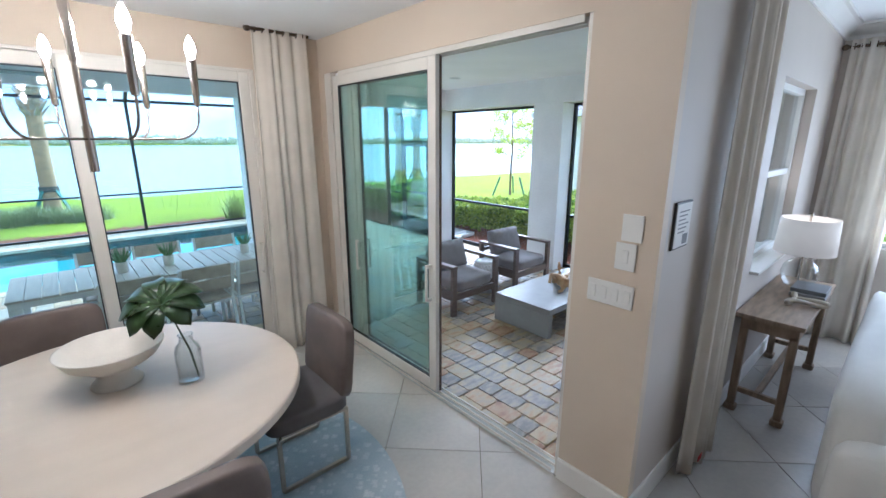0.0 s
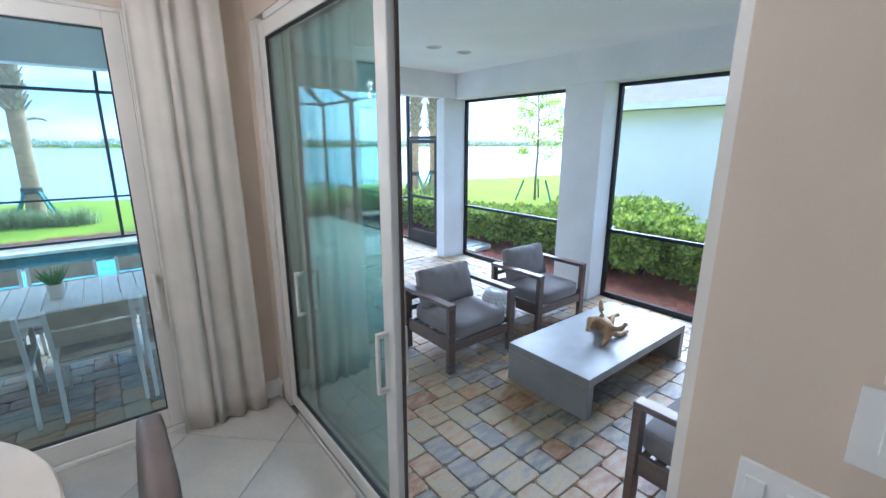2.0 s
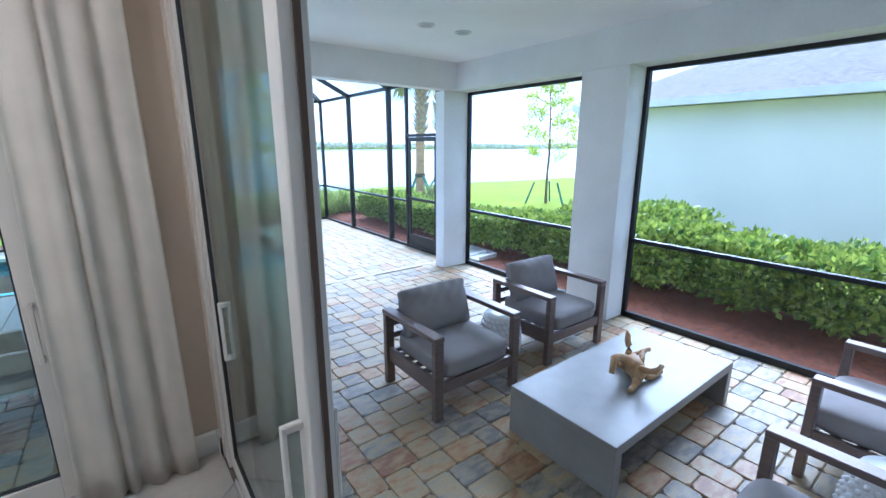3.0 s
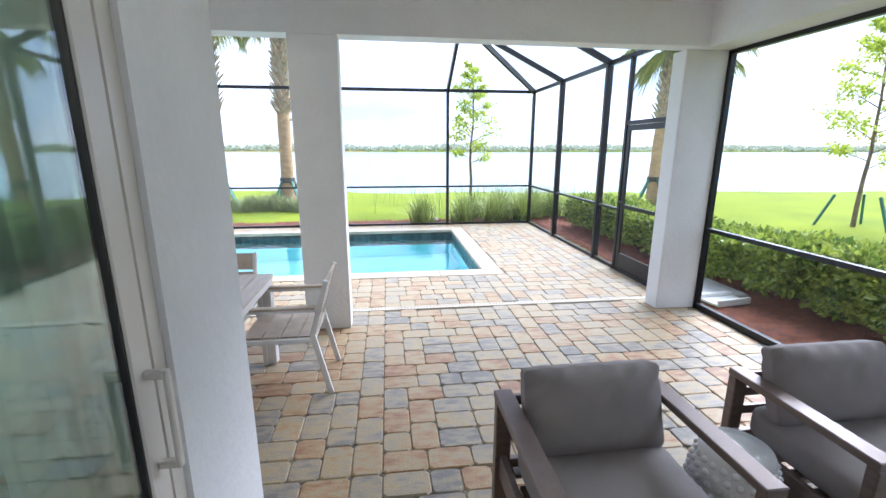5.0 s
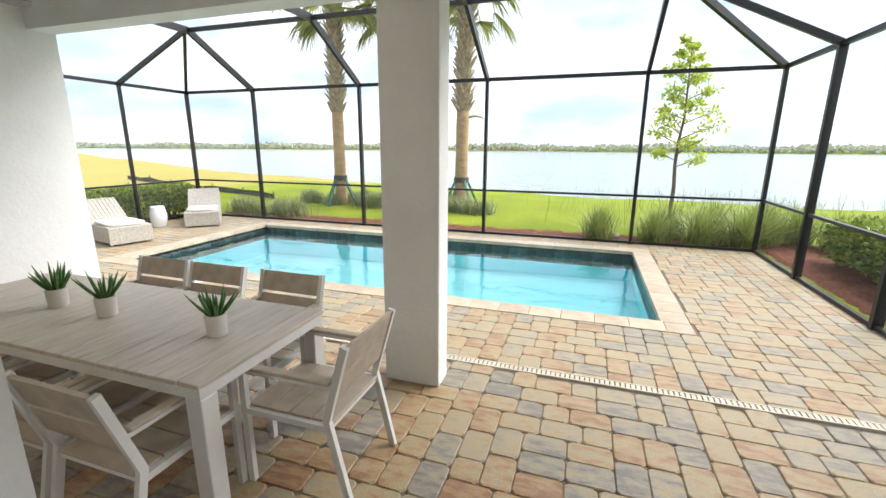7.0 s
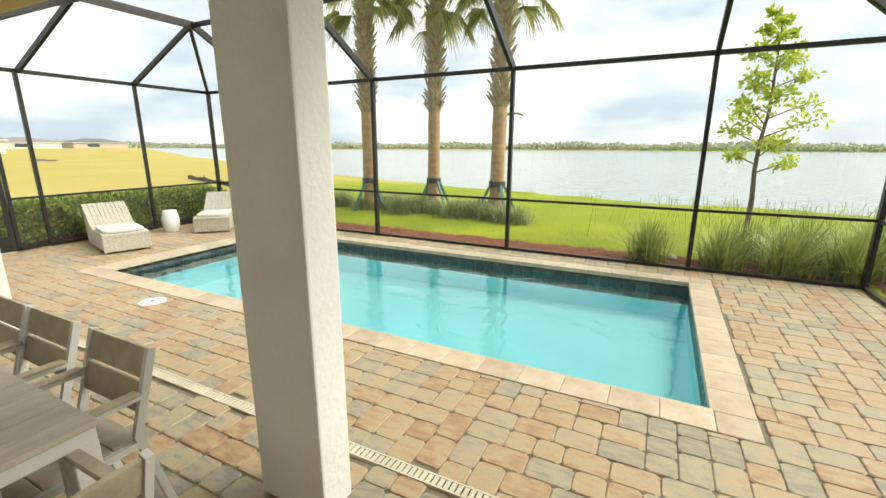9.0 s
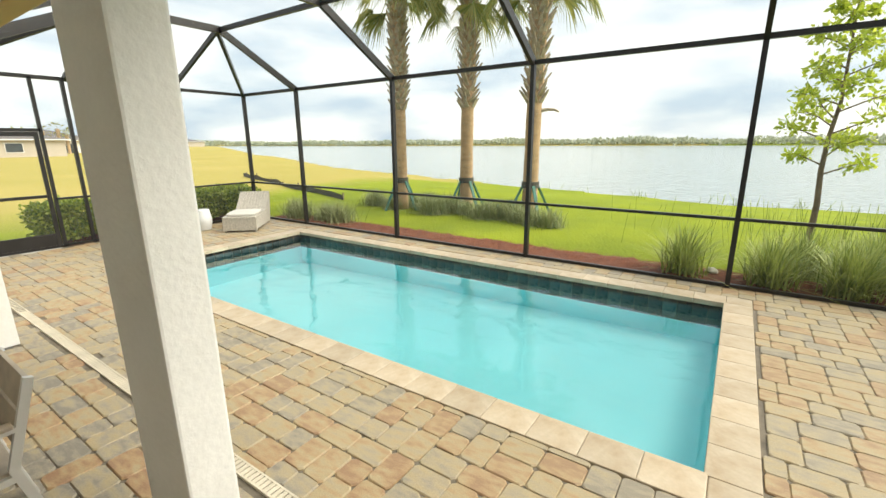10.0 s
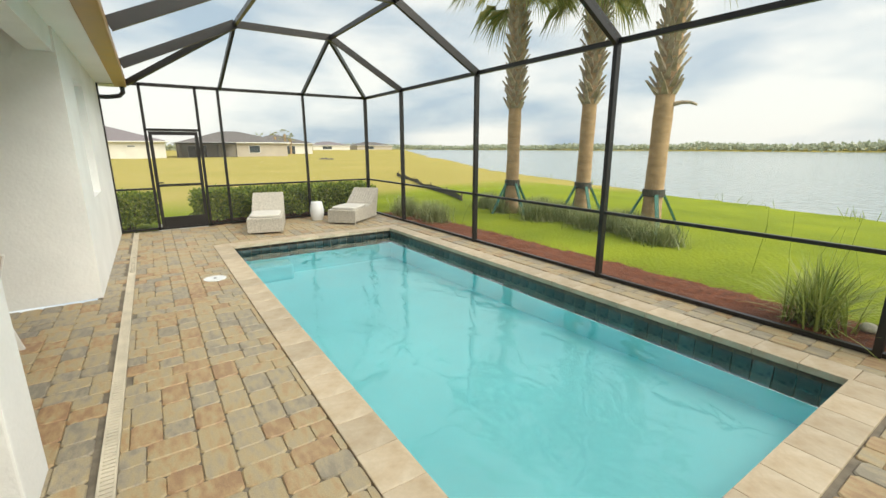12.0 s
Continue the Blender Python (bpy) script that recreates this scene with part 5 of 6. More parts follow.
part("frame", box(box(box(box(bmesh.new(), OX0 + 0.012, OX1 - 0.012, OY0 + 0.012, OY0 + 0.044, OZ - 0.075, OZ - 0.023), OX0 + 0.012, OX1 - 0.012, OY1 - 0.044, OY1 - 0.012, OZ - 0.075, OZ - 0.023), OX0 + 0.012, OX0 + 0.044, OY0 + 0.044, OY1 - 0.044, OZ - 0.075, OZ - 0.023), OX1 - 0.044, OX1 - 0.012, OY0 + 0.044, OY1 - 0.044, OZ - 0.075, OZ - 0.023), M_WHITEFR, t)
for x in (OX0 + 0.01, OX1 - 0.095):
    for y in (OY0 + 0.01, OY1 - 0.095):
        b = one(x, x + 0.085, y, y + 0.085, 0, OZ - 0.076, 0.004, 1)
        part("leg", b, M_WHITEFR, t)


def patio_chair_parts():
    c = thing("patio_chair", "white metal patio armchair with taupe slatted seat and back", "chair", (0, 0, 0), 0, "chairs round the patio table")
    w, d = 0.23, 0.24
    for s in (-1, 1):
        x = s * w
        part("front_leg", bar(bmesh.new(), (x, -d, 0), (x, -d, 0.60), 0.026, 0.032), M_WHITEFR, c)
        part("back_leg", bar(bmesh.new(), (x, d + 0.07, 0), (x, d - 0.03, 0.44), 0.026, 0.034, (0, 1, 0)), M_WHITEFR, c)
        part("back_post", bar(bmesh.new(), (x, d - 0.03, 0.43), (x, d + 0.08, 0.805), 0.026, 0.034, (0, 1, 0)), M_WHITEFR, c)
        part("seat_rail", bar(bmesh.new(), (x, -d, 0.395), (x, d - 0.02, 0.395), 0.026, 0.03), M_WHITEFR, c)
        part("arm_rail", bar(bmesh.new(), (x, -d - 0.01, 0.605), (x, d + 0.02, 0.605), 0.026, 0.02), M_WHITEFR, c)
        part("armrest", one(x - 0.024, x + 0.024, -d - 0.02, d + 0.0, 0.616, 0.634, 0.004, 1), M_POLY, c, "taupe armrest cap")
    part("cross_rail", bar(bmesh.new(), (-w, -d, 0.395), (w, -d, 0.395), 0.026, 0.03), M_WHITEFR, c)
    part("cross_rail", bar(bmesh.new(), (-w, d - 0.03, 0.395), (w, d - 0.03, 0.395), 0.026, 0.03), M_WHITEFR, c)
    for k in range(4):
        y = -d + 0.005 + k * 0.118
        part("seat_slat", one(-w + 0.013, w - 0.013, y, y + 0.112, 0.405, 0.422, 0.003, 1), M_POLY, c)
    for z0, z1 in ((0.53, 0.655), (0.672, 0.80)):
        f = lambda z: d - 0.03 + 0.12 * (z - 0.43) / 0.41
        b = bmesh.new()
        bar(b, (0, f(z0), z0), (0, f(z1), z1), 2 * w - 0.028, 0.018, (0, 1, 0))
        part("back_slat", b, M_POLY, c)
    return c


pc = patio_chair_parts()
spots = [(1.74, 4.95, 180), (1.22, 4.95, 180), (0.62, 4.95, 180), (0.52, 5.74, 0), (1.03, 5.74, 0), (1.655, 5.74, 0), (2.25, 5.43, -90)]
pc.matrix_basis = pose(spots[0][0], spots[0][1] - 0.02, 0, 0, 0, 180)
for x, y, r in spots[1:]:
    copy_thing(pc, pose(x, y - (0.02 if r == 180 else 0), 0, 0, 0, r))

M_POT = mat("ribbed_cream_pot", (0.70, 0.67, 0.61), 0.5, var=0.05, bump=0.1)
M_ALOE = mat("fleshy_green_leaf", (0.10, 0.24, 0.06), 0.35, var=0.2, scale=30, bump=0.1)


def succulent(label, at, seed, s=1.0):
    c = thing("potted_succulent", label, "potted plant", (*at, OZ), seed * 50, "succulents on the patio table")
    b = bmesh.new()
    lathe(b, [(0.044, 0.0), (0.047, 0.003), (0.052, 0.105), (0.053, 0.11), (0.046, 0.11), (0.045, 0.098)], 36)
    part("pot", b, M_POT, c, "cream ceramic pot", smooth=False)
    b = bmesh.new()
    lathe(b, [(0.045, 0.095), (0.02, 0.099)], 20)
    part("soil", b, mat("dark_soil", (0.03, 0.024, 0.018), 0.95), c)
    rr = random.Random(seed)
    b = bmesh.new()
    for k in range(22):
        a, lean, ln = k * 2.4 + rr.uniform(-0.2, 0.2), rr.uniform(0.08, 0.75), rr.uniform(0.09, 0.17) * s
        base = Vector((0.02 * math.cos(a), 0.02 * math.sin(a), 0.095))
        d = Vector((math.cos(a) * math.sin(lean), math.sin(a) * math.sin(lean), math.cos(lean)))
        tube(b, [base, base + d * ln * 0.4, base + d * ln * 0.75 + Vector((0, 0, 0.005)), base + d * ln + Vector((0, 0, 0.012))], [0.007, 0.008, 0.005, 0.001], 6)
    part("leaves", b, M_ALOE, c, "spiky green leaves", smooth=True)


succulent("spiky green succulent in a cream pot on the patio table", (1.79, 5.29), 1)
succulent("spiky green succulent in a cream pot on the patio table", (1.02, 5.29), 2)
succulent("spiky green succulent in a cream pot on the patio table", (0.62, 5.29), 3)

# ---- poolside ----
M_WICKER = mat("cream_grey_wicker", (0.50, 0.46, 0.40), 0.8, var=0.2, scale=30, bump=0.9, bscale=150, second=(0.38, 0.35, 0.30), dist=0.006)


def lounger(label, at, turn):
    """Wicker chaise: foot at -x end towards the pool, its back raised."""
    c = thing("chaise_lounger", label, "lounger", (*at, 0), turn, "wicker loungers by the pool")
    prof = [(0.0, 0.30), (0.12, 0.315), (0.75, 0.30), (0.95, 0.33), (1.45, 0.66)]
    b = bmesh.new()
    rows = []
    for x, z in prof:
        rows.append([b.verts.new((x, y, z - dz)) for y, dz in ((-0.31, 0), (0.31, 0), (0.31, 0.05), (-0.31, 0.05))])
    for r0, r1 in zip(rows, rows[1:]):
        for k in range(4):
            b.faces.new((r0[k], r0[(k + 1) % 4], r1[(k + 1) % 4], r1[k]))
    b.faces.new(rows[0])
    b.faces.new(rows[-1][::-1])
    part("sling", b, M_WICKER, c)
    part("foot_panel", one(0.0, 0.03, -0.32, 0.32, 0.03, 0.27, 0.01, 2), M_WICKER, c)
    for s in (-1, 1):
        b = bmesh.new()
        y = s * 0.305
        v = [b.verts.new((x, y + o, z)) for o in (-0.014, 0.014) for x, z in ((0.03, 0.06), (1.25, 0.02), (1.42, 0.60), (0.95, 0.285), (0.03, 0.27))]
        b.faces.new(v[:5])
        b.faces.new(v[5:][::-1])
        for k in range(5):
            b.faces.new((v[k], v[(k + 1) % 5], v[5 + (k + 1) % 5], v[5 + k]))
        part("side_panel", b, M_WICKER, c)
    for x in (0.03, 1.22):
        for y in (-0.30, 0.27):
            part("foot", one(x, x + 0.03, y, y + 0.03, 0, 0.07), M_WICKER, c)
    b = bmesh.new()
    soft_box(b, 0.42, 0, 0.335, 0.72, 0.56, 0.055, 0.3, 8)
    part("seat_pad", b, mat("pale_pad", (0.62, 0.59, 0.54), 0.85, var=0.05, bump=0.2), c, "pale padded seat", smooth=True)
    for k in range(9):
        y = -0.28 + k * 0.062
        part("back_strand", bar(bmesh.new(), (0.98, y, 0.352), (1.44, y, 0.664), 0.022, 0.012), M_WICKER, c)


lounger("cream wicker chaise lounger facing the pool", (-3.69, 8.80), 164)
lounger("cream wicker chaise lounger angled beside the enclosure corner", (-3.89, 10.40), 134)

t = thing("skimmer_lid", "round white skimmer lid set in the pavers", "lid", (-1.02, 7.62, 0.003))
b = bmesh.new()
lathe(b, [(0.13, -0.004), (0.13, 0.004), (0.115, 0.006), (0.02, 0.006)], 32)
part("lid", b, M_STOOL, t)
b = bmesh.new()
lathe(b, [(0.02, 0.006), (0.018, 0.009)], 12)
part("lift_hole", b, M_DARK, t)

# ---- planting ----
def leaf_cloud(n, spots, size, seed, up=0.3, fold=0.25, long=1.6):
    """n folded leaves; spots(rng) gives a place and an outward direction. Returns verts and faces."""
    rg = np.random.default_rng(seed)
    pos, out = spots(rg, n)
    d = out * 0.6 + rg.normal(0, 0.6, (n, 3)) + np.array([0, 0, up])
    d /= np.linalg.norm(d, axis=1)[:, None]
    s = np.cross(d, rg.normal(0, 1, (n, 3)))
    s /= np.linalg.norm(s, axis=1)[:, None]
    nn = np.cross(d, s)
    ln = size * rg.uniform(0.6, 1.3, n)[:, None]
    w = ln / long / 2
    a, m, b = pos, pos + d * ln * 0.5, pos + d * ln
    v = np.stack([a, m + s * w + nn * w * fold, b - nn * ln * 0.08, m - s * w + nn * w * fold], 1).reshape(-1, 3)
    f = [(4 * i, 4 * i + 1, 4 * i + 2, 4 * i + 3) for i in range(n)]
    return v, f


def box_spots(lx, ly, lz, z0, lump=0.16):
    def spots(rg, n):
        u = rg.uniform(-1, 1, (n, 3))
        k = rg.uniform(0.55, 1.0, n) ** 0.5
        mx = np.abs(u).max(1)
        p = u / mx[:, None] * k[:, None]
        wob = 1 + lump * np.sin(p[:, 0] * 5 + 1.3) * np.cos(p[:, 1] * 4 + p[:, 2] * 3) + rg.normal(0, 0.05, n)
        rnd = 1 - 0.12 * (np.abs(p[:, 0]) ** 3 + np.abs(p[:, 1]) ** 3)
        q = p * np.array([lx / 2, ly / 2, lz / 2]) * wob[:, None]
        q[:, 2] = q[:, 2] * rnd + z0 + lz / 2
        o = p / np.maximum(np.linalg.norm(p, axis=1), 1e-6)[:, None]
        return q, o
    return spots


def stems(bm, rr, n, spread, h, r):
    for _ in range(n):
        x, y = rr.uniform(-spread, spread), rr.uniform(-spread, spread)
        tube(bm, [(x * 0.3, y * 0.3, -0.02), (x * 0.7, y * 0.7, h * 0.5), (x, y, h)], [r, r * 0.8, r * 0.5], 6)
    return bm


rr = random.Random(11)
shrub = thing("hedge_shrub", "glossy green clipped hedge shrub growing in red mulch", "shrub", (7.55, 1.3, -0.05), 0, "hedge along the garden side")
part("stems", stems(bmesh.new(), rr, 9, 0.3, 0.6, 0.012), M_BARK, shrub)
v, f = leaf_cloud(5200, box_spots(0.95, 1.05, 0.67, 0.17), 0.085, 2)
part_ob = raw("crown", v, f, M_HEDGE, shrub)
for k, (x, y, s) in enumerate([(7.6, 2.2, 1.0), (7.55, 3.1, 0.98), (7.6, 4.0, 1.06), (7.5, 4.9, 0.92), (7.55, 5.8, 0.9), (7.5, 6.6, 0.86), (8.3, 4.6, 1.15), (7.6, 0.4, 1.0), (8.4, 5.6, 1.0),
                              (7.35, 7.4, 0.85), (7.35, 8.3, 0.9), (7.3, 9.2, 0.9), (7.3, 10.1, 0.95), (7.3, 11.0, 0.9)]):
    c = copy_thing(shrub, pose(x, y, -0.05, 0, 0, rr.choice((0, 90, 180, 270)) + rr.uniform(-8, 8)))
    c.scale = (s, s, s * (1.0 if y < 7 else 0.92))
for k, y in enumerate((6.6, 8.35, 9.15, 9.95, 10.75, 11.5)):
    c = copy_thing(shrub, pose(-6.0, y, -0.05, 0, 0, rr.choice((0, 90, 180, 270))))
    c.scale = (0.85, 0.95, 0.88)
    tagged(c, "green hedge shrub growing outside the screen enclosure", group="hedge outside the far screen")

# mulch beds
def bed(name, x0, x1, y0, y1, z, seed):
    rg = random.Random(seed)
    nxx, nyy = max(2, int((x1 - x0) / 0.14)), max(2, int((y1 - y0) / 0.14))
    vs, fs = [], []
    for j in range(nyy + 1):
        for i in range(nxx + 1):
            e = 0.0 if i in (0, nxx) or j in (0, nyy) else 1.0
            vs.append((x0 + (x1 - x0) * i / nxx + rg.uniform(-0.03, 0.03) * e, y0 + (y1 - y0) * j / nyy + (0.12 * noise.noise(Vector((i * 0.3, j, seed))) if j in (0, nyy) and name == "mulch_bed_lake" and j else 0), z + e * rg.uniform(0.0, 0.035) - (1 - e) * 0.05))
    for j in range(nyy):
        for i in range(nxx):
            k = j * (nxx + 1) + i
            fs.append((k, k + 1, k + nxx + 2, k + nxx + 1))
    tagged(setting(raw(name, vs, fs, M_MULCH)), "red-brown pine straw mulch", "mulch")
    n = int((x1 - x0) * (y1 - y0) * 260)
    rgn = np.random.default_rng(seed)
    p = np.stack([rgn.uniform(x0 + 0.03, x1 - 0.03, n), rgn.uniform(y0 + 0.03, y1 - 0.03, n), np.full(n, z + 0.03)], 1)
    a = rgn.uniform(0, 6.28, n)
    d = np.stack([np.cos(a), np.sin(a), rgn.uniform(-0.15, 0.25, n)], 1) * rgn.uniform(0.03, 0.09, n)[:, None]
    s = np.stack([-np.sin(a), np.cos(a), np.zeros(n)], 1) * 0.004
    vv = np.stack([p - s, p + s, p + d + s, p + d - s], 1).reshape(-1, 3)
    tagged(raw("pine_straw", vv, [(4 * i, 4 * i + 1, 4 * i + 2, 4 * i + 3) for i in range(n)], M_MULCH), "loose red-brown pine straw on the mulch bed", "mulch", kind="stuff")


bed("mulch_bed_garden", 6.27, 8.1, -1.0, 7.98, -0.05, 1)
bed("mulch_bed_side", 6.26, 7.9, 8.0, 12.9, -0.05, 2)
bed("mulch_bed_lake", -5.3, 6.26, 11.76, 12.75, -0.05, 3)
bed("mulch_bed_field", -6.6, -5.28, 8.0, 11.76, -0.05, 4)

# concrete pad and white splash block beside the screen door
t = thing("concrete_pad", "pale concrete pad outside the garden screen door", "paving slab", (0, 0, 0))
part("slab", one(6.3, 7.1, 6.7, 8.0, -0.08, -0.005, 0.01, 1), mat("pale_concrete", (0.55, 0.54, 0.52), 0.8, var=0.08, scale=3), t)
t = thing("splash_block", "white plastic splash block lying on the mulch", "splash block", (6.66, 6.55, -0.02), 8)
part("trough", box(box(box(bmesh.new(), -0.22, 0.22, -0.13, 0.13, 0, 0.03, 0.008), -0.22, 0.22, -0.13, -0.10, 0.03, 0.075, 0.006), -0.22, 0.22, 0.10, 0.13, 0.03, 0.075, 0.006), M_WHITEAL, t)
t = thing("concrete_pad", "pale concrete pad outside the field screen door", "paving slab", (0, 0, 0))
part("slab", one(-6.2, -5.3, 7.1, 8.0, -0.08, -0.005, 0.01, 1), mat("pale_concrete", (0.55, 0.54, 0.52), 0.8, var=0.08, scale=3), t)


def tuft_mesh(n, h, spread, seed, width=0.009):
    rg = np.random.default_rng(seed)
    vs, fs = [], []
    for i in range(n):
        a, lean = rg.uniform(0, 6.28), abs(rg.normal(0, 0.42))
        r0 = abs(rg.normal(0, spread * 0.22))
        b = rg.uniform(0, 6.28)
        p = np.array([r0 * math.cos(b), r0 * math.sin(b), 0.0])
        ln = h * rg.uniform(0.6, 1.15)
        d = np.array([math.cos(a), math.sin(a)])
        s = np.array([-d[1], d[0], 0]) * width * rg.uniform(0.6, 1.3)
        o = len(vs)
        for k, u in enumerate((0.0, 0.35, 0.7, 1.0)):
            out = ln * (math.sin(lean) * u + 0.38 * u * u * (0.4 + lean))
            up = ln * (math.cos(lean) * u - 0.22 * u * u * (0.4 + lean))
            c = p + np.array([d[0] * out, d[1] * out, max(up, 0.0)])
            w = s * (1 - u) ** 0.6
            vs += [tuple(c - w), tuple(c + w)]
            if k:
                fs.append((o + 2 * k - 2, o + 2 * k - 1, o + 2 * k + 1, o + 2 * k))
    return vs, fs


g1 = thing("grass_clump", "tall arching ornamental grass clump in the mulch", "grass clump", (3.72, 12.2, -0.04), 0, "ornamental grasses by the enclosure")
v, f = tuft_mesh(460, 0.72, 0.5, 5)
raw("blades", v, f, M_GRASS, g1)
for k, (x, y, s) in enumerate([(4.68, 12.18, 1.0), (5.42, 12.18, 1.08), (6.1, 12.25, 1.1), (5.05, 12.85, 1.0), (5.8, 12.95, 1.1), (6.5, 12.7, 1.1), (7.1, 12.9, 1.1), (7.5, 12.4, 1.0), (6.7, 13.4, 1.1)]):
    c = copy_thing(g1, pose(x, y, -0.04, 0, 0, k * 47))
    c.scale = (s, s, s)
# finer low grasses under the palms
g2 = thing("grass_clump", "soft grey-green muhly grass clump under the palms", "grass clump", (-0.3, 15.2, height(-0.3, 15.2)), 0, "muhly grass under the palms")
v, f = tuft_mesh(520, 0.5, 0.8, 9, 0.006)
raw("blades", v, f, leaf_mat("muhly_blades", (0.16, 0.21, 0.07), (0.40, 0.42, 0.20)), g2)
for k in range(20):
    x, y = -4.8 + k * 0.30 + rr.uniform(-0.2, 0.2), 15.0 + rr.uniform(-0.3, 0.7) - 0.02 * k
    if -4.9 < x < 1.2:
        c = copy_thing(g2, pose(x, y, height(x, y), 0, 0, k * 61))
        s = rr.uniform(0.75, 1.1)
        c.scale = (s, s, s)
for x, y in ((8.6, 13.6), (9.6, 13.9), (11.2, 14.2), (12.0, 14.6), (-3.2, 12.4), (-3.7, 12.5), (-4.4, 12.3), (-4.9, 12.5)):
    c = copy_thing(g2, pose(x, y, height(x, y), 0, 0, x * 31))
    c.scale = (1.0, 1.0, 1.1)

# pale stone lying beside the first clump
bm = bmesh.new()
bmesh.ops.create_icosphere(bm, subdivisions=3, radius=0.075)
for v in bm.verts:
    v.co *= 1 + 0.3 * noise.noise(v.co * 9)
    v.co.z = max(v.co.z * 0.7, -0.03)
stone_ob = part("stone", bm, mat("pale_limestone", (0.55, 0.52, 0.47), 0.85, var=0.15, scale=12, bump=0.6, bscale=50), smooth=True)
stone_ob.matrix_basis = pose(4.06, 12.40, -0.005)
tagged(stone_ob, "small pale stone lying on the red mulch", "stone")

# reeds along the shore
rg = np.random.default_rng(21)
vs, fs = [], []
for k in range(620):
    x = rg.uniform(2, 60) if k % 4 else rg.uniform(-40, 2)
    clump = 0.5 + 0.5 * math.sin(x * 1.7) * math.sin(x * 0.43 + 1)
    if rg.uniform() > clump:
        continue
    y = shore(x) + rg.uniform(-1.6, 0.5)
    h, w, o = rg.uniform(0.2, 0.45), 0.014, len(vs)
    lx = rg.normal(0, 0.15)
    z = max(height(x, y), -0.9)
    vs += [(x - w, y, z), (x + w, y, z), (x + lx + w * 0.4, y, z + h), (x + lx - w * 0.4, y, z + h)]
    fs.append((o, o + 1, o + 2, o + 3))
tagged(raw("reeds", vs, fs, M_GRASS), "green reeds growing along the lake edge", "reeds", kind="stuff")
# long thin seed grass behind the oak
vs, fs = [], []
for k in range(260):
    x, y = rg.normal(6.3, 1.6), rg.uniform(13.2, 16.5)
    h, w, o, lx = rg.uniform(0.35, 0.75), 0.0035, len(vs), rg.normal(0, 0.12)
    z = height(x, y)
    vs += [(x - w, y, z), (x + w, y, z), (x + lx + w, y, z + h), (x + lx - w, y, z + h)]
    fs.append((o, o + 1, o + 2, o + 3))
tagged(raw("tall_grass", vs, fs, M_GRASS), "thin tall wild grass behind the garden bed", "grass", kind="stuff")


# ---- trees ----
def young_tree(label, at, h, seed, n_leaf, crown_r, clear=0.3, stakes=True):
    t = thing("young_oak", label, "tree", at)
    r2 = random.Random(seed)
    bm = bmesh.new()
    pts = [(r2.uniform(-0.008, 0.008) * k, r2.uniform(-0.008, 0.008) * k, h * k / 8 - 0.05) for k in range(9)]
    tube(bm, pts, [0.045 * (1 - 0.11 * k) + 0.004 for k in range(9)], 9)
    part("trunk", bm, M_BARK, t)
    tips = []
    bm = bmesh.new()
    for k in range(26):
        u = clear + (1 - clear) * (k / 25) ** 0.9
        i = min(7, int(u * 8))
        b = Vector(pts[i]).lerp(Vector(pts[i + 1]), u * 8 - i)
        a = k * 2.4 + r2.uniform(-0.4, 0.4)
        prof = math.sin(min(1.0, (1 - u) / 0.55) * math.pi / 2) * (0.55 + 0.45 * min(1, (u - clear) / 0.12 + 0.3))
        ln = crown_r * (0.25 + 0.75 * prof) * r2.uniform(0.75, 1.1)
        m = b + Vector((math.cos(a), math.sin(a), 0.45)) * ln * 0.55
        e = m + Vector((math.cos(a + 0.2), math.sin(a + 0.2), 0.35)) * ln * 0.5
        tube(bm, [b, m, e], [0.013, 0.009, 0.004], 5)
        tips += [(m, ln * 0.30), (e, ln * 0.34), ((m + e) / 2, ln * 0.3)]
        for s in (-1, 1):
            e2 = m + Vector((math.cos(a + s * 0.9), math.sin(a + s * 0.9), 0.3)) * ln * 0.42
            tube(bm, [m, e2], [0.006, 0.003], 4)
            tips.append((e2, ln * 0.28))
    part("limbs", bm, M_BARK, t)

    def spots(rg_, n):
        idx = rg_.integers(0, len(tips), n)
        c = np.array([tuple(tips[i][0]) for i in idx])
        s = np.array([tips[i][1] for i in idx])
        o = rg_.normal(0, 1, (n, 3))
        o /= np.linalg.norm(o, axis=1)[:, None]
        return c + o * (s * rg_.uniform(0.1, 0.75, n))[:, None], o

    v_, f_ = leaf_cloud(n_leaf, spots, 0.088, seed, 0.0, 0.2, 1.7)
    raw("crown", v_, f_, M_OAKLEAF, t)
    if stakes:
        for k in range(3):
            a = k * 2.1 + 0.5
            part("stake", bar(bmesh.new(), (0.75 * math.cos(a), 0.75 * math.sin(a), -0.1), (0.42 * math.cos(a), 0.42 * math.sin(a), 0.75), 0.045), M_GREENPOLE, t, "dark green support stake")
    return t


young_tree("slender young oak with fresh green leaves beside the lake", (5.2, 13.95, -0.07), 3.75, 3, 2300, 0.62, 0.36, False)
young_tree("staked young oak with fresh green leaves on the lawn", (13.15, 10.6, -0.1), 4.5, 8, 4200, 0.9, 0.30)


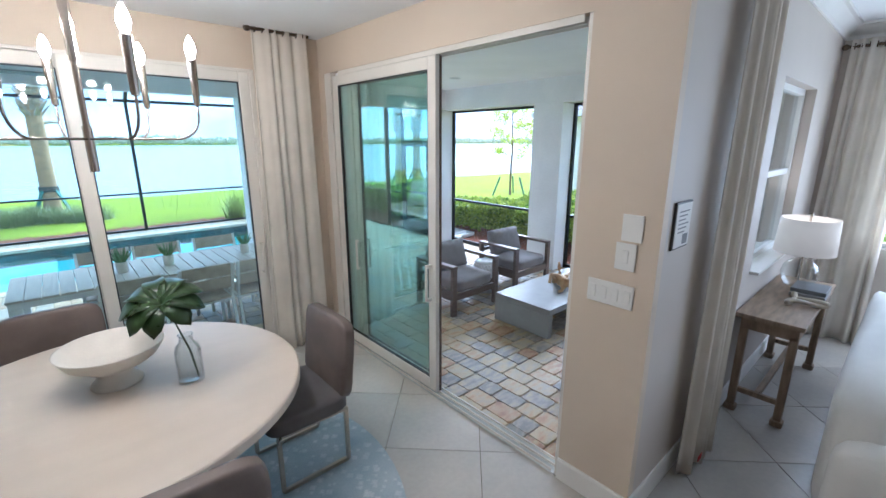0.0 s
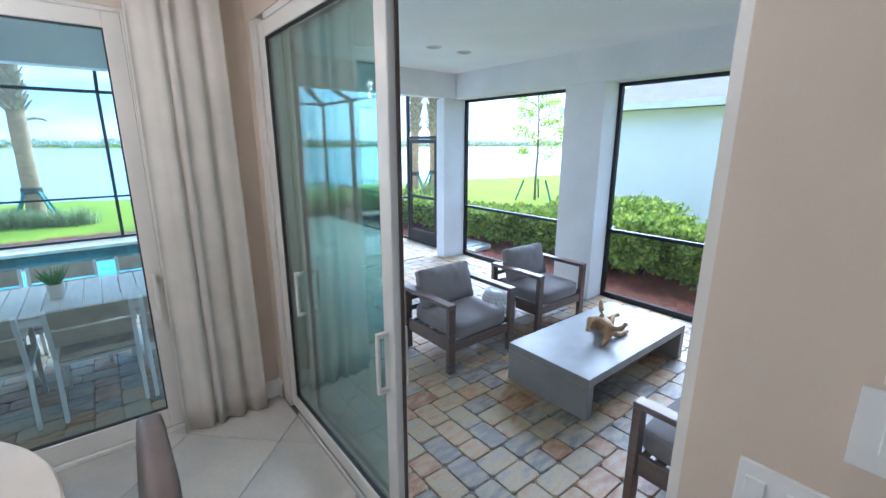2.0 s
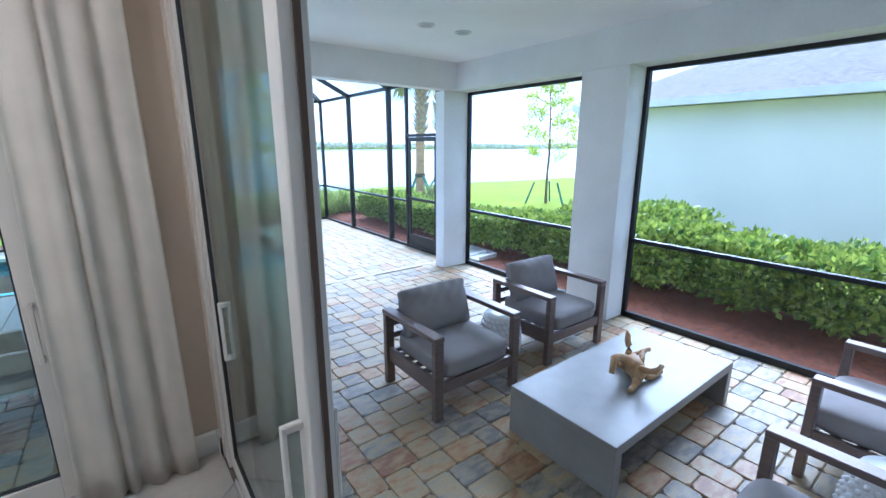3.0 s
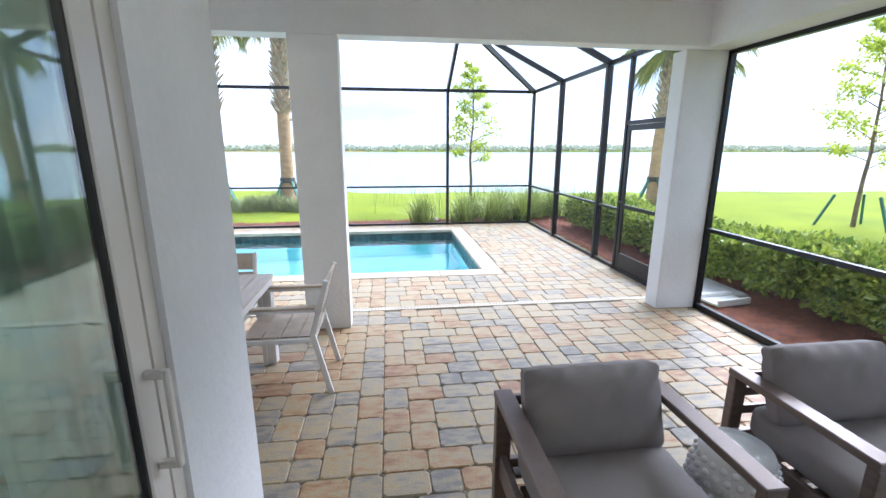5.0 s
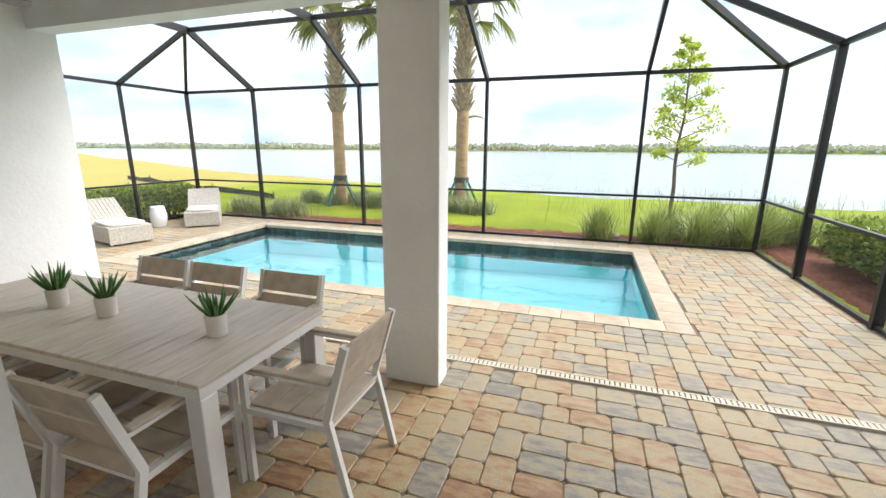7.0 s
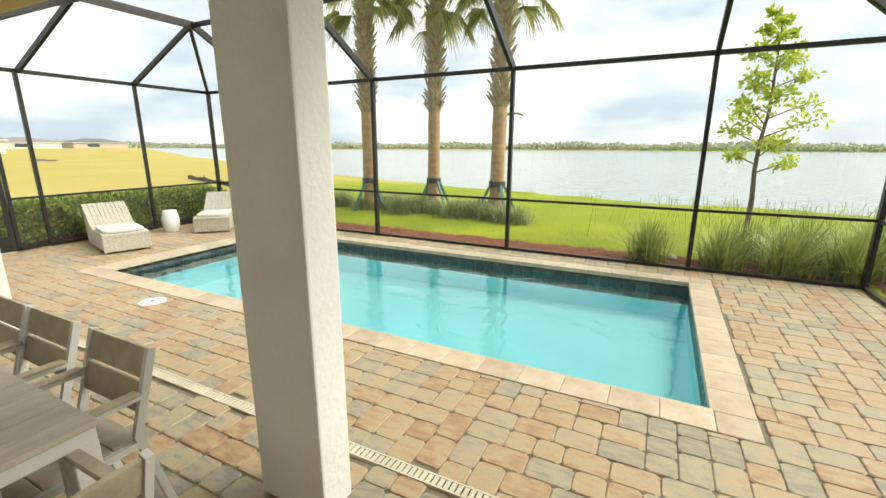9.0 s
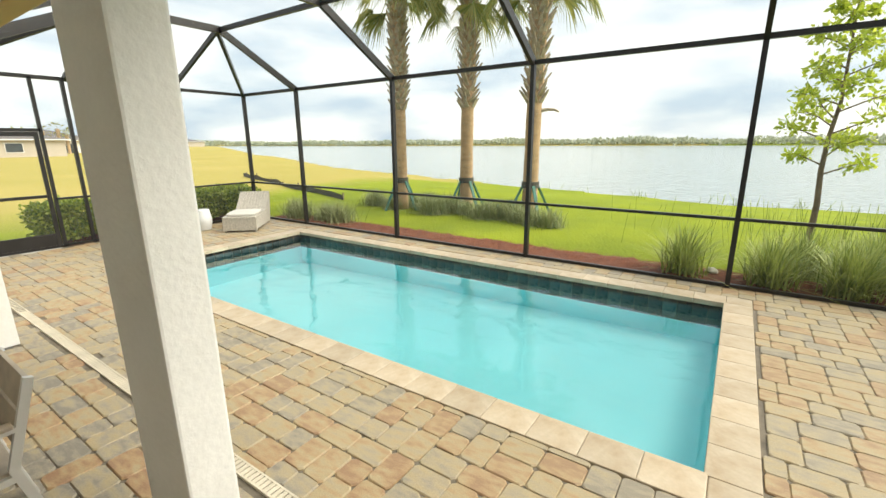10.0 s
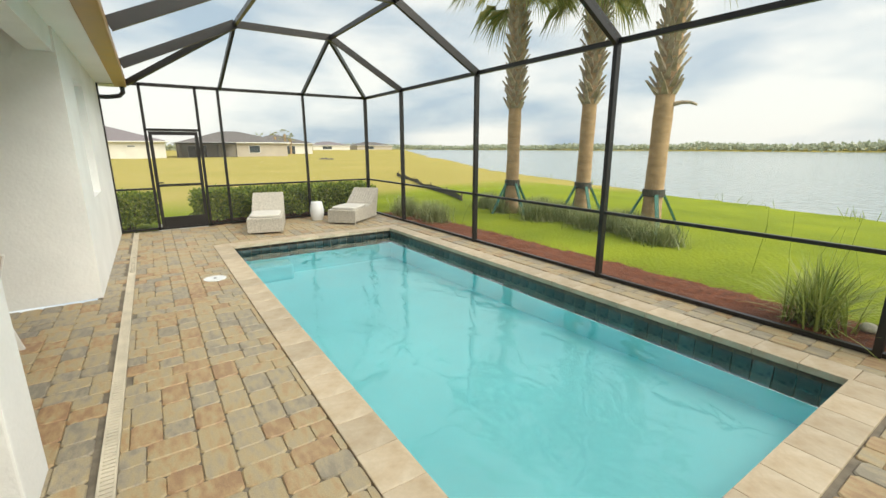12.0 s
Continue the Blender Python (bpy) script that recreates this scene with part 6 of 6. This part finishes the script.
def palm(label, at, h, r, seed, lean=(0, 0), dense=44, props=True, snag=None):
    t = thing("cabbage_palm", label, "palm tree", at)
    r2 = random.Random(seed)
    bm = bmesh.new()
    k_n = 18
    pts = [(lean[0] * (k / k_n) ** 2, lean[1] * (k / k_n) ** 2, -0.1 + (h + 0.1) * k / k_n) for k in range(k_n + 1)]
    rad = [r * (1.12 - 0.12 * min(1, k / 4) + (0.05 if k > 8 else 0) + 0.03 * math.sin(k * 2.1)) for k in range(k_n + 1)]
    tube(bm, pts, rad, 18)
    part("trunk", bm, M_PALMBARK, t, smooth=True)
    bm = bmesh.new()
    z = h * 0.45
    row = 0
    while z < h:
        u = z / h
        c = Vector((lean[0] * u * u, lean[1] * u * u, z))
        for k in range(6):
            a = k * 2 * math.pi / 6 + row * 0.52 + r2.uniform(-0.12, 0.12)
            d = Vector((math.cos(a), math.sin(a), 0))
            s = Vector((-d.y, d.x, 0))
            ln = r2.uniform(0.16, 0.28)
            p0 = c + d * r * 1.02
            p1 = p0 + d * ln * r2.uniform(0.45, 0.8) + s * ln * r2.uniform(-0.25, 0.25) + Vector((0, 0, ln))
            w0, w1 = 0.062, 0.018
            v = [bm.verts.new(q) for q in (p0 - s * w0, p0 + s * w0, p1 + s * w1, p1 - s * w1, p0 - s * w0 + Vector((0, 0, 0.05)) - d * 0.03, p0 + s * w0 + Vector((0, 0, 0.05)) - d * 0.03, p1 + s * w1 - d * 0.035, p1 - s * w1 - d * 0.035)]
            for q in ((0, 1, 2, 3), (7, 6, 5, 4), (0, 3, 7, 4), (1, 5, 6, 2), (2, 6, 7, 3)):
                bm.faces.new([v[i] for i in q])
        z += 0.13
        row += 1
    part("boots", bm, M_BOOT, t, "criss-cross old leaf bases")
    if snag:
        bm = bmesh.new()
        c = Vector((lean[0] * 0.17, lean[1] * 0.17, h * 0.42))
        s = Vector(snag)
        tube(bm, [c + s * r * 0.8, c + s * 0.30 + Vector((0, 0, 0.03)), c + s * 0.45 + Vector((0, 0, 0.02)), c + s * 0.56 + Vector((0, 0, -0.03))], [0.05, 0.035, 0.03, 0.02], 8)
        part("snag", bm, M_BOOT, t, "bent dry leaf stub")
    top = Vector((lean[0], lean[1], h))
    vs_, fs_ = [], []
    for k in range(dense):
        a = k * 2.4 + r2.uniform(-0.3, 0.3)
        el = r2.uniform(-0.9, 1.2)
        d = Vector((math.cos(a) * math.cos(el), math.sin(a) * math.cos(el), math.sin(el)))
        hub = top + d * r2.uniform(0.75, 1.1) + Vector((0, 0, 0.1 - 0.2 * (1 - el)))
        side = d.cross(Vector((0, 0, 1))).normalized()
        o = len(vs_)
        for q in range(2):
            w = side * 0.014
            vs_ += [tuple(top - w), tuple(top + w), tuple(hub + w), tuple(hub - w)]
            fs_.append((o, o + 1, o + 2, o + 3))
            break
        for s in range(26):
            b = -1.45 + 2.9 * s / 25
            ld = (d * math.cos(b) + side * math.sin(b)).normalized()
            ln = r2.uniform(0.75, 1.05) * (1 - 0.25 * abs(b) / 1.45)
            p1 = hub + ld * ln * 0.55 + Vector((0, 0, -0.04))
            p2 = hub + ld * ln * 0.85 + Vector((0, 0, -0.22 - 0.18 * r2.random()))
            wv = ld.cross(d + Vector((0.01, 0, 0.2))).normalized() * 0.02
            o = len(vs_)
            vs_ += [tuple(hub - wv * 0.6), tuple(hub + wv * 0.6), tuple(p1 + wv), tuple(p1 - wv), tuple(p2)]
            fs_ += [(o, o + 1, o + 2, o + 3), (o + 3, o + 2, o + 4)]
    raw("fronds", vs_, fs_, M_FROND, t)
    if props:
        bm = bmesh.new()
        tube(bm, [(0, 0, 0.72), (0, 0, 0.86)], r * 1.22, 18)
        part("strap_band", bm, M_STRAP, t, "dark strapped band round the trunk")
        for k in range(4):
            a = k * 1.57 + 0.5 + seed * 0.3
            part("prop", bar(bmesh.new(), (0.62 * math.cos(a), 0.62 * math.sin(a), -0.08), (r * math.cos(a), r * math.sin(a), 0.80), 0.07, 0.035), M_GREENPOLE, t, "green timber prop")
    return t


palm("cabbage palm with green timber props on the lake lawn", (0.13, 15.40, -0.06), 5.85, 0.172, 1, (0.10, 0.0), snag=(0.95, 0.3, 0))
palm("cabbage palm with green timber props on the lake lawn", (-1.82, 15.69, -0.06), 5.85, 0.163, 2, (0.05, 0.1))
palm("cabbage palm with green timber props on the lake lawn", (-3.38, 14.85, -0.06), 5.8, 0.16, 3, (-0.05, 0.1))
palm("cabbage palm beyond the garden screen door", (11.1, 14.9, -0.08), 5.2, 0.16, 4, (0.3, 0.1))
palm("cabbage palm beyond the garden screen door", (12.2, 15.1, -0.08), 5.3, 0.16, 5, (0.1, 0.1))

# ---- far things ----
def house(label, x0, x1, y0, y1, z0, wall_h, roof_h, over=0.45, wall_m=None, windows=(), roof_m=None):
    t = thing("house", label, "house", (0, 0, 0))
    part("wall", one(x0, x1, y0, y1, z0, z0 + wall_h), wall_m, t)
    bm = bmesh.new()
    a = [(x0 - over, y0 - over), (x1 + over, y0 - over), (x1 + over, y1 + over), (x0 - over, y1 + over)]
    lx, ly = x1 - x0 + 2 * over, y1 - y0 + 2 * over
    half = min(lx, ly) / 2
    zt, ze = z0 + wall_h + roof_h, z0 + wall_h + 0.12
    base = [bm.verts.new((*p, ze)) for p in a]
    if lx > ly:
        r0, r1 = bm.verts.new((a[0][0] + half, a[0][1] + half, zt)), bm.verts.new((a[1][0] - half, a[1][1] + half, zt))
        for q in ((base[0], base[1], r1, r0), (base[1], base[2], r1), (base[2], base[3], r0, r1), (base[3], base[0], r0)):
            bm.faces.new(q)
    else:
        r0, r1 = bm.verts.new((a[0][0] + half, a[0][1] + half, zt)), bm.verts.new((a[0][0] + half, a[2][1] - half, zt))
        for q in ((base[0], base[1], r0), (base[1], base[2], r1, r0), (base[2], base[3], r1), (base[3], base[0], r0, r1)):
            bm.faces.new(q)
    roof_ = part("roof", bm, roof_m, t)
    fx0, fx1, fy0, fy1 = x0 - over, x1 + over, y0 - over, y1 + over
    bm = bmesh.new()
    for q in ((fx0 - 0.12, fx1 + 0.12, fy0 - 0.12, fy0), (fx0 - 0.12, fx1 + 0.12, fy1, fy1 + 0.12), (fx0 - 0.12, fx0, fy0, fy1), (fx1, fx1 + 0.12, fy0, fy1)):
        box(bm, *q, ze - 0.13, ze + 0.03)
    part("eave_gutter", bm, M_WHITEAL, t)
    part("soffit", one(fx0, fx1, fy0, fy1, ze - 0.10, ze - 0.06), M_CEIL, t)
    for kind, (wx0, wx1, wy0, wy1, wz0, wz1) in windows:
        w_ = part("window" if kind == "w" else "door", one(wx0, wx1, wy0, wy1, wz0, wz1), M_WHITEAL, t)
        ins = 0.07
        if wx1 - wx0 > wy1 - wy0:
            part("pane", one(wx0 + ins, wx1 - ins, wy0 - 0.01, wy1 + 0.01, wz0 + ins, wz1 - ins), M_DARKPANE, w_)
        else:
            part("pane", one(wx0 - 0.01, wx1 + 0.01, wy0 + ins, wy1 - ins, wz0 + ins, wz1 - ins), M_DARKPANE, w_)
    return t


M_DARKPANE = mat("dark_window_pane", (0.04, 0.05, 0.055), 0.1, var=0.05, bump=0)
M_ROOF2 = mat("purple_grey_shingles", (0.235, 0.205, 0.215), 0.9, var=0.25, scale=9, bump=0.9, bscale=26, stretch=(3, 1, 1), dist=0.01)
M_CREAM = mat("pale_far_stucco", (0.66, 0.63, 0.57), 0.8, var=0.05, scale=1)
M_TAN = mat("tan_far_stucco", (0.45, 0.40, 0.33), 0.8, var=0.05, scale=1)
M_NEIGH = mat("white_neighbour_stucco", (0.82, 0.81, 0.77), 0.8, var=0.03, scale=0.8, bump=0.4, bscale=50)
neigh = house("neighbouring white stucco house with grey shingle roof and gutter", 12.9, 24, -12.0, 8.7, -0.15, 2.86, 3.0, 0.4, M_NEIGH, (), M_ROOF2)
bm = bmesh.new()
tube(bm, [(12.42, 9.05, 2.76), (12.42, 9.05, 2.6), (12.85, 8.65, 2.2), (12.86, 8.6, -0.1)], 0.045, 8)
part("downspout", bm, M_WHITEAL, neigh, "white downspout at the corner")

house("distant white house with brown roof across the dry field", -96, -80, -8, 9.6, -0.3, 2.8, 2.7, 0.5, M_CREAM, (("w", (-80.05, -79.95, -3, -1.5, 1.2, 2.0)), ("w", (-80.05, -79.95, 4.5, 5.6, 1.7, 2.0))), M_ROOF2)
house("distant tan house with a screened porch across the field", -99, -84, 12, 30, -0.3, 2.7, 2.3, 0.5, M_TAN, (("d", (-84.05, -83.95, 13, 16, -0.2, 2.0)), ("w", (-84.05, -83.95, 23, 25, 0.6, 2.0))), M_SHINGLE)
t = thing("screened_porch", "dark screened porch on a distant tan house", "screen enclosure")
for y in (11.2, 14.2, 17.2, 20.2):
    part("post", bar(bmesh.new(), (-80, y, -0.3), (-80, y, 2.3), 0.12), M_BRONZE, t)
part("head", bar(bmesh.new(), (-80, 11.1, 2.3), (-80, 20.3, 2.3), 0.12), M_BRONZE, t)
raw("screen", [(-80, 11.2, -0.3), (-80, 20.2, -0.3), (-80, 20.2, 2.3), (-80, 11.2, 2.3)], [(0, 1, 2, 3)], mesh_screen("dark_screen", (0.05, 0.05, 0.05), 0.45), t)
part("cover", one(-84, -79.9, 11.1, 20.3, 2.36, 2.46), M_BRONZE, t)
house("distant cream house with grey roof beyond the field", -128, -113, 28, 44, -0.3, 2.8, 2.5, 0.5, M_CREAM, (("w", (-113.05, -112.95, 31, 33, 0.8, 2.0)), ("d", (-113.05, -112.95, 37, 39.5, -0.2, 2.0))), M_SHINGLE)
house("distant pale house near the far lake shore", -285, -265, 92, 116, -0.3, 3.0, 2.6, 0.5, M_CREAM, (("w", (-265.05, -264.95, 98, 104, 0.4, 2.2)),), M_ROOF2)
house("distant pale house near the far lake shore", -290, -272, 124, 150, -0.3, 3.0, 2.4, 0.5, M_TAN, (("w", (-272.05, -271.95, 130, 136, 0.4, 2.2)),), M_SHINGLE)
for k, (x, y) in enumerate(((-102, 28.5), (-104, 32.5), (-103, 34.5), (-106, 36.5))):
    palm("small distant palm by the far houses", (x, y, -0.3), 3.9 + 0.5 * (k % 3), 0.24, 20 + k, (0, 0), 12, False)

# silt fence and dirt heap at the field edge
M_SILT = mat("black_silt_fabric", (0.085, 0.08, 0.07), 0.9, var=0.2, scale=4, bump=0.5, bscale=40)
t = thing("silt_fence", "sagging black silt fence along the lawn edge", "fence")
rr = random.Random(3)
pts = [(-6.2 - 0.95 * k, 15.3 + 0.32 * k + 0.08 * math.sin(k), 0.14 + rr.uniform(-0.08, 0.05)) for k in range(14)]
vs = [(x, y, -0.15) for x, y, z in pts] + [(x, y, z) for x, y, z in pts]
n = len(pts)
raw("fabric", vs, [(i, i + 1, n + i + 1, n + i) for i in range(n - 1)], M_SILT, t)
for x, y, z in pts[::2]:
    part("stake", bar(bmesh.new(), (x, y + 0.02, -0.2), (x, y + 0.02, z + 0.08), 0.035), M_BARK, t)
rg = np.random.default_rng(4)
vs, fs = [], []
for j in range(9):
    for i in range(25):
        u, w = i / 24, j / 8
        hh = 0.55 * math.sin(math.pi * u) * math.sin(math.pi * w) * (0.6 + 0.8 * abs(noise.noise(Vector((i * 0.5, j * 0.7, 0)))))
        vs.append((-62 + 10 * u, 27 + 3 * w, -0.35 + hh))
for j in range(8):
    for i in range(24):
        k = j * 25 + i
        fs.append((k, k + 1, k + 26, k + 25))
tagged(raw("dirt_mound", vs, fs, mat("dark_dirt", (0.12, 0.10, 0.08), 0.95, var=0.3, scale=2, bump=1.0, bscale=12)), "low dark dirt mound on the far field", "dirt mound")


# far woods: many small clumps on the other shore and behind the field
def woods(name, line, n, hmin, hmax, seed, size):
    rg_ = np.random.default_rng(seed)

    def spots(r_, m):
        u = r_.uniform(0, 1, m)
        seg = (u * (len(line) - 1)).astype(int)
        fr = u * (len(line) - 1) - seg
        L = np.array(line)
        p = L[seg] * (1 - fr)[:, None] + L[seg + 1] * fr[:, None]
        lump = 0.5 + 0.25 * np.sin(u * 61) + 0.15 * np.sin(u * 173 + 1) + 0.10 * np.sin(u * 419)
        top = hmin + (hmax - hmin) * np.clip(lump, 0, 1)
        z = top * r_.uniform(0, 1, m) ** 0.7
        o = r_.normal(0, 1, (m, 3))
        o /= np.linalg.norm(o, axis=1)[:, None]
        return np.column_stack([p[:, 0] + r_.normal(0, 2, m), p[:, 1] + r_.normal(0, 5, m), p[:, 2] + z]), o

    v_, f_ = leaf_cloud(n, spots, size, seed, 0.2, 0.2, 1.3)
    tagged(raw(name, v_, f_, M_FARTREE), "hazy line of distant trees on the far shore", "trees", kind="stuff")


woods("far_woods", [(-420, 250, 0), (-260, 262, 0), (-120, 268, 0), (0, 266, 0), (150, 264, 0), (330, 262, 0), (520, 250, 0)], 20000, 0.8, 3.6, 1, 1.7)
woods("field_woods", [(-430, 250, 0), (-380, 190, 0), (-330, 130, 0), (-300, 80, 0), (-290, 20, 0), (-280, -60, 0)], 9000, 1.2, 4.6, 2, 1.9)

# ---- ceiling fan above the patio table ----
M_FANBLADE = mat("grey_weathered_blade", (0.30, 0.29, 0.27), 0.5, var=0.15, scale=8, stretch=(6, 1, 1))
FX, FY = -0.28, 5.25
t = thing("ceiling_fan", "grey bladed ceiling fan at rest on the lanai ceiling", "ceiling fan", (FX, FY, Z_C))
b = bmesh.new()
tube(b, [(0, 0, 0), (0, 0, -0.30)], 0.014, 10)
lathe(b, [(0.065, -0.002), (0.06, -0.05), (0.02, -0.06)], 24)
part("downrod", b, M_ROD, t)
b = bmesh.new()
lathe(b, [(0.02, -0.28), (0.10, -0.29), (0.12, -0.33), (0.11, -0.38), (0.05, -0.40), (0.02, -0.405)], 28)
part("motor", b, M_ROD, t, smooth=True)
for k in range(5):
    b = bmesh.new()
    v = [b.verts.new(q) for q in ((0.10, -0.045, 0.006), (0.66, -0.07, 0.008), (0.68, 0.0, 0.0), (0.66, 0.07, -0.008), (0.10, 0.045, -0.006))]
    b.faces.new(v)
    bl = part("blade", b, M_FANBLADE, t)
    bl.matrix_basis = pose(0, 0, -0.345, 0, 0, k * 72 + 10)
    bl.modifiers.new("thick", "SOLIDIFY").thickness = 0.008

# ---- floor tiles and deck pavers ----
def pack(cols, rows, seed):
    """Fills a wrapping grid with stones of two by two, three by two and two by three cells."""
    rng = random.Random(seed)
    grid = [[-1] * cols for _ in range(rows)]
    placed = []

    def fits(c, r, w, h):
        return all(grid[(r + j) % rows][(c + i) % cols] < 0 for j in range(h) for i in range(w))

    def mark(c, r, w, h, val):
        for j in range(h):
            for i in range(w):
                grid[(r + j) % rows][(c + i) % cols] = val

    budget = [60000]

    def step():
        budget[0] -= 1
        if budget[0] < 0:
            return False
        spot = next(((c, r) for r in range(rows) for c in range(cols) if grid[r][c] < 0), None)
        if spot is None:
            return True
        kinds = [(3, 2), (2, 3), (2, 2)]
        rng.shuffle(kinds)
        if rng.random() < 0.35:
            kinds.sort(key=lambda k: k != (3, 2))
        for w, h in kinds:
            if fits(*spot, w, h):
                mark(*spot, w, h, 1)
                placed.append((*spot, w, h))
                if step():
                    return True
                placed.pop()
                mark(*spot, w, h, -1)
        return False

    return placed if step() else None


TILES = None
for seed in range(40):
    TILES = pack(18, 12, seed)
    if TILES:
        break
U = 0.081
DECK = [(2.37, 6.2, 1.05, 6.695), (-0.87, 6.2, 4.09, 6.695), (-5.4, 6.2, 6.775, 7.83), (-5.4, 6.2, 6.45, 6.695), (-5.4, -3.16, 6.775, 11.74), (4.51, 6.2, 6.775, 11.74), (-5.4, 6.2, 11.32, 11.74)]
COLUMNS = [(2.21, 2.61, 6.29, 6.48), (5.74, 6.25, 6.40, 6.60), (5.88, 6.25, 3.77, 4.29), (5.88, 6.25, 1.05, 1.45)]


def stone(w, h, rng):
    """One tumbled stone, centred, top at 0."""
    g, c = 0.0012, 0.019
    vs = []
    for inset, z in ((0.0, -0.05), (0.0, -0.007), (0.0055, 0.0)):
        x, y = w / 2 - g - inset, h / 2 - g - inset
        k = c + inset * 0.6
        pts = [(x - k, -y), (x, -y + k), (x, y - k), (x - k, y), (-x + k, y), (-x, y - k), (-x, -y + k), (-x + k, -y)]
        vs += [(px + rng.uniform(-1, 1) * 0.0014, py + rng.uniform(-1, 1) * 0.0014, z) for px, py in pts]
    fs = [tuple(range(16, 24))]
    for a in (0, 8):
        fs += [(a + i, a + (i + 1) % 8, a + 8 + (i + 1) % 8, a + 8 + i) for i in range(8)]
    return vs, fs


rng = random.Random(5)
SHAPES = {}
for w in range(1, 4):
    for h in range(1, 4):
        SHAPES[(w, h)] = [stone(w * U, h * U, rng) for _ in range(4)]
near, rest_v, rest_f = [], [], []
PER_X, PER_Y = 18 * U, 12 * U
for bx in range(-5, 6):
    for by in range(0, 13):
        for c, r, w, h in TILES:
            x0, y0 = bx * PER_X + c * U, 0.5 + by * PER_Y + r * U
            cx, cy = x0 + w * U / 2, y0 + h * U / 2
            hx, hy = w * U / 2, h * U / 2
            if not (-5.3 < cx < 6.25 and 1.0 < cy < 11.8):
                continue
            if any(cx - hx > q[0] and cx + hx < q[1] and cy - hy > q[2] and cy + hy < q[3] for q in COLUMNS):
                continue
            # trim the stone to the deck's edges
            best = None
            for q in DECK:
                ax0, ax1, ay0, ay1 = max(cx - hx, q[0]), min(cx + hx, q[1]), max(cy - hy, q[2]), min(cy + hy, q[3])
                if ax1 - ax0 > 0.035 and ay1 - ay0 > 0.035 and (best is None or (ax1 - ax0) * (ay1 - ay0) > best[0]):
                    best = ((ax1 - ax0) * (ay1 - ay0), ax0, ax1, ay0, ay1)
            if not best:
                continue
            _, ax0, ax1, ay0, ay1 = best
            near.append((ax0, ax1, ay0, ay1, w, h))
paving = setting(new("paving"))
tagged(paving, "tumbled buff, grey and rust concrete pavers", "paving")
near.sort(key=lambda s: (s[0] + s[1] - 5.8) ** 2 + (s[2] + s[3] - 10.6) ** 2)
meshes = {}
for k, (x0, x1, y0, y1, w, h) in enumerate(near):
    vs, fs = rng.choice(SHAPES[(w, h)])
    sx, sy = (x1 - x0) / (w * U), (y1 - y0) / (h * U)
    cx, cy, dz = (x0 + x1) / 2, (y0 + y1) / 2, rng.uniform(-0.002, 0.002)
    if k < 300 and sx > 0.99 and sy > 0.99:
        key = (w, h)
        if key not in meshes:
            me = bpy.data.meshes.new("paver")
            me.from_pydata(vs, [], fs)
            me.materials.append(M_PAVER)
            meshes[key] = me
        share("paver", meshes[key], pose(cx, cy, dz), paving)
    else:
        o = len(rest_v)
        rest_v += [(cx + v[0] * sx, cy + v[1] * sy, v[2] + dz) for v in vs]
        rest_f += [tuple(i + o for i in f) for f in fs]
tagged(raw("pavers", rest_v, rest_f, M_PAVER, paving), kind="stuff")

# large diagonal floor tiles indoors
M_TILE = mat("pale_porcelain_tile", (0.52, 0.48, 0.42), 0.22, var=0.08, scale=1.6, bump=0.05, bscale=30, random_mix=0.05, second=(0.42, 0.40, 0.37))
floor = setting(new("floor"))
S = 0.63
bm = one(-S / 2 + 0.002, S / 2 - 0.002, -S / 2 + 0.002, S / 2 - 0.002, -0.012, 0.0, 0.0015, 1)
ft = bpy.data.meshes.new("floor_tile")
bm.to_mesh(ft)
bm.free()
ft.materials.append(M_TILE)


def clip_poly(pts, x0, x1, y0, y1):
    for ax, lim, sign in ((0, x0, 1), (0, x1, -1), (1, y0, 1), (1, y1, -1)):
        out = []
        for a, b in zip(pts, pts[1:] + pts[:1]):
            da, db = sign * (a[ax] - lim), sign * (b[ax] - lim)
            if da >= 0:
                out.append(a)
            if (da >= 0) != (db >= 0):
                k = da / (da - db)
                out.append((a[0] + (b[0] - a[0]) * k, a[1] + (b[1] - a[1]) * k))
        pts = out
        if len(pts) < 3:
            return []
    return pts


turn45 = Matrix.Rotation(radians(45), 3, "Z")
ROOMS = [(-3.9, 2.248, -3.0, 4.06), (2.25, 6.1, -3.0, 0.85)]
for i in range(-16, 17):
    for j in range(-16, 17):
        p = turn45 @ Vector(((i + 0.5) * S, (j + 0.5) * S, 0)) + Vector((2.06, 2.63, 0))
        r = S * 0.7071
        for x0, x1, y0, y1 in ROOMS:
            if x0 < p.x - r and p.x + r < x1 and y0 < p.y - r and p.y + r < y1:
                share("floor_tile", ft, pose(p.x, p.y, 0, 0, 0, 45), floor)
                continue
            e = r - 0.003
            pts = clip_poly([(p.x + e, p.y), (p.x, p.y + e), (p.x - e, p.y), (p.x, p.y - e)], x0, x1, y0, y1)
            if len(pts) < 3:
                continue
            k = len(pts)
            vs = [(*a, 0.0) for a in pts] + [(*a, -0.012) for a in pts]
            raw("floor_tile", vs, [tuple(range(k))] + [(a, a + k, (a + 1) % k + k, (a + 1) % k) for a in range(k)], M_TILE, floor)
